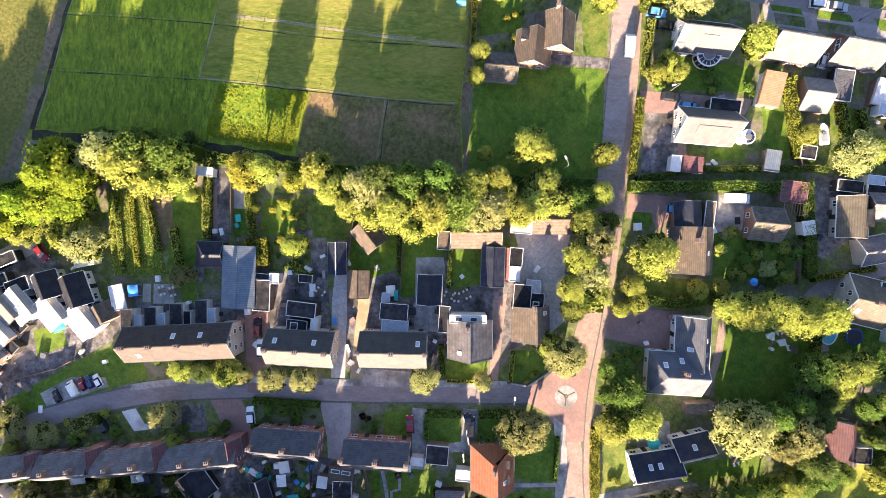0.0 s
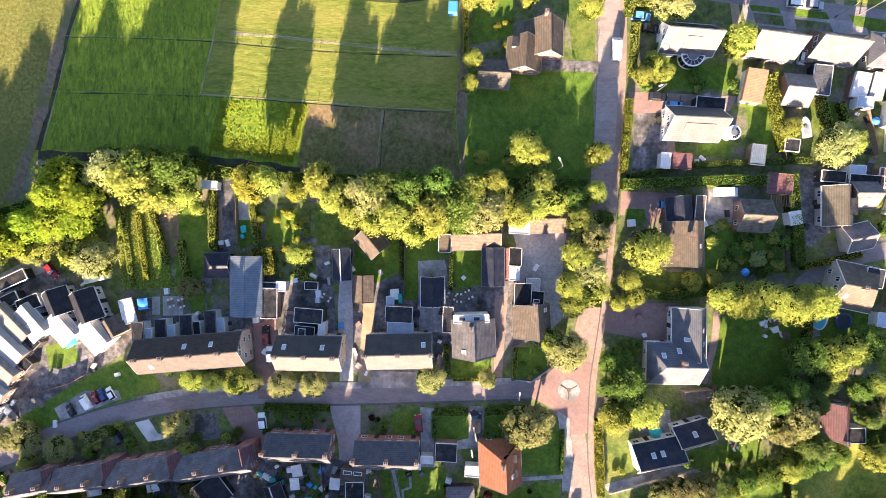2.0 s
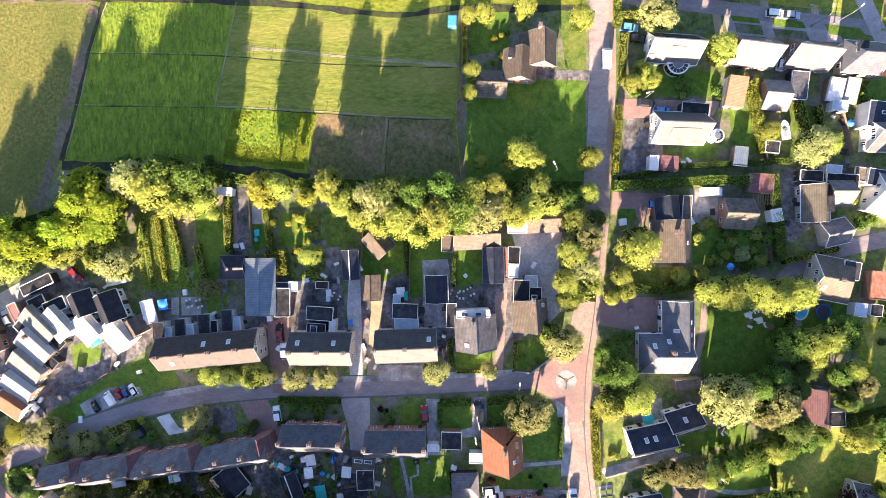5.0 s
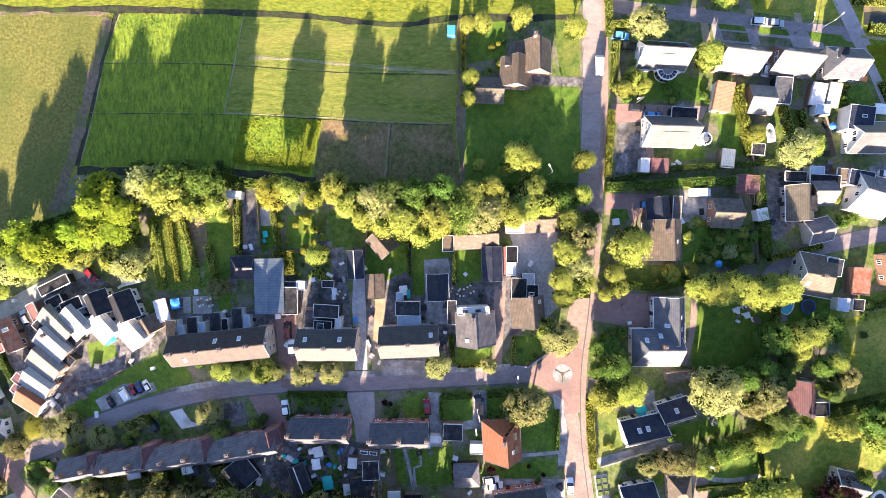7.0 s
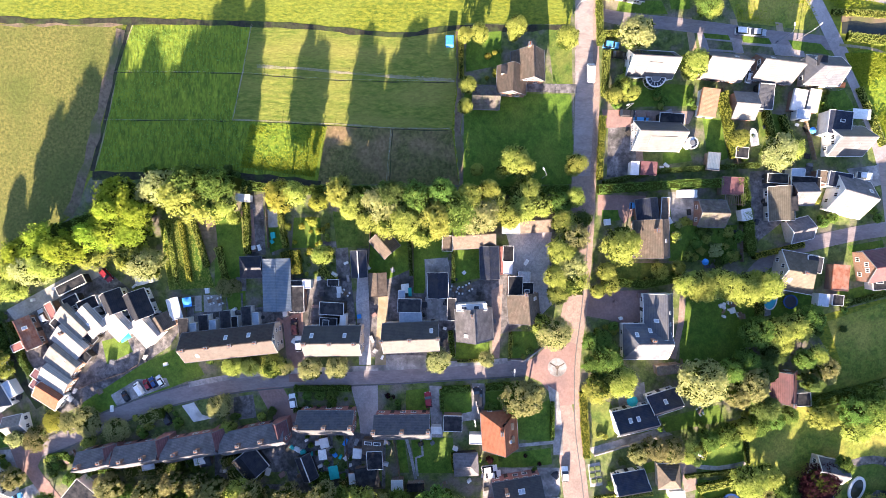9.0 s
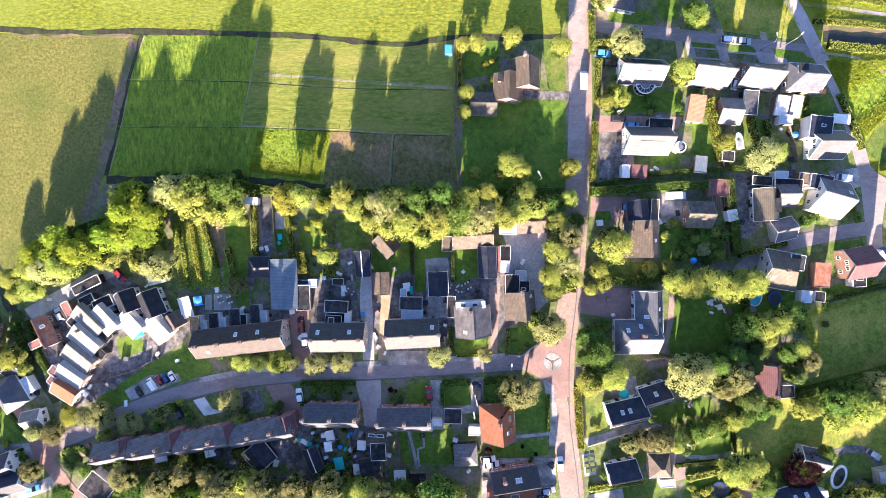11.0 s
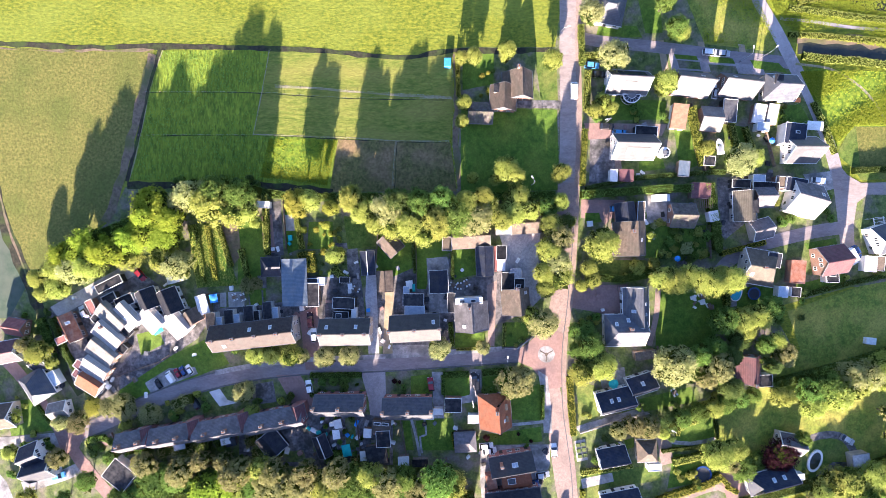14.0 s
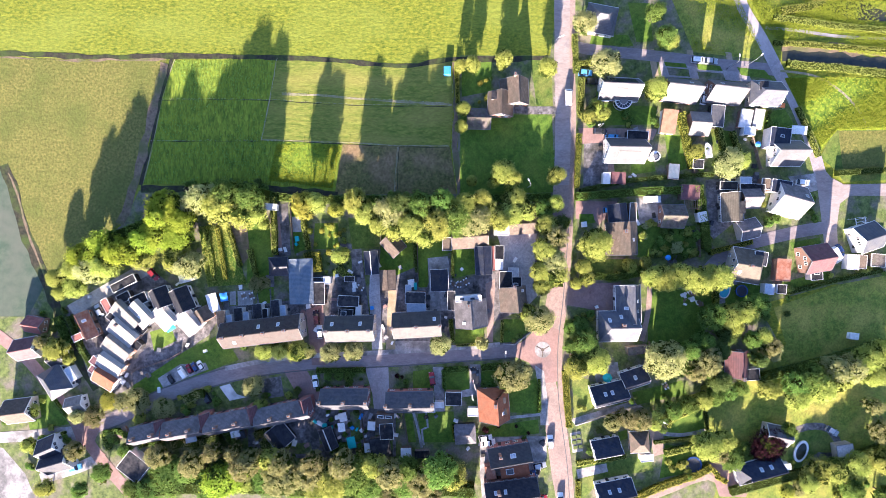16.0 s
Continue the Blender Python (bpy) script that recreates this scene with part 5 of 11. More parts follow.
patch('lawn', 'pasture', [(37.9, 109.0), (58.3, 108.4), (66.2, 92.3), (64.8, 90.3), (44.8, 92.5)], 'sunny rough grass')
patch('lawn', 'lawn', [(24.7, 107.6), (31.3, 107.4), (32.5, 95.8), (27.5, 95.6)], 'green lawn beside the house')
# Three strips paint the sunlight between the houses as a sandy ground colour.
patch('driveway', 'sand', [(31.0, 93.6), (32.9, 93.5), (34.7, 84.2), (32.7, 84.3)], 'sand-coloured strip standing for sunlight between houses')
patch('driveway', 'sand', [(42.8, 93.2), (44.6, 93.2), (46.5, 83.9), (44.6, 84.0)], 'sand-coloured strip standing for sunlight between houses')
patch('driveway', 'sand', [(54.5, 92.9), (56.3, 92.8), (58.2, 83.6), (56.3, 83.7)], 'sand-coloured strip standing for sunlight between houses')
patch('driveway', 'lane', [(34.3, 90.0), (61.0, 87.6), (62.8, 83.5), (35.4, 85.0)], 'grey paved parking strip')
patch('lawn', 'lawn', [(36.0, 89.5), (42.5, 89.0), (43.1, 87.7), (36.5, 88.2)], 'grass strip')
patch('lawn', 'garden', [(36.9, 87.8), (43.5, 87.2), (43.9, 85.0), (37.6, 85.5)], 'planted strip')
patch('lawn', 'lawn', [(45.8, 88.9), (53.0, 88.3), (53.9, 86.7), (46.4, 87.2)], 'grass strip')
patch('lawn', 'garden', [(46.1, 86.6), (54.0, 86.0), (54.9, 83.7), (46.8, 84.3)], 'planted strip')
patch('lawn', 'lawn', [(58.1, 87.9), (66.5, 87.0), (69.1, 84.1), (59.5, 85.5)], 'grass strip')
patch('lawn', 'lawn', [(17.1, 76.7), (34.1, 75.8), (33.5, 70.4), (18.2, 70.0)], 'shaded green lawn')
patch('driveway', 'clinker', [(14.8, 69.2), (34.4, 69.0), (32.9, 65.6), (19.2, 65.7), (18.7, 51.6), (15.8, 51.6)], 'clinker driveway')
patch('yard', 'yard', [(14.4, 64.8), (17.8, 64.8), (19.5, 53.4), (15.2, 52.5)], 'rough heap of grey rubble and gravel')
patch('yard', 'yard', [(11.8, 64.6), (18.2, 64.4), (20.1, 51.8), (11.8, 51.3)], 'rough yard of grey rubble and gravel')
patch('driveway', 'clinker_red', [(10.0, 69.2), (19.2, 69.1), (19.7, 64.9), (11.2, 64.3)], 'reddish clinker forecourt')
patch('driveway', 'clinker', [(18.2, 64.8), (20.2, 64.9), (21.8, 52.1), (20.1, 51.8)], 'pinkish clinker strip beside a villa')
patch('lawn', 'lawn', [(26.3, 57.8), (33.1, 59.5), (34.0, 56.0), (26.4, 54.8)], 'small lawn')
patch('lawn', 'lawn', [(36.5, 67.3), (41.2, 67.2), (43.6, 56.9), (38.3, 55.1)], 'narrow lawn')
ribbon('path', 'clinker', [(40.5, 74.9), (42.1, 65.5), (44.1, 56.9)], 0.9, 'garden path')
patch('lawn', 'lawn', [(53.9, 68.7), (57.4, 68.3), (60.9, 58.4), (56.4, 57.6)], 'narrow lawn')
patch('lawn', 'lawn_old', [(50.1, 69.1), (53.4, 69.1), (55.0, 63.3), (51.6, 62.3)], 'sunny lawn')
patch('lawn', 'lawn', [(65.0, 74.3), (73.0, 75.0), (76.6, 69.1), (67.0, 69.3)], 'green back lawn')
patch('driveway', 'clinker_red', [(9.5, 46.6), (22.3, 46.6), (22.4, 41.8), (18.1, 40.9), (16.7, 39.1), (15.4, 40.9), (9.6, 41.2)], 'red clinker drive')
patch('yard', 'paving', [(28.0, 47.7), (36.0, 47.8), (36.2, 40.1), (29.4, 39.5)], 'pale concrete yard')
patch('lawn', 'lawn', [(28.9, 39.2), (46.4, 39.3), (46.6, 30.4), (28.7, 29.3)], 'garden lawn with shrubs')
patch('lawn', 'lawn_old', [(13.0, 28.6), (28.7, 28.8), (32.2, 24.9), (13.1, 23.7)], 'shaded lawn strip')
patch('lawn', 'lawn', [(10.7, 42.6), (14.9, 42.7), (15.5, 40.0), (10.7, 39.4)], 'small lawn')
patch('driveway', 'clinker_red', [(7.8, 20.9), (23.6, 21.5), (25.5, 13.1), (18.5, 12.4), (6.1, 14.5)], 'red clinker forecourt')
patch('lawn', 'lawn', [(32.3, 19.5), (52.6, 19.9), (53.0, 11.0), (44.5, 0.1), (32.2, 2.5)], 'large green back lawn')
ribbon('path', 'clinker', [(32.6, 21.3), (32.4, 13.2), (30.4, 3.3)], 1.6, 'clinker garden path')
patch('yard', 'yard', [(49.2, 53.4), (65.5, 55.0), (65.7, 48.9), (57.1, 39.4), (50.7, 34.0)], 'grey paved yard')
patch('driveway', 'paving', [(74.3, 54.5), (82.4, 55.6), (83.6, 50.5), (77.9, 48.9)], 'grey paved drive')
patch('lawn', 'lawn', [(75.2, 34.2), (84.2, 36.0), (85.5, 31.7), (77.0, 30.8)], 'round-edged front lawn')
patch('lawn', 'lawn', [(73.1, 22.0), (87.0, 25.7), (87.9, 22.3), (73.9, 18.6)], 'narrow back lawn')
patch('terrace', 'paving', [(51.7, 23.4), (59.2, 22.6), (59.3, 16.5), (51.8, 14.5)], 'grey pool terrace')
patch('lawn', 'lawn', [(55.6, 20.8), (66.5, 21.9), (67.4, 16.6), (56.0, 13.7)], 'back lawn')
patch('lawn', 'lawn_old', [(83.8, 60.6), (88.8, 56.4), (91.1, 53.0), (119.0, 54.3), (117.9, 73.0), (88.2, 68.9)], 'green with a hedge beside the lane')
patch('meadow_plot', 'meadow_dry', [(89.2, 68.4), (107.0, 68.8), (109.6, 56.3), (90.9, 55.9)], 'square of sunny mown grass')
patch('meadow_plot', 'pasture', [(42.6, 110.0), (57.2, 109.6), (65.6, 93.0), (64.7, 91.4), (44.8, 93.6)], 'rough sunny grass plot beside the lane')
patch('reed_bed', 'field_crop', [(72.6, 84.5), (78.6, 85.7), (88.9, 84.9), (106.3, 84.2), (107.0, 69.0), (88.6, 68.7), (84.0, 62.8), (79.7, 70.7)], 'rough green reed bed beside the lane')
ribbon('canal', 'pond', [(71.8, 91.7), (79.9, 91.6), (92.4, 89.7), (108.2, 88.8)], 4.0, 'dark narrow canal', wobble=0.6)
patch('canal_pool', 'pond', [(82.3, 106.8), (93.9, 108.8), (105.3, 103.2), (105.2, 101.6), (92.5, 102.5)], 'dark pond')
ribbon('footpath', 'lane', [(66.6, 100.0), (78.0, 98.8), (88.5, 97.3), (108.4, 96.3)], 0.9, 'pale footpath over the meadow')
ribbon('footpath', 'reed', [(71.3, 86.8), (78.6, 86.0), (82.8, 84.8), (86.4, 82.9), (90.5, 79.9), (94.0, 76.3), (96.5, 72.6), (98.3, 68.8)], 0.7, 'mown curved footpath')
ribbon('bank', 'soil', [(71.6, 94.3), (83.2, 93.8), (96.3, 92.5), (108.2, 91.0)], 2.6, 'brown reedy bank', wobble=0.8)
patch('terrace', 'paving', [(15.2, -4.2), (23.1, -3.2), (24.0, -9.4), (17.0, -11.3)], 'pale terrace behind the house')
patch('lawn', 'lawn_old', [(9.0, -8.0), (14.3, -8.8), (17.1, -17.6), (9.8, -21.3)], 'sunny corner lawn')
patch('driveway', 'paving', [(8.7, -21.4), (27.6, -15.5), (31.0, -17.1), (10.1, -23.1)], 'pale concrete driveway')
patch('lawn', 'lawn', [(27.5, -12.8), (42.9, -8.8), (44.6, -13.1), (29.3, -16.6)], 'shaded lawn')
patch('lawn', 'lawn', [(37.9, -22.1), (49.6, -17.3), (51.0, -24.2), (39.7, -26.8)], 'green lawn')
ribbon('wall_path', 'paving', [(35.4, -25.2), (43.1, -25.9), (50.6, -24.2)], 1.2, 'grey slab path')
patch('lawn', 'lawn', [(23.4, -25.3), (32.8, -22.3), (34.6, -24.9), (24.3, -27.9)], 'lawn strip')
patch('lawn', 'lawn', [(38.1, -29.1), (49.8, -29.4), (50.8, -36.3), (36.5, -39.6)], 'green lawn')
patch('yard', 'clinker', [(32.9, -24.1), (37.1, -22.2), (38.1, -31.7), (34.7, -32.7)], 'clinker yard')
patch('lawn', 'lawn_old', [(11.2, -34.5), (33.0, -32.8), (34.8, -37.1), (19.2, -39.5), (11.3, -48.7)], 'bright lawn strip')
patch('driveway', 'paving', [(10.7, -37.2), (20.0, -35.1), (20.6, -37.7), (11.3, -40.1)], 'grey driveway')
ribbon('footpath', 'clinker', [(26.3, -49.0), (38.3, -43.9), (51.7, -38.9), (58.4, -43.0)], 1.8, 'clinker drive')
patch('yard', 'clinker_red', [(51.6, -34.5), (59.7, -32.4), (64.9, -40.9), (63.3, -45.0), (55.1, -44.9)], 'reddish forecourt')
patch('lawn', 'lawn_old', [(75.8, -23.8), (89.1, -23.3), (93.0, -29.5), (79.5, -36.8), (76.1, -35.1)], 'lawn round a stone-edged pond')
ribbon('driveway', 'yard', [(76.6, -25.5), (79.0, -23.5), (84.0, -22.4), (88.4, -23.5), (91.1, -27.3), (92.3, -30.9)], 2.2, 'dark curved garden drive')
patch('yard', 'yard', [(80.2, -34.7), (85.1, -30.6), (90.3, -30.6), (91.4, -33.5), (82.9, -37.1)], 'dark gravel yard')
patch('yard', 'yard', [(-151.4, 11.7), (-124.5, 25.2), (-117.7, 19.8), (-102.0, 9.0), (-105.5, 3.5), (-134.4, -15.8), (-143.1, -12.2)], 'grey paved courts between terraced houses')
patch('driveway', 'slab_pale', [(-150.8, 12.5), (-127.1, 26.0), (-123.7, 23.0), (-148.3, 9.4)], 'pale paved access lane')
patch('lawn', 'lawn', [(-124.2, 4.5), (-117.7, 6.3), (-115.6, 1.8), (-122.8, -1.8)], 'small back lawn')
patch('lawn', 'lawn', [(-165.2, -16.7), (-156.4, -15.7), (-149.8, -25.3), (-163.1, -27.4)], 'corner lawn')
patch('terrace', 'felt_pale', [(-102.0, -12.7), (-98.7, -11.7), (-96.4, -15.0), (-93.4, -15.9), (-98.7, -17.1)], 'white slab terrace')
patch('yard', 'yard', [(-87.7, -10.0), (-82.4, -9.1), (-81.4, -15.4), (-87.6, -16.3)], 'grey paved drive')

# ---- fences ----
fence([(-123.3, 64.7), (-105.0, 65.0), (-88.5, 65.0), (-75.3, 64.6), (-61.0, 64.1), (-45.5, 63.4), (-30.0, 63.3)])
fence([(-121.2, 77.7), (-103.0, 77.8), (-84.0, 77.6), (-61.0, 76.2), (-29.1, 76.0)])
fence([(-83.5, 90.4), (-85.7, 78.1), (-88.5, 65.0)], label='thin wire fence on wooden posts')
fence([(-45.5, 63.4), (-46.2, 56.6), (-46.5, 48.0)])
fence([(-29.4, 89.3), (-28.7, 76.1), (-29.1, 63.5), (-27.3, 48.7)])
fence([(-82.2, 80.0), (-57.4, 78.3), (-29.1, 76.7)], height=0.5, gap=8.0, label='white tape fence on thin posts')
fence([(2.6, 89.4), (2.5, 75.8)], height=0.8, label='low timber fence beside the lawn')
fence([(2.3, 72.7), (2.8, 49.8)], height=0.8, label='low timber fence beside the lawn')
fence([(-79.3, 45.5), (-78.3, 31.0)], kind='board', height=1.6, label='grey timber garden fence')
fence([(-39.6, 37.7), (-39.1, 21.3)], kind='board', height=1.7, label='grey timber garden fence')
fence([(-50.8, 36.3), (-51.5, 25.7)], kind='board', height=1.5, label='grey timber garden fence')
fence([(-130.3, -8.8), (-126.9, -7.1), (-117.6, -3.9), (-114.2, -1.8)], kind='board', height=1.2, label='low timber fence by the verge')
fence([(40.8, 74.9), (43.3, 64.6), (45.3, 55.1)], kind='board', height=1.6, label='grey timber garden fence')
fence([(32.5, 3.4), (32.9, -3.8)], kind='board', height=1.5, label='dark timber garden fence')
fence([(46.9, 39.3), (47.4, 29.6)], kind='board', height=1.6, label='grey timber garden fence')
fence([(-57.0, -18.9), (-55.0, -34.0)], kind='board', height=1.7, label='dark timber garden fence')
fence([(-43.8, -19.7), (-41.9, -30.4)], kind='board', height=1.6, label='dark timber garden fence')
fence([(62.2, 68.6), (65.4, 56.7)], kind='board', height=1.6, label='brown timber garden fence')
wall_line([(-12.6, 2.1), (-9.0, 1.9), (-3.6, 6.2)], label='low curved brick wall at the junction', height=0.7)
wall_line([(-21.0, -12.5), (-22.1, -7.7), (-22.9, -6.1)], material='wall_white', label='white garden wall beside a drive', height=1.2)
wall_line([(10.1, -23.1), (18.9, -20.2), (29.3, -16.6)], material='wall_cream', label='pale garden wall', height=0.9)

# ---- terraces and houses along the side street ----
house('terrace_house', -86.5, 6.0, 7.5, 24.3, 7.2, 5.5, 8.6, 'roof_rust_dark', 'wall_cream', 'long terrace of four beige brick houses with dark tiled roof', verge='lead', chimneys=((-10.5, 0.0), (-4.4, 0.0), (1.8, 0.0), (8.2, 0.0)), lights=((-8, -1, 0.6), (0, 1, 0.5), (6, 1, 0.5)))
flat('extension', -99.9, 9.3, 5.0, 2.8, 5.1, 3.2, 'felt', 'wall_white', 'flat-roofed kitchen extension with white side wall', edge='lead')
flat('lean_to', -97.8, 8.8, 5.0, 1.8, 3.3, 2.5, 'greenhouse_glass', 'wall_white', 'low glazed lean-to beside an extension')
flat('extension', -94.6, 10.3, 5.0, 2.6, 4.9, 3.2, 'felt', 'wall_white', 'flat-roofed kitchen extension with white side wall', edge='lead')
flat('lean_to', -92.5, 9.8, 5.0, 1.8, 3.3, 2.5, 'greenhouse_glass', 'wall_white', 'low glazed lean-to beside an extension')
flat('extension', -88.7, 11.5, 5.0, 2.8, 5.1, 3.2, 'felt', 'wall_white', 'flat-roofed kitchen extension with white side wall', edge='lead')
flat('lean_to', -86.6, 10.9, 5.0, 1.8, 3.3, 2.5, 'felt', 'wall_white', 'low glazed lean-to beside an extension')
flat('extension', -83.1, 12.6, 5.0, 2.6, 5.4, 3.2, 'felt', 'wall_white', 'flat-roofed kitchen extension with white side wall', edge='lead')
flat('lean_to', -81.0, 12.0, 5.0, 1.8, 3.3, 2.5, 'greenhouse_glass', 'wall_white', 'low glazed lean-to beside an extension')
patch('terrace', 'slab_pale', [(-96.2, 17.7), (-91.3, 18.0), (-91.2, 13.4), (-96.0, 13.1)], 'small paved garden terrace')
patch('terrace', 'slab_pale', [(-98.7, 17.5), (-96.8, 17.6), (-96.7, 13.3), (-98.6, 13.2)], 'small paved garden terrace')
patch('terrace', 'yard', [(-100.8, 17.5), (-98.9, 17.6), (-98.7, 11.2), (-100.6, 11.1)], 'small paved garden terrace')
patch('terrace', 'yard', [(-90.0, 18.2), (-85.5, 18.5), (-85.4, 13.4), (-89.9, 13.1)], 'small paved garden terrace')
patch('terrace', 'yard', [(-87.3, 22.8), (-84.6, 23.0), (-84.5, 19.1), (-87.1, 19.0)], 'small paved garden terrace')
garden_set(-94.0, 16.3, 20.0)
patch('lawn', 'lawn', [(-90.2, 19.2), (-86.2, 19.7), (-85.7, 14.0), (-89.2, 13.6)], 'small strip of lawn')
tree(-89.5, 19.9, 2.8, 3.5, 'leaf_olive', 'in a back garden')
flat('shed', -102.8, 14.2, 16.0, 3.2, 5.8, 2.6, 'felt_pale', 'timber', 'white-roofed garden pavilion in a back yard')
house('semi_detached_house', -59.5, 7.1, 1.7, 14.5, 7.2, 5.3, 8.5, 'roof_worn', 'wall_cream', 'semi-detached beige brick houses with dark slate roof', verge='lead', chimneys=((-6.5, 0.0), (0.0, 0.0), (6.2, 0.0)), lights=((-5, 1, 0.5), (3.5, 1, 0.5)))
flat('extension', -60.2, 15.4, -2.0, 6.4, 3.3, 4.4, 'felt', 'wall_dark', 'dark two-storey flat-roofed rear extension')
flat('extension', -61.3, 11.4, -2.0, 4.6, 2.8, 3.2, 'felt', 'wall_dark', 'low rear extension with a skylight', lights=((-0.6, 0, 1.7, 1.7),))
flat('porch', -57.4, 12.3, -2.0, 1.5, 3.3, 3.4, 'felt_pale', 'wall_white', 'white flat-roofed rear porch')
house('semi_detached_house', -39.2, 8.5, 3.9, 14.2, 7.2, 5.3, 8.5, 'roof_worn', 'wall_cream', 'semi-detached rendered houses with dark slate roof', verge='lead', chimneys=((-7.2, 0.0), (0.0, 0.0), (7.2, 0.0)), lights=((5.5, 1, 0.5),))
flat('extension', -39.8, 16.6, 0.0, 6.1, 3.6, 4.2, 'felt', 'wall_brick', 'dark flat-roofed rear extension')
flat('conservatory', -39.5, 13.1, 0.0, 5.9, 3.1, 3.0, 'greenhouse_glass', 'wall_white', 'glass-roofed lean-to conservatory in a back yard', edge='trim')
house('house', -22.8, 11.9, -85.4, 8.2, 9.1, 3.4, 7.6, 'roof_grey', 'wall_brick', 'brick house with grey-brown tiled steep roof', lights=((2.5, -1, 0.5),), chimneys=((-3.0, -0.6),))
flat('extension', -23.6, 16.6, 4.0, 7.9, 1.8, 5.4, 'felt_pale', 'wall_white', 'white flat-roofed dormer extension', lights=((-2, 0, 1.6, 1.0), (1.2, 0, 1.6, 1.0)))
flat('extension', -28.8, 15.7, 0.0, 2.3, 5.9, 2.8, 'felt', 'wall_dark', 'narrow dark side extension')
house('house', -10.0, 16.4, -84.0, 7.2, 7.7, 3.2, 7.2, 'roof_tan', 'wall_brick', 'brick house with brown tiled roof', skew=0.89, chimneys=((-4.0, 0.4),), lights=((-2.5, 1, 0.7),))
flat('extension', -12.2, 22.1, 0.0, 3.8, 5.4, 3.4, 'felt', 'wall_brick', 'dark flat-roofed extension in a back yard')
flat('extension', -9.3, 21.5, 0.0, 3.8, 3.3, 3.0, 'felt', 'wall_dark', 'dark flat-roofed extension with skylight', lights=((0.2, -0.6, 1.4, 0.9),))
flat('shed', -9.9, 24.4, 0.0, 3.1, 3.1, 2.7, 'gravel', 'wall_dark', 'gravel-topped flat shed in a back yard')
house('outbuilding', -19.1, 28.1, -87.0, 8.3, 4.4, 3.0, 4.0, 'roof_black', 'wall_dark', 'long dark-roofed outbuilding beside the gardens', windows=False)
house('barn', -23.3, 35.3, 4.2, 10.8, 6.4, 2.9, 4.8, 'roof_tan', 'timber', 'barn with a pale corrugated roof', windows=False)
flat('shed', -30.2, 33.0, 0.0, 2.8, 4.1, 2.6, 'roof_tan', 'timber', 'brown lean-to beside the barn')
flat('garage', -13.6, 37.7, 0.0, 4.6, 3.8, 3.0, 'felt_pale', 'wall_white', 'white flat-roofed garage in a back yard')
house('garage_block', -6.5, 39.4, 4.4, 9.5, 5.6, 2.7, 3.9, 'roof_tan', 'wall_brick', 'row of garages with brown tiled roof', windows=False)
flat('shed', -14.2, 30.6, 0.0, 2.8, 4.1, 2.9, 'felt', 'trim', 'dark flat-roofed shed with white trim')
flat('shed', -14.2, 26.8, 0.0, 2.3, 3.1, 2.6, 'felt_pale', 'wall_white', 'small white flat-roofed shed')
flat('shed', -16.1, 28.7, 0.0, 1.3, 7.4, 2.4, 'roof_red', 'wall_brick', 'narrow red-tiled lean-to in a back yard', edge='roof_red')
house('garden_house', -32.5, 21.9, -87.1, 6.4, 4.8, 2.7, 4.0, 'roof_black', 'wall_dark', 'dark tiled garden house', verge='trim', windows=False)
house('workshop', -75.1, 21.2, -87.9, 13.5, 6.7, 3.1, 3.9, 'roof_blue', 'timber', 'long workshop with a steel-blue sheet roof', verge='roof_blue', windows=False)
house('garden_house', -82.2, 25.7, 3.1, 5.6, 5.1, 2.6, 3.9, 'roof_black', 'wall_dark', 'dark hipped garden shed', hip_a=1.94, windows=False)
flat('garage', -69.8, 17.5, 2.0, 3.8, 6.9, 2.9, 'felt', 'wall_brick', 'long flat-roofed garage with felt roof')
flat('shed', -69.7, 21.7, 0.0, 6.1, 1.3, 2.3, 'felt', 'wall_dark', 'low dark store in a back yard')
flat('shed', -67.3, 21.5, 0.0, 2.2, 2.3, 2.6, 'felt_pale', 'wall_white', 'small white shed roof')
house('garage', -53.5, 27.1, -85.5, 6.8, 3.5, 2.6, 3.7, 'roof_black', 'timber', 'dark garage with a white ridge', cap='trim', windows=False)
house('shed', -48.4, 21.8, -87.4, 5.8, 4.1, 2.6, 3.8, 'roof_tan', 'timber', 'brown tiled shed beside the gardens', windows=False, verge='roof_tan')
house('summerhouse', -46.8, 32.7, -48.2, 6.0, 5.0, 2.4, 4.0, 'roof_tan', 'wall_brick', 'small tan-roofed summerhouse beside the gardens', windows=False)
flat('greenhouse', -42.1, 19.2, 0.0, 1.8, 2.3, 2.3, 'greenhouse_glass', 'trim', 'small glass greenhouse in a back yard')
flat('shed', -60.4, 22.0, 0.0, 3.1, 1.8, 2.2, 'felt', 'timber', 'low dark shed in a back yard')

# ---- brick rows south of the side street ----
house('semi_detached_house', -61.2, -14.6, 1.2, 14.3, 5.7, 4.8, 7.7, 'roof_lead', 'wall_red', 'semi-detached red brick houses with dark slate roof', skew=-0.83, chimneys=((-7, 0.0), (0.3, 0.0), (7, 0.0)))
house('semi_detached_house', -41.2, -15.2, 2.1, 14.2, 5.7, 4.8, 7.7, 'roof_lead', 'wall_red', 'semi-detached red brick houses with dark slate roof and white fascia', skew=-0.83, chimneys=((-7, 0.0), (0.3, 0.0), (7, 0.0)))
flat('porch', -38.6, -18.3, 0.0, 10.2, 1.4, 2.8, 'felt_pale', 'wall_white', 'white rear porch strip')
house('terrace_house', -122.5, -26.2, 12.4, 9.6, 5.0, 4.4, 7.0, 'roof_grey', 'wall_red', 'red brick terrace with grey slate roof', skew=-1.09, chimneys=((-3, 0.0), (3, 0.0)), windows=True)
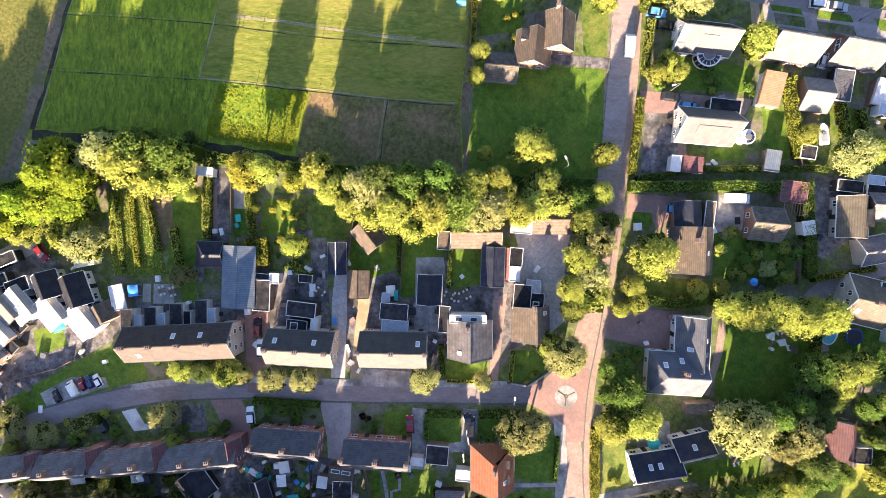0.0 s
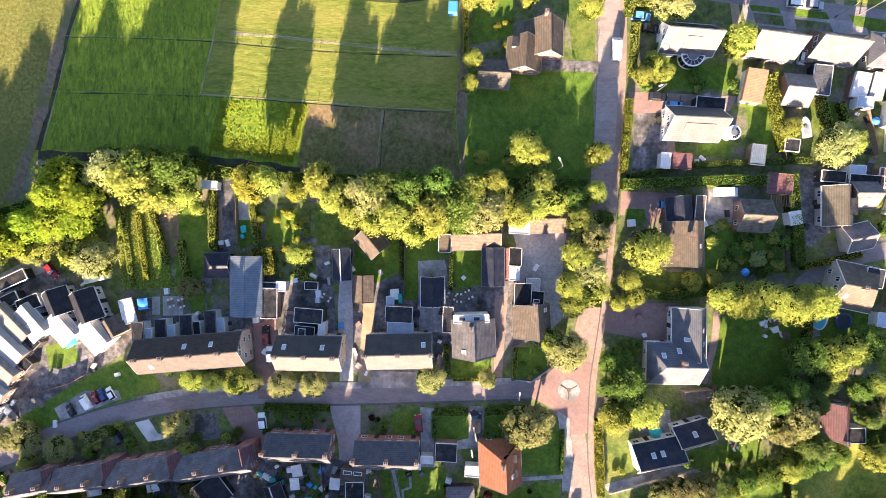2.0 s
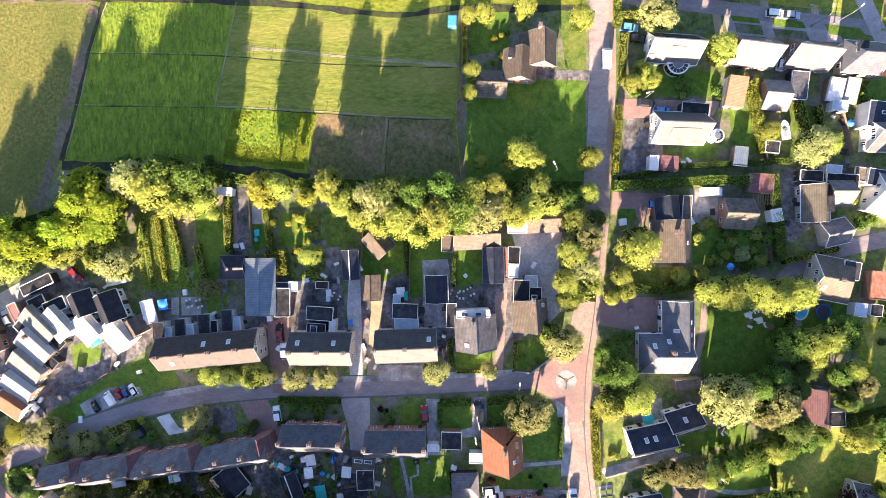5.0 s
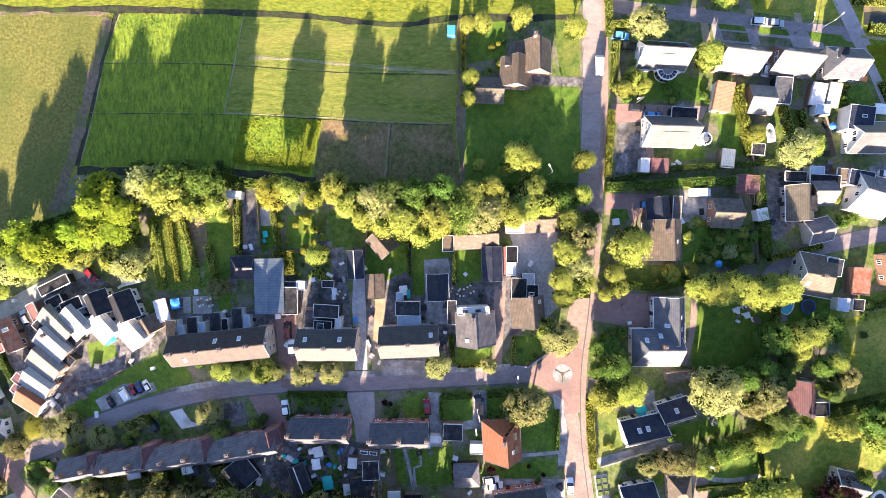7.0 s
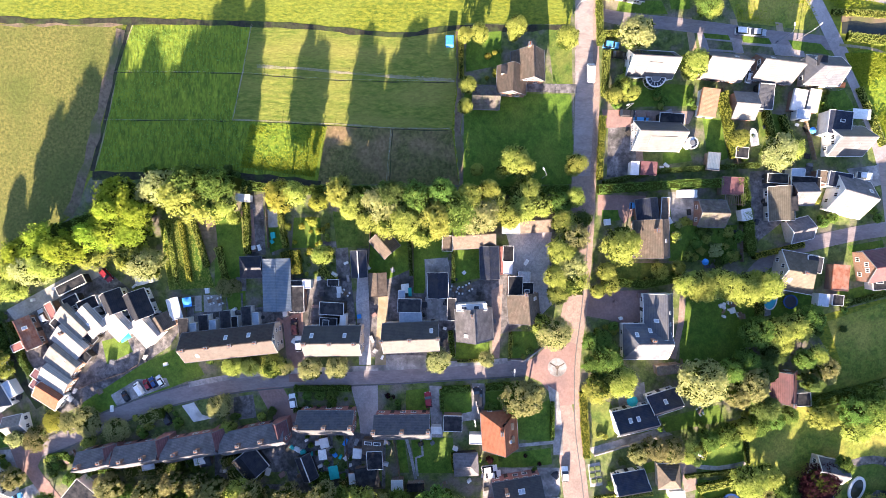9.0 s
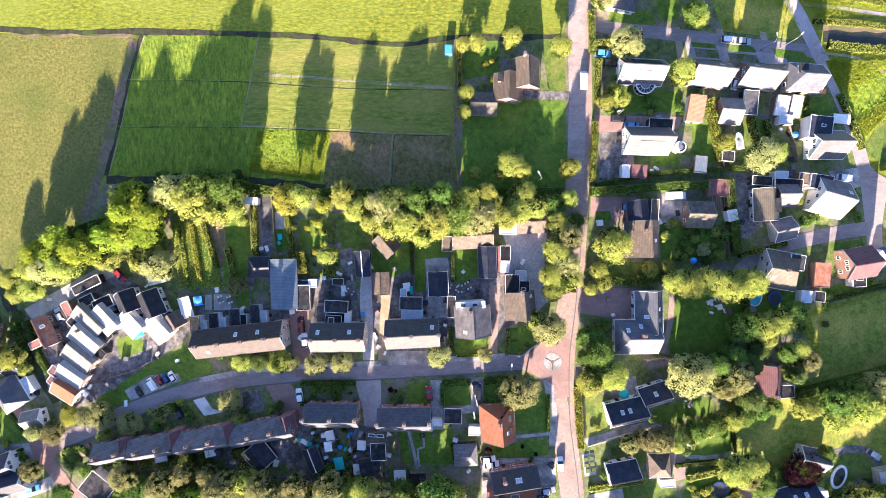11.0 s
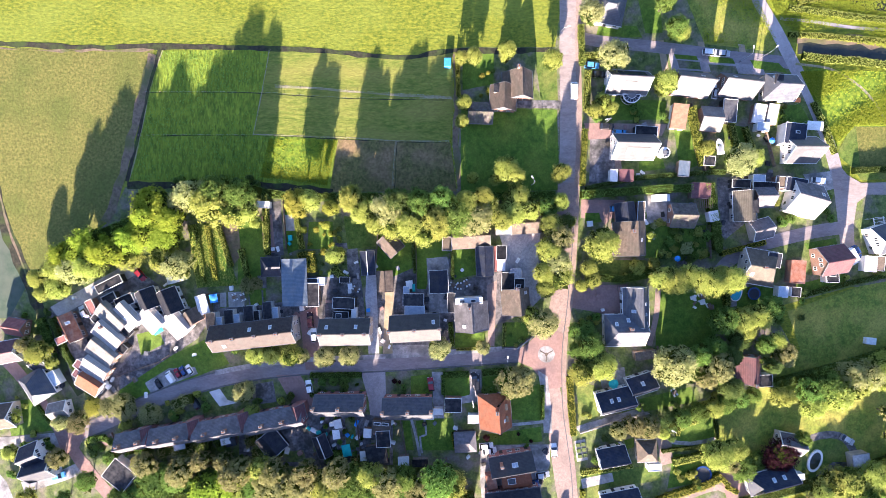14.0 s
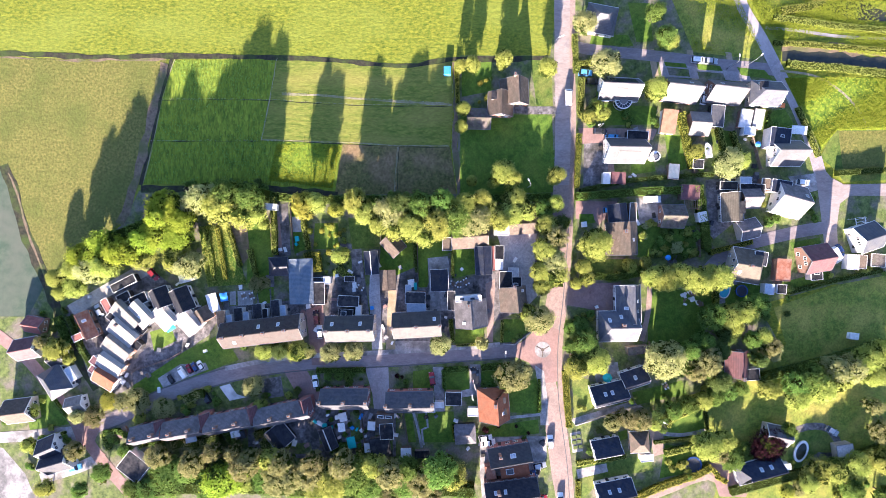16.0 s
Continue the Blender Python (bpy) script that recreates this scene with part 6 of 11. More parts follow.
house('terrace_house', -111.1, -24.5, 10.7, 12.0, 5.2, 4.5, 7.1, 'roof_grey', 'wall_red', 'red brick terrace with grey slate roof', skew=-1.12, chimneys=((-3, 0.0), (3, 0.0)), windows=True)
house('terrace_house', -96.8, -22.2, 11.3, 14.3, 5.3, 4.5, 7.2, 'roof_grey', 'wall_red', 'red brick terrace with grey slate roof', skew=-1.15, chimneys=((-3, 0.0), (3, 0.0)), windows=True)
house('terrace_house', -80.2, -19.4, 11.8, 16.6, 5.4, 4.5, 7.2, 'roof_grey', 'wall_red', 'red brick terrace with grey slate roof', skew=-1.16, chimneys=((-3, 0.0), (3, 0.0)), windows=True)
house('house_gable', -118.8, -24.2, -80.0, 3.8, 2.7, 4.3, 6.3, 'roof_maroon', 'wall_red', 'red brick cross gable of a terrace', windows=False)
house('house_gable', -104.7, -22.0, -81.1, 4.3, 3.0, 4.5, 6.6, 'roof_maroon', 'wall_red', 'red brick cross gable of a terrace', windows=False)
house('house_gable', -89.6, -19.5, -79.4, 4.5, 3.1, 4.6, 6.8, 'roof_maroon', 'wall_red', 'red brick cross gable of a terrace', windows=False)
house('house_gable', -73.3, -16.5, -76.6, 3.5, 3.4, 4.7, 7.0, 'roof_maroon', 'wall_red', 'red brick cross gable of a terrace', windows=False)
house('house', -15.6, -16.1, -85.2, 9.6, 8.9, 3.3, 7.7, 'roof_orange', 'wall_brick', 'house with bright orange tiled roof', skew=0.87, hip_a=2.13, chimneys=((-1.2, 0.3),), lights=((2.0, 1, 0.5),), dormers=((1.6, 1, 1.5, 1.1, 'wall_white'), (-1.8, 1, 1.5, 1.1, 'wall_white')))
flat('garage', -27.9, -14.6, 0.0, 4.9, 4.2, 3.0, 'felt', 'wall_brick', 'dark flat-roofed garage in a back yard')
house('outbuilding', -24.2, -25.6, 4.1, 6.0, 5.4, 2.6, 3.8, 'roof_grey', 'wall_dark', 'low grey-roofed outbuilding beside the gardens', hip_b=1.79, windows=False)
flat('shed', -21.5, -18.8, 0.0, 3.9, 2.5, 2.6, 'felt_pale', 'wall_white', 'white flat-roofed shed in a back yard')
house('house', -10.5, -31.3, 11.0, 12.5, 5.7, 4.7, 7.4, 'roof_worn', 'wall_red', 'red brick house with dark plum roof', skew=-1.55, chimneys=((-3, 1.5),), lights=((0.4, 1, 0.5), (1.2, 1, 0.5)))
flat('extension', -8.9, -36.4, 9.0, 8.8, 3.9, 3.4, 'roof_orange', 'wall_red', 'orange-roofed rear extension in a back yard', lights=((-1.5, 0, 2.4, 1.8),), edge='roof_orange')
flat('shed', -16.3, -37.3, 12.0, 3.0, 4.2, 3.0, 'rust_sheet', 'wall_red', 'small red-roofed shed in a back yard', edge='rust_sheet')
house('house', -9.9, -41.9, 8.6, 15.8, 5.5, 4.6, 7.3, 'roof_slate', 'wall_red', 'red brick house with slate roof and white gutters', skew=-1.5, chimneys=((-4, 1.0),), lights=((-5, 1, 0.5), (-2, 1, 0.5)))
house('shed', -66.8, -27.8, -68.0, 6.6, 3.6, 2.2, 3.4, 'roof_slate', 'wall_dark', 'dark gabled shed with a white ridge', verge='lead', cap='trim', windows=False)
house('shed', -82.0, -27.2, -50.0, 6.8, 6.6, 2.3, 4.0, 'roof_slate', 'wall_dark', 'dark gabled garden building with white verges', verge='trim', windows=False)
flat('shed', -48.5, -25.1, 4.0, 4.2, 4.9, 2.8, 'felt', 'wall_brick', 'dark flat-roofed outbuilding in a back yard')
flat('shed', -50.6, -29.9, 10.0, 6.0, 5.3, 2.6, 'felt', 'timber', 'dark felt-roofed shed in a back yard', edge='felt')
flat('shed', -42.4, -32.5, 3.0, 3.2, 4.2, 2.5, 'felt_pale', 'timber', 'pale sheet-roofed shed in a back yard')
flat('shed', -37.5, -32.4, 3.0, 4.6, 2.1, 2.2, 'felt', 'timber', 'low dark shed in a back yard', edge='felt')
tarp(-59.6, -29.1, 12.0, 2.6, 3.6, 1.9, 'canvas_teal', 'teal tarpaulin stretched over garden posts')
tarp(-62.7, -24.3, 8.0, 2.2, 2.8, 2.0, 'canvas_white', 'white canvas sheet over a garden seat')
tarp(-110.0, -28.5, 14.0, 3.6, 2.4, 2.2, 'greenhouse_glass', 'pale blue polycarbonate shelter')
tarp(-96.0, -26.7, 14.0, 3.0, 2.4, 2.2, 'canvas_white', 'pale sheet shelter over posts')

# ---- houses in the north-east ----
house('house', -10.2, 79.3, -87.1, 7.5, 8.1, 3.0, 6.9, 'roof_tan', 'wall_brick', 'brick house with brown tiled roof and pale gable', skew=0.87, chimneys=((-4.0, 0.0),))
house('house_wing', -14.3, 75.7, 87.9, 6.9, 7.2, 2.9, 6.3, 'roof_tan', 'wall_brick', 'brown-roofed wing of a brick house', dormers=((2, 1, 2.0, 1.4, 'wall_white'),))
house('shed', -20.8, 71.4, -1.1, 6.9, 5.6, 2.3, 3.5, 'roof_moss', 'timber', 'weathered brown-roofed shed beside the gardens', windows=False)
house('house', 15.8, 101.4, -10.9, 8.8, 7.9, 2.7, 6.1, 'roof_bluegrey', 'wall_white', 'white house with grey hipped roof', hip_a=3.18, hip_b=3.18)
house('house', 21.4, 80.4, -2.8, 11.5, 6.4, 2.7, 7.5, 'roof_glazed', 'wall_white', 'white villa with a glazed tile roof and solar panels', skew=0.22, panels=((0.2, -1, 0.55, 3.0, 3.0, 'solar_thermal'), (0.5, 1, 0.5, 8.0, 3.6, 'solar')))
def bay_window(x, y, r, turn):
    """A round glazed bay: a white drum with panes below and radial roof glazing above."""
    bay = thing("bay_window", x, y, 0, turn, "round white glazed bay on the garden side", "conservatory")
    part("drum", disc(bmesh.new(), 0, 0, 0, 2.6, r, r, 20), "wall_white", bay)
    part("bay_roof", disc(bmesh.new(), 0, 0, 2.62, 2.75, r + 0.25, r + 0.25, 20), "trim", bay)
    part("roof_heart", disc(bmesh.new(), 0, 0, 2.72, 3.0, r * 0.5, r * 0.5, 16), "lead", bay)
    for k in range(7):
        a = (k - 3) * 0.42
        o = part("pane", box(-0.19 * r, 0.19 * r, -0.04, 0.06, 0.7, 2.2), "glass", bay)
        o.matrix_basis = pose((r + 0.01) * math.sin(a), -(r + 0.01) * math.cos(a), 0, 0, 0, math.degrees(a))
        o = part("roof_pane", solid(bmesh.new(), [(-0.11 * r, -r * 0.56, 2.8), (-0.17 * r, -r * 0.96, 2.79), (0.17 * r, -r * 0.96, 2.79), (0.11 * r, -r * 0.56, 2.8)], 0.06), "glass", bay)
        o.matrix_basis = pose(0, 0, 0, 0, 0, math.degrees(a))


bay_window(22.93, 77.02, 2.4, 0)
bay_window(32.7, 60.2, 1.35, 70)
house('house', 39.9, 80.0, -6.1, 10.0, 6.4, 2.7, 7.5, 'roof_glazed', 'wall_brick', 'brick house with a glossy dark tile roof', skew=0.21, lights=((2, 1, 0.5),))
house('house', 53.0, 79.5, -6.5, 9.7, 6.2, 2.6, 7.4, 'roof_glazed', 'wall_brick', 'brick house with a glossy tile roof and white verges', skew=0.2, lights=((-2, 1, 0.5),))
house('house', 65.1, 79.0, -3.2, 8.6, 6.8, 3.2, 6.3, 'roof_bluegrey', 'wall_cream', 'house with grey tiled roof', hip_a=2.38, lights=((0.5, -1, 0.5),), dormers=((-2, 1, 2.2, 1.5, 'wall_white'),))
tarp(70.2, 75.7, -4.0, 2.6, 1.4, 2.3, 'canvas_orange', 'orange awning over a terrace')
flat('garage', 36.8, 70.7, -6.0, 4.4, 7.0, 3.2, 'roof_apricot', 'wall_white', 'garage with an orange tiled roof', tilt=0.8, edge='trim')
house('garage', 45.9, 70.0, -4.0, 5.6, 6.4, 2.5, 4.4, 'roof_pale', 'wall_brick', 'brick garage with a light tiled roof', windows=False)
flat('carport', 51.2, 72.4, -4.0, 4.0, 6.6, 2.7, 'roof_lead', 'wall_dark', 'grey flat-roofed carport in a back yard')
flat('garage', 59.9, 71.7, -8.0, 3.4, 5.4, 2.7, 'felt_pale', 'wall_brick', 'pale-roofed brick garage building', tilt=0.5)
flat('garage', 63.7, 71.6, -8.0, 3.0, 5.8, 2.6, 'slab_pale', 'wall_brick', 'pale-roofed garage beside another', tilt=0.5)
flat('lean_to', 61.0, 68.0, -6.0, 3.5, 2.5, 2.4, 'greenhouse_glass', 'trim', 'small glazed lean-to in a back yard')
house('house', 71.7, 61.2, 0.4, 8.6, 7.1, 2.8, 7.3, 'roof_glazed', 'wall_white', 'white house with glossy black roof tiles', skew=0.17, lights=((1, -1, 0.5),))
flat('house_wing', 69.1, 65.6, -6.0, 6.0, 6.0, 4.2, 'roof_black', 'wall_white', 'black-roofed wing of a white house', lights=((0.5, 0.5, 1.2, 0.8),))
tarp(75.9, 68.3, -4.0, 4.6, 2.6, 2.3, 'canvas_white', 'white canopy over a drive')
house('house', 23.5, 61.8, -0.8, 11.7, 7.0, 2.8, 7.8, 'roof_glazed', 'wall_white', 'white villa with large pale solar collector', skew=0.24, panels=((0.4, -1, 0.5, 6.4, 2.8, 'solar_thermal'),))
flat('shed', 27.3, 66.3, -3.0, 6.3, 3.0, 2.8, 'felt', 'wall_dark', 'dark flat-roofed shed with white end')
flat('shed', 21.8, 53.5, -2.0, 4.2, 3.5, 2.6, 'roof_maroon', 'timber', 'maroon-roofed shed in a back yard', edge='roof_maroon')
flat('shed', 18.2, 53.5, -2.0, 2.1, 3.5, 2.6, 'felt_pale', 'wall_white', 'white-roofed shed in a back yard')
flat('shed', 38.5, 55.6, -4.0, 3.2, 4.6, 2.4, 'roof_blue', 'timber', 'grey-blue shed roof in a back yard', edge='lead')
flat('shed', 45.9, 58.0, -4.0, 3.2, 2.8, 2.2, 'felt', 'timber', 'dark garden shed in a back yard')

# ---- houses east of the main street ----
house('house', 22.9, 35.1, -87.0, 9.6, 8.6, 2.9, 6.7, 'roof_tan', 'wall_brick', 'brick bungalow with brown tiled roof', skew=1.18, chimneys=((-2.2, -0.2),), lights=((0.5, 1, 0.5),))
house('garage', 21.6, 42.5, -82.6, 5.9, 5.1, 2.8, 5.0, 'roof_black', 'wall_brick', 'dark-roofed garage wing beside the gardens', windows=False)
flat('lean_to', 26.2, 43.0, -2.0, 2.1, 6.0, 2.9, 'roof_tan', 'wall_brick', 'brown lean-to roof in a back yard', edge='trim')
house('outhouse', 38.2, 42.0, -1.1, 6.7, 6.5, 2.8, 5.1, 'roof_moss', 'wall_brick', 'brick outhouse with a mossy tiled roof')
flat('shed', 43.5, 49.3, -2.0, 5.6, 4.6, 2.6, 'roof_maroon', 'timber', 'dark brown shelter roof', edge='timber')
pergola(44.3, 46.0, -2.0, 5.6, 3.2, 2.4, 'timber', 'grey timber slatted pergola', 10)
flat('shed', 47.3, 41.9, 12.0, 2.6, 3.0, 2.6, 'felt_pale', 'trim', 'small white garden pavilion')
house('house', 56.0, 44.9, -86.9, 8.5, 6.1, 2.8, 5.8, 'roof_beige', 'wall_cream', 'house with brown mansard roof and white dormer', dormers=((0.3, 1, 3.4, 1.6, 'wall_white'),))
house('house_wing', 61.2, 47.7, 1.6, 5.3, 5.9, 2.8, 5.3, 'roof_grey', 'wall_brick', 'grey-roofed wing of a house', lights=((0, -1, 0.5), (1.8, -1, 0.5)))
flat('extension', 61.7, 50.3, -2.0, 7.4, 3.2, 3.2, 'felt', 'wall_brick', 'dark flat-roofed extension in a back yard')
flat('veranda', 59.9, 52.4, -2.0, 3.5, 3.2, 2.8, 'greenhouse_glass', 'trim', 'glazed veranda roof in a back yard')
flat('shed', 55.0, 51.4, -2.0, 5.3, 2.5, 2.6, 'felt', 'wall_dark', 'dark flat roof in a back yard')
house('garage', 61.0, 38.2, 15.3, 5.5, 5.4, 2.6, 4.6, 'roof_grey', 'wall_cream', 'grey-roofed garage beside the gardens', windows=False)
house('house', 72.9, 47.1, -15.3, 8.4, 9.3, 2.9, 7.2, 'roof_grey', 'wall_white', 'white house with large brown-grey tiled roof', lights=((-1, -1, 0.5), (3, 1, 0.4)))
flat('house_wing', 70.3, 51.1, -8.0, 6.0, 3.9, 3.4, 'roof_black', 'wall_white', 'dark-roofed wing in a back yard')
flat('shed', 66.4, 52.0, -6.0, 3.2, 3.2, 2.6, 'roof_tan', 'wall_brick', 'brown-roofed shed in a back yard')
house('house', 80.7, 29.5, 10.5, 7.3, 7.7, 3.9, 7.2, 'roof_maroon', 'wall_brick', 'brick house with maroon roof and striped white gable')
flat('porch', 81.6, 24.6, 4.0, 3.5, 3.2, 2.8, 'felt', 'wall_white', 'dark flat-roofed porch in a back yard', lights=((0, 0.5, 1.8, 0.8),))
house('house', 60.4, 27.2, -9.3, 9.3, 9.6, 2.9, 6.9, 'roof_beige', 'wall_cream', 'house with light brown roof', hip_b=2.71, chimneys=((-1, 0.0),), lights=((-3, -1, 0.5),))
flat('house_wing', 64.1, 29.4, -8.0, 3.9, 4.2, 4.0, 'roof_slate', 'wall_cream', 'dark-roofed rear wing in a back yard')
flat('barn', 71.7, 26.0, -3.0, 4.2, 6.7, 2.8, 'rust_sheet', 'wall_brick', 'rusty red sheet-roofed barn', edge='rust_sheet')
flat('conservatory', 67.7, 20.1, -4.0, 2.8, 3.2, 2.6, 'greenhouse_glass', 'trim', 'small conservatory in a back yard')
flat('shed', 71.5, 20.1, -4.0, 2.8, 2.8, 2.4, 'felt', 'trim', 'small dark shed in a back yard')
house('house', 95.7, 36.0, 19.9, 6.4, 7.6, 4.0, 7.2, 'roof_bluegrey', 'wall_white', 'white house with grey roof')
pergola(94.7, 38.1, -80.0, 8.0, 3.0, 3.0, 'trim', 'white timber pergola beside a house', 9)
flat('shed', 92.7, 28.5, -3.0, 3.5, 4.6, 2.4, 'felt_pale', 'wall_white', 'white flat-roofed shed in a back yard')
flat('shed', 95.4, 28.6, -3.0, 2.3, 4.2, 2.6, 'roof_tan', 'timber', 'tan-roofed shed in a back yard')
flat('shed', 100.0, 29.1, -3.0, 4.2, 3.9, 2.6, 'roof_moss', 'timber', 'brown garden shed in a back yard')
house('house', 21.8, 8.5, 1.9, 11.1, 8.7, 3.7, 7.4, 'roof_bluegrey', 'wall_white', 'white house with blue-grey slate roof', hip_a=2.46, lights=((-3, 1, 0.5), (0.6, 1, 0.7)), chimneys=((0.5, 1.0),))
house('house_wing', 24.9, 15.3, -87.5, 11.1, 6.9, 3.6, 7.1, 'roof_bluegrey', 'wall_white', 'slate-roofed wing of a white house', skew=0.82, lights=((2, 1, 0.5), (-1, 1, 0.5), (1, -1, 0.5)))
flat('shed', 28.4, 1.0, 8.0, 6.3, 2.5, 2.6, 'roof_moss', 'timber', 'brown timber shed under the trees', edge='timber')
house('house', 19.6, -12.3, 14.5, 10.2, 6.0, 3.4, 6.2, 'roof_black', 'wall_white', 'house with black roof and white walls', skew=-1.41, lights=((-1.5, 1, 0.5), (0.6, 1, 0.5)))
house('house_wing', 27.2, -7.5, 19.2, 7.6, 5.1, 3.2, 5.5, 'roof_black', 'wall_white', 'black-roofed wing of a white house', skew=-1.15, lights=((0, 1, 0.5),))
house('house', 58.1, -2.6, -88.2, 7.7, 6.4, 2.8, 6.0, 'roof_plum', 'wall_brick', 'house with plum-red tiled roof', chimneys=((3.8, 0.0),))
flat('annex', 62.7, -5.9, 4.0, 4.6, 3.5, 3.0, 'felt', 'wall_white', 'dark flat-roofed annex in a back yard')
house('house', 19.1, -29.2, 12.0, 8.2, 5.3, 2.9, 5.7, 'roof_black', 'wall_white', 'dark-roofed white-walled bungalow beside the gardens', skew=-1.24)
house('house', 29.2, -27.2, 3.7, 5.3, 6.1, 2.7, 4.9, 'roof_tan', 'wall_cream', 'tan pyramid-roofed house beside the gardens', hip_a=2.16, hip_b=2.16)
flat('conservatory', 31.6, -32.2, 6.0, 3.9, 2.1, 2.6, 'felt_pale', 'wall_white', 'white garden conservatory in a back yard')
house('house', 21.9, -42.2, 12.4, 11.0, 5.4, 2.9, 5.6, 'roof_black', 'wall_white', 'dark-roofed bungalow with skylights', skew=-1.27, lights=((-2, 1, 0.5), (1, 1, 0.5)))
house('house', 65.4, -35.1, 16.6, 13.3, 5.8, 2.9, 5.8, 'roof_black', 'wall_white', 'long house with navy-grey roof', skew=-1.15, hip_a=2.52, lights=((0, 1, 0.5), (3, 1, 0.5)))
house('barn', 70.8, -24.4, -10.7, 7.1, 5.4, 2.7, 4.9, 'roof_grey', 'wall_cream', 'grey-roofed barn beside the purple tree')
flat('outbuilding', 91.4, -29.6, 10.0, 4.9, 5.3, 2.8, 'gravel', 'wall_cream', 'grey stone ruin-like outbuilding', edge='paving')
flat('shed', 74.2, -34.3, 6.0, 2.5, 1.8, 2.2, 'felt_pale', 'wall_white', 'white garden tent in a back yard')

# ---- white-roofed terraces in the west ----
house('terrace_house', -142.6, 6.8, -64.0, 8.4, 3.9, 2.5, 3.7, 'rust_sheet', 'wall_brick', 'terrace house with brown-orange roof', skew=-1.2, lights=((-1.5, 1, 0.5),))
house('terrace_house', -130.9, 4.7, -40.0, 9.0, 5.0, 2.9, 3.8, 'roof_bright', 'wall_brick', 'terrace house with white sunlit roof', skew=1.7, chimneys=((-2.6, 1.2),))
house('terrace_house', -132.9, -0.4, -38.0, 8.7, 5.0, 2.9, 3.8, 'roof_pale', 'wall_brick', 'terrace house with pale roof and brick walls', skew=1.7, lights=((1.0, -1, 0.4),))
house('terrace_house', -134.9, -5.3, -33.0, 8.0, 4.3, 2.9, 3.8, 'roof_bright', 'wall_brick', 'terrace house with pale sloping roof', skew=1.3)
house('terrace_house', -136.8, -10.0, -31.0, 7.2, 4.2, 2.9, 3.8, 'roof_orange', 'wall_white', 'terrace house with orange roof', skew=1.3, verge='trim')
house('terrace_house', -130.0, 10.0, -43.0, 9.4, 4.6, 2.9, 3.8, 'roof_pale', 'wall_brick', 'terrace house with beige roof', skew=1.6)
house('terrace_house', -125.3, 10.6, -46.0, 7.6, 5.0, 2.9, 3.8, 'roof_bright', 'wall_white', 'terrace house with light grey roof', skew=1.8, lights=((0.5, -1, 0.5),))
house('terrace_house', -117.9, 9.7, -46.0, 6.8, 5.2, 2.9, 3.8, 'roof_bright', 'wall_white', 'terrace house with white sunlit roof', skew=1.9)
house('terrace_house', -110.4, 8.4, -46.0, 7.2, 5.4, 2.9, 3.8, 'roof_bright', 'wall_white', 'terrace house with white roof at the row end', skew=1.9)
flat('extension', -126.0, 6.6, -42.0, 5.0, 2.6, 2.6, 'felt', 'wall_dark', 'dark flat-roofed extension between terrace houses', edge='lead')
flat('extension', -128.0, 1.6, -39.0, 5.4, 2.4, 2.6, 'felt', 'wall_dark', 'dark flat-roofed extension between terrace houses', edge='lead')
house('house_wing', -119.0, 15.6, -66.0, 5.8, 5.6, 2.9, 4.9, 'roof_slate', 'wall_white', 'dark-roofed rear house beside the gardens')
house('house_wing', -112.3, 15.0, -66.0, 7.2, 5.8, 2.9, 4.9, 'roof_slate', 'wall_white', 'dark-roofed rear house with white verges')
house('garage', -105.8, 10.4, -58.0, 3.9, 5.0, 2.5, 4.2, 'roof_tan', 'wall_brick', 'beige-roofed garage beside the gardens', windows=False)
flat('garage', -131.0, 20.0, 27.0, 8.3, 2.6, 2.6, 'felt', 'wall_dark', 'dark flat-roofed garage row')
flat('shed', -130.9, 15.6, 27.0, 4.2, 2.8, 2.6, 'felt', 'wall_dark', 'dark flat-roofed store in a back yard')
flat('shed', -136.1, 12.9, 28.0, 2.2, 4.9, 2.8, 'roof_red', 'wall_brick', 'narrow brown-roofed shed in a back yard', edge='trim')
flat('shed', -126.0, 15.0, 24.0, 5.6, 3.2, 3.0, 'felt', 'wall_white', 'dark flat roof between houses')
flat('shed', -134.4, 9.4, -42.0, 3.2, 2.4, 3.0, 'felt', 'wall_white', 'dark flat roof between houses')
flat('lean_to', -139.2, -4.9, -36.0, 4.6, 2.6, 2.9, 'roof_maroon', 'wall_white', 'maroon lean-to roof in a back yard')
flat('lean_to', -139.9, -7.6, -34.0, 4.2, 2.4, 2.7, 'roof_maroon', 'wall_white', 'maroon lean-to roof in a back yard')
flat('porch', -145.6, 3.0, 26.0, 3.2, 2.1, 2.6, 'roof_red', 'wall_white', 'small red-roofed porch in a back yard')
flat('shed', -111.1, 21.9, 16.0, 4.6, 2.5, 2.6, 'felt_pale', 'wall_white', 'white-roofed shed beneath the trees')
tarp(-116.3, 6.2, 30.0, 3.0, 1.8, 2.3, 'canvas_teal', 'green awning over a terrace')
tarp(-99.6, 16.0, 10.0, 2.4, 2.6, 2.2, 'canvas_blue', 'bright blue canopy in a garden')
house('house', -161.2, -0.6, 11.0, 7.3, 6.1, 3.1, 5.9, 'roof_maroon', 'wall_white', 'white house with maroon roof')
house('house', -152.6, -11.0, -58.0, 8.6, 7.4, 2.8, 5.8, 'roof_bluegrey', 'wall_white', 'house with hipped blue-grey roof', hip_a=2.6, hip_b=2.2)
flat('conservatory', -147.9, -8.6, -58.0, 4.6, 2.2, 2.5, 'greenhouse_glass', 'trim', 'glazed conservatory along a house wall')
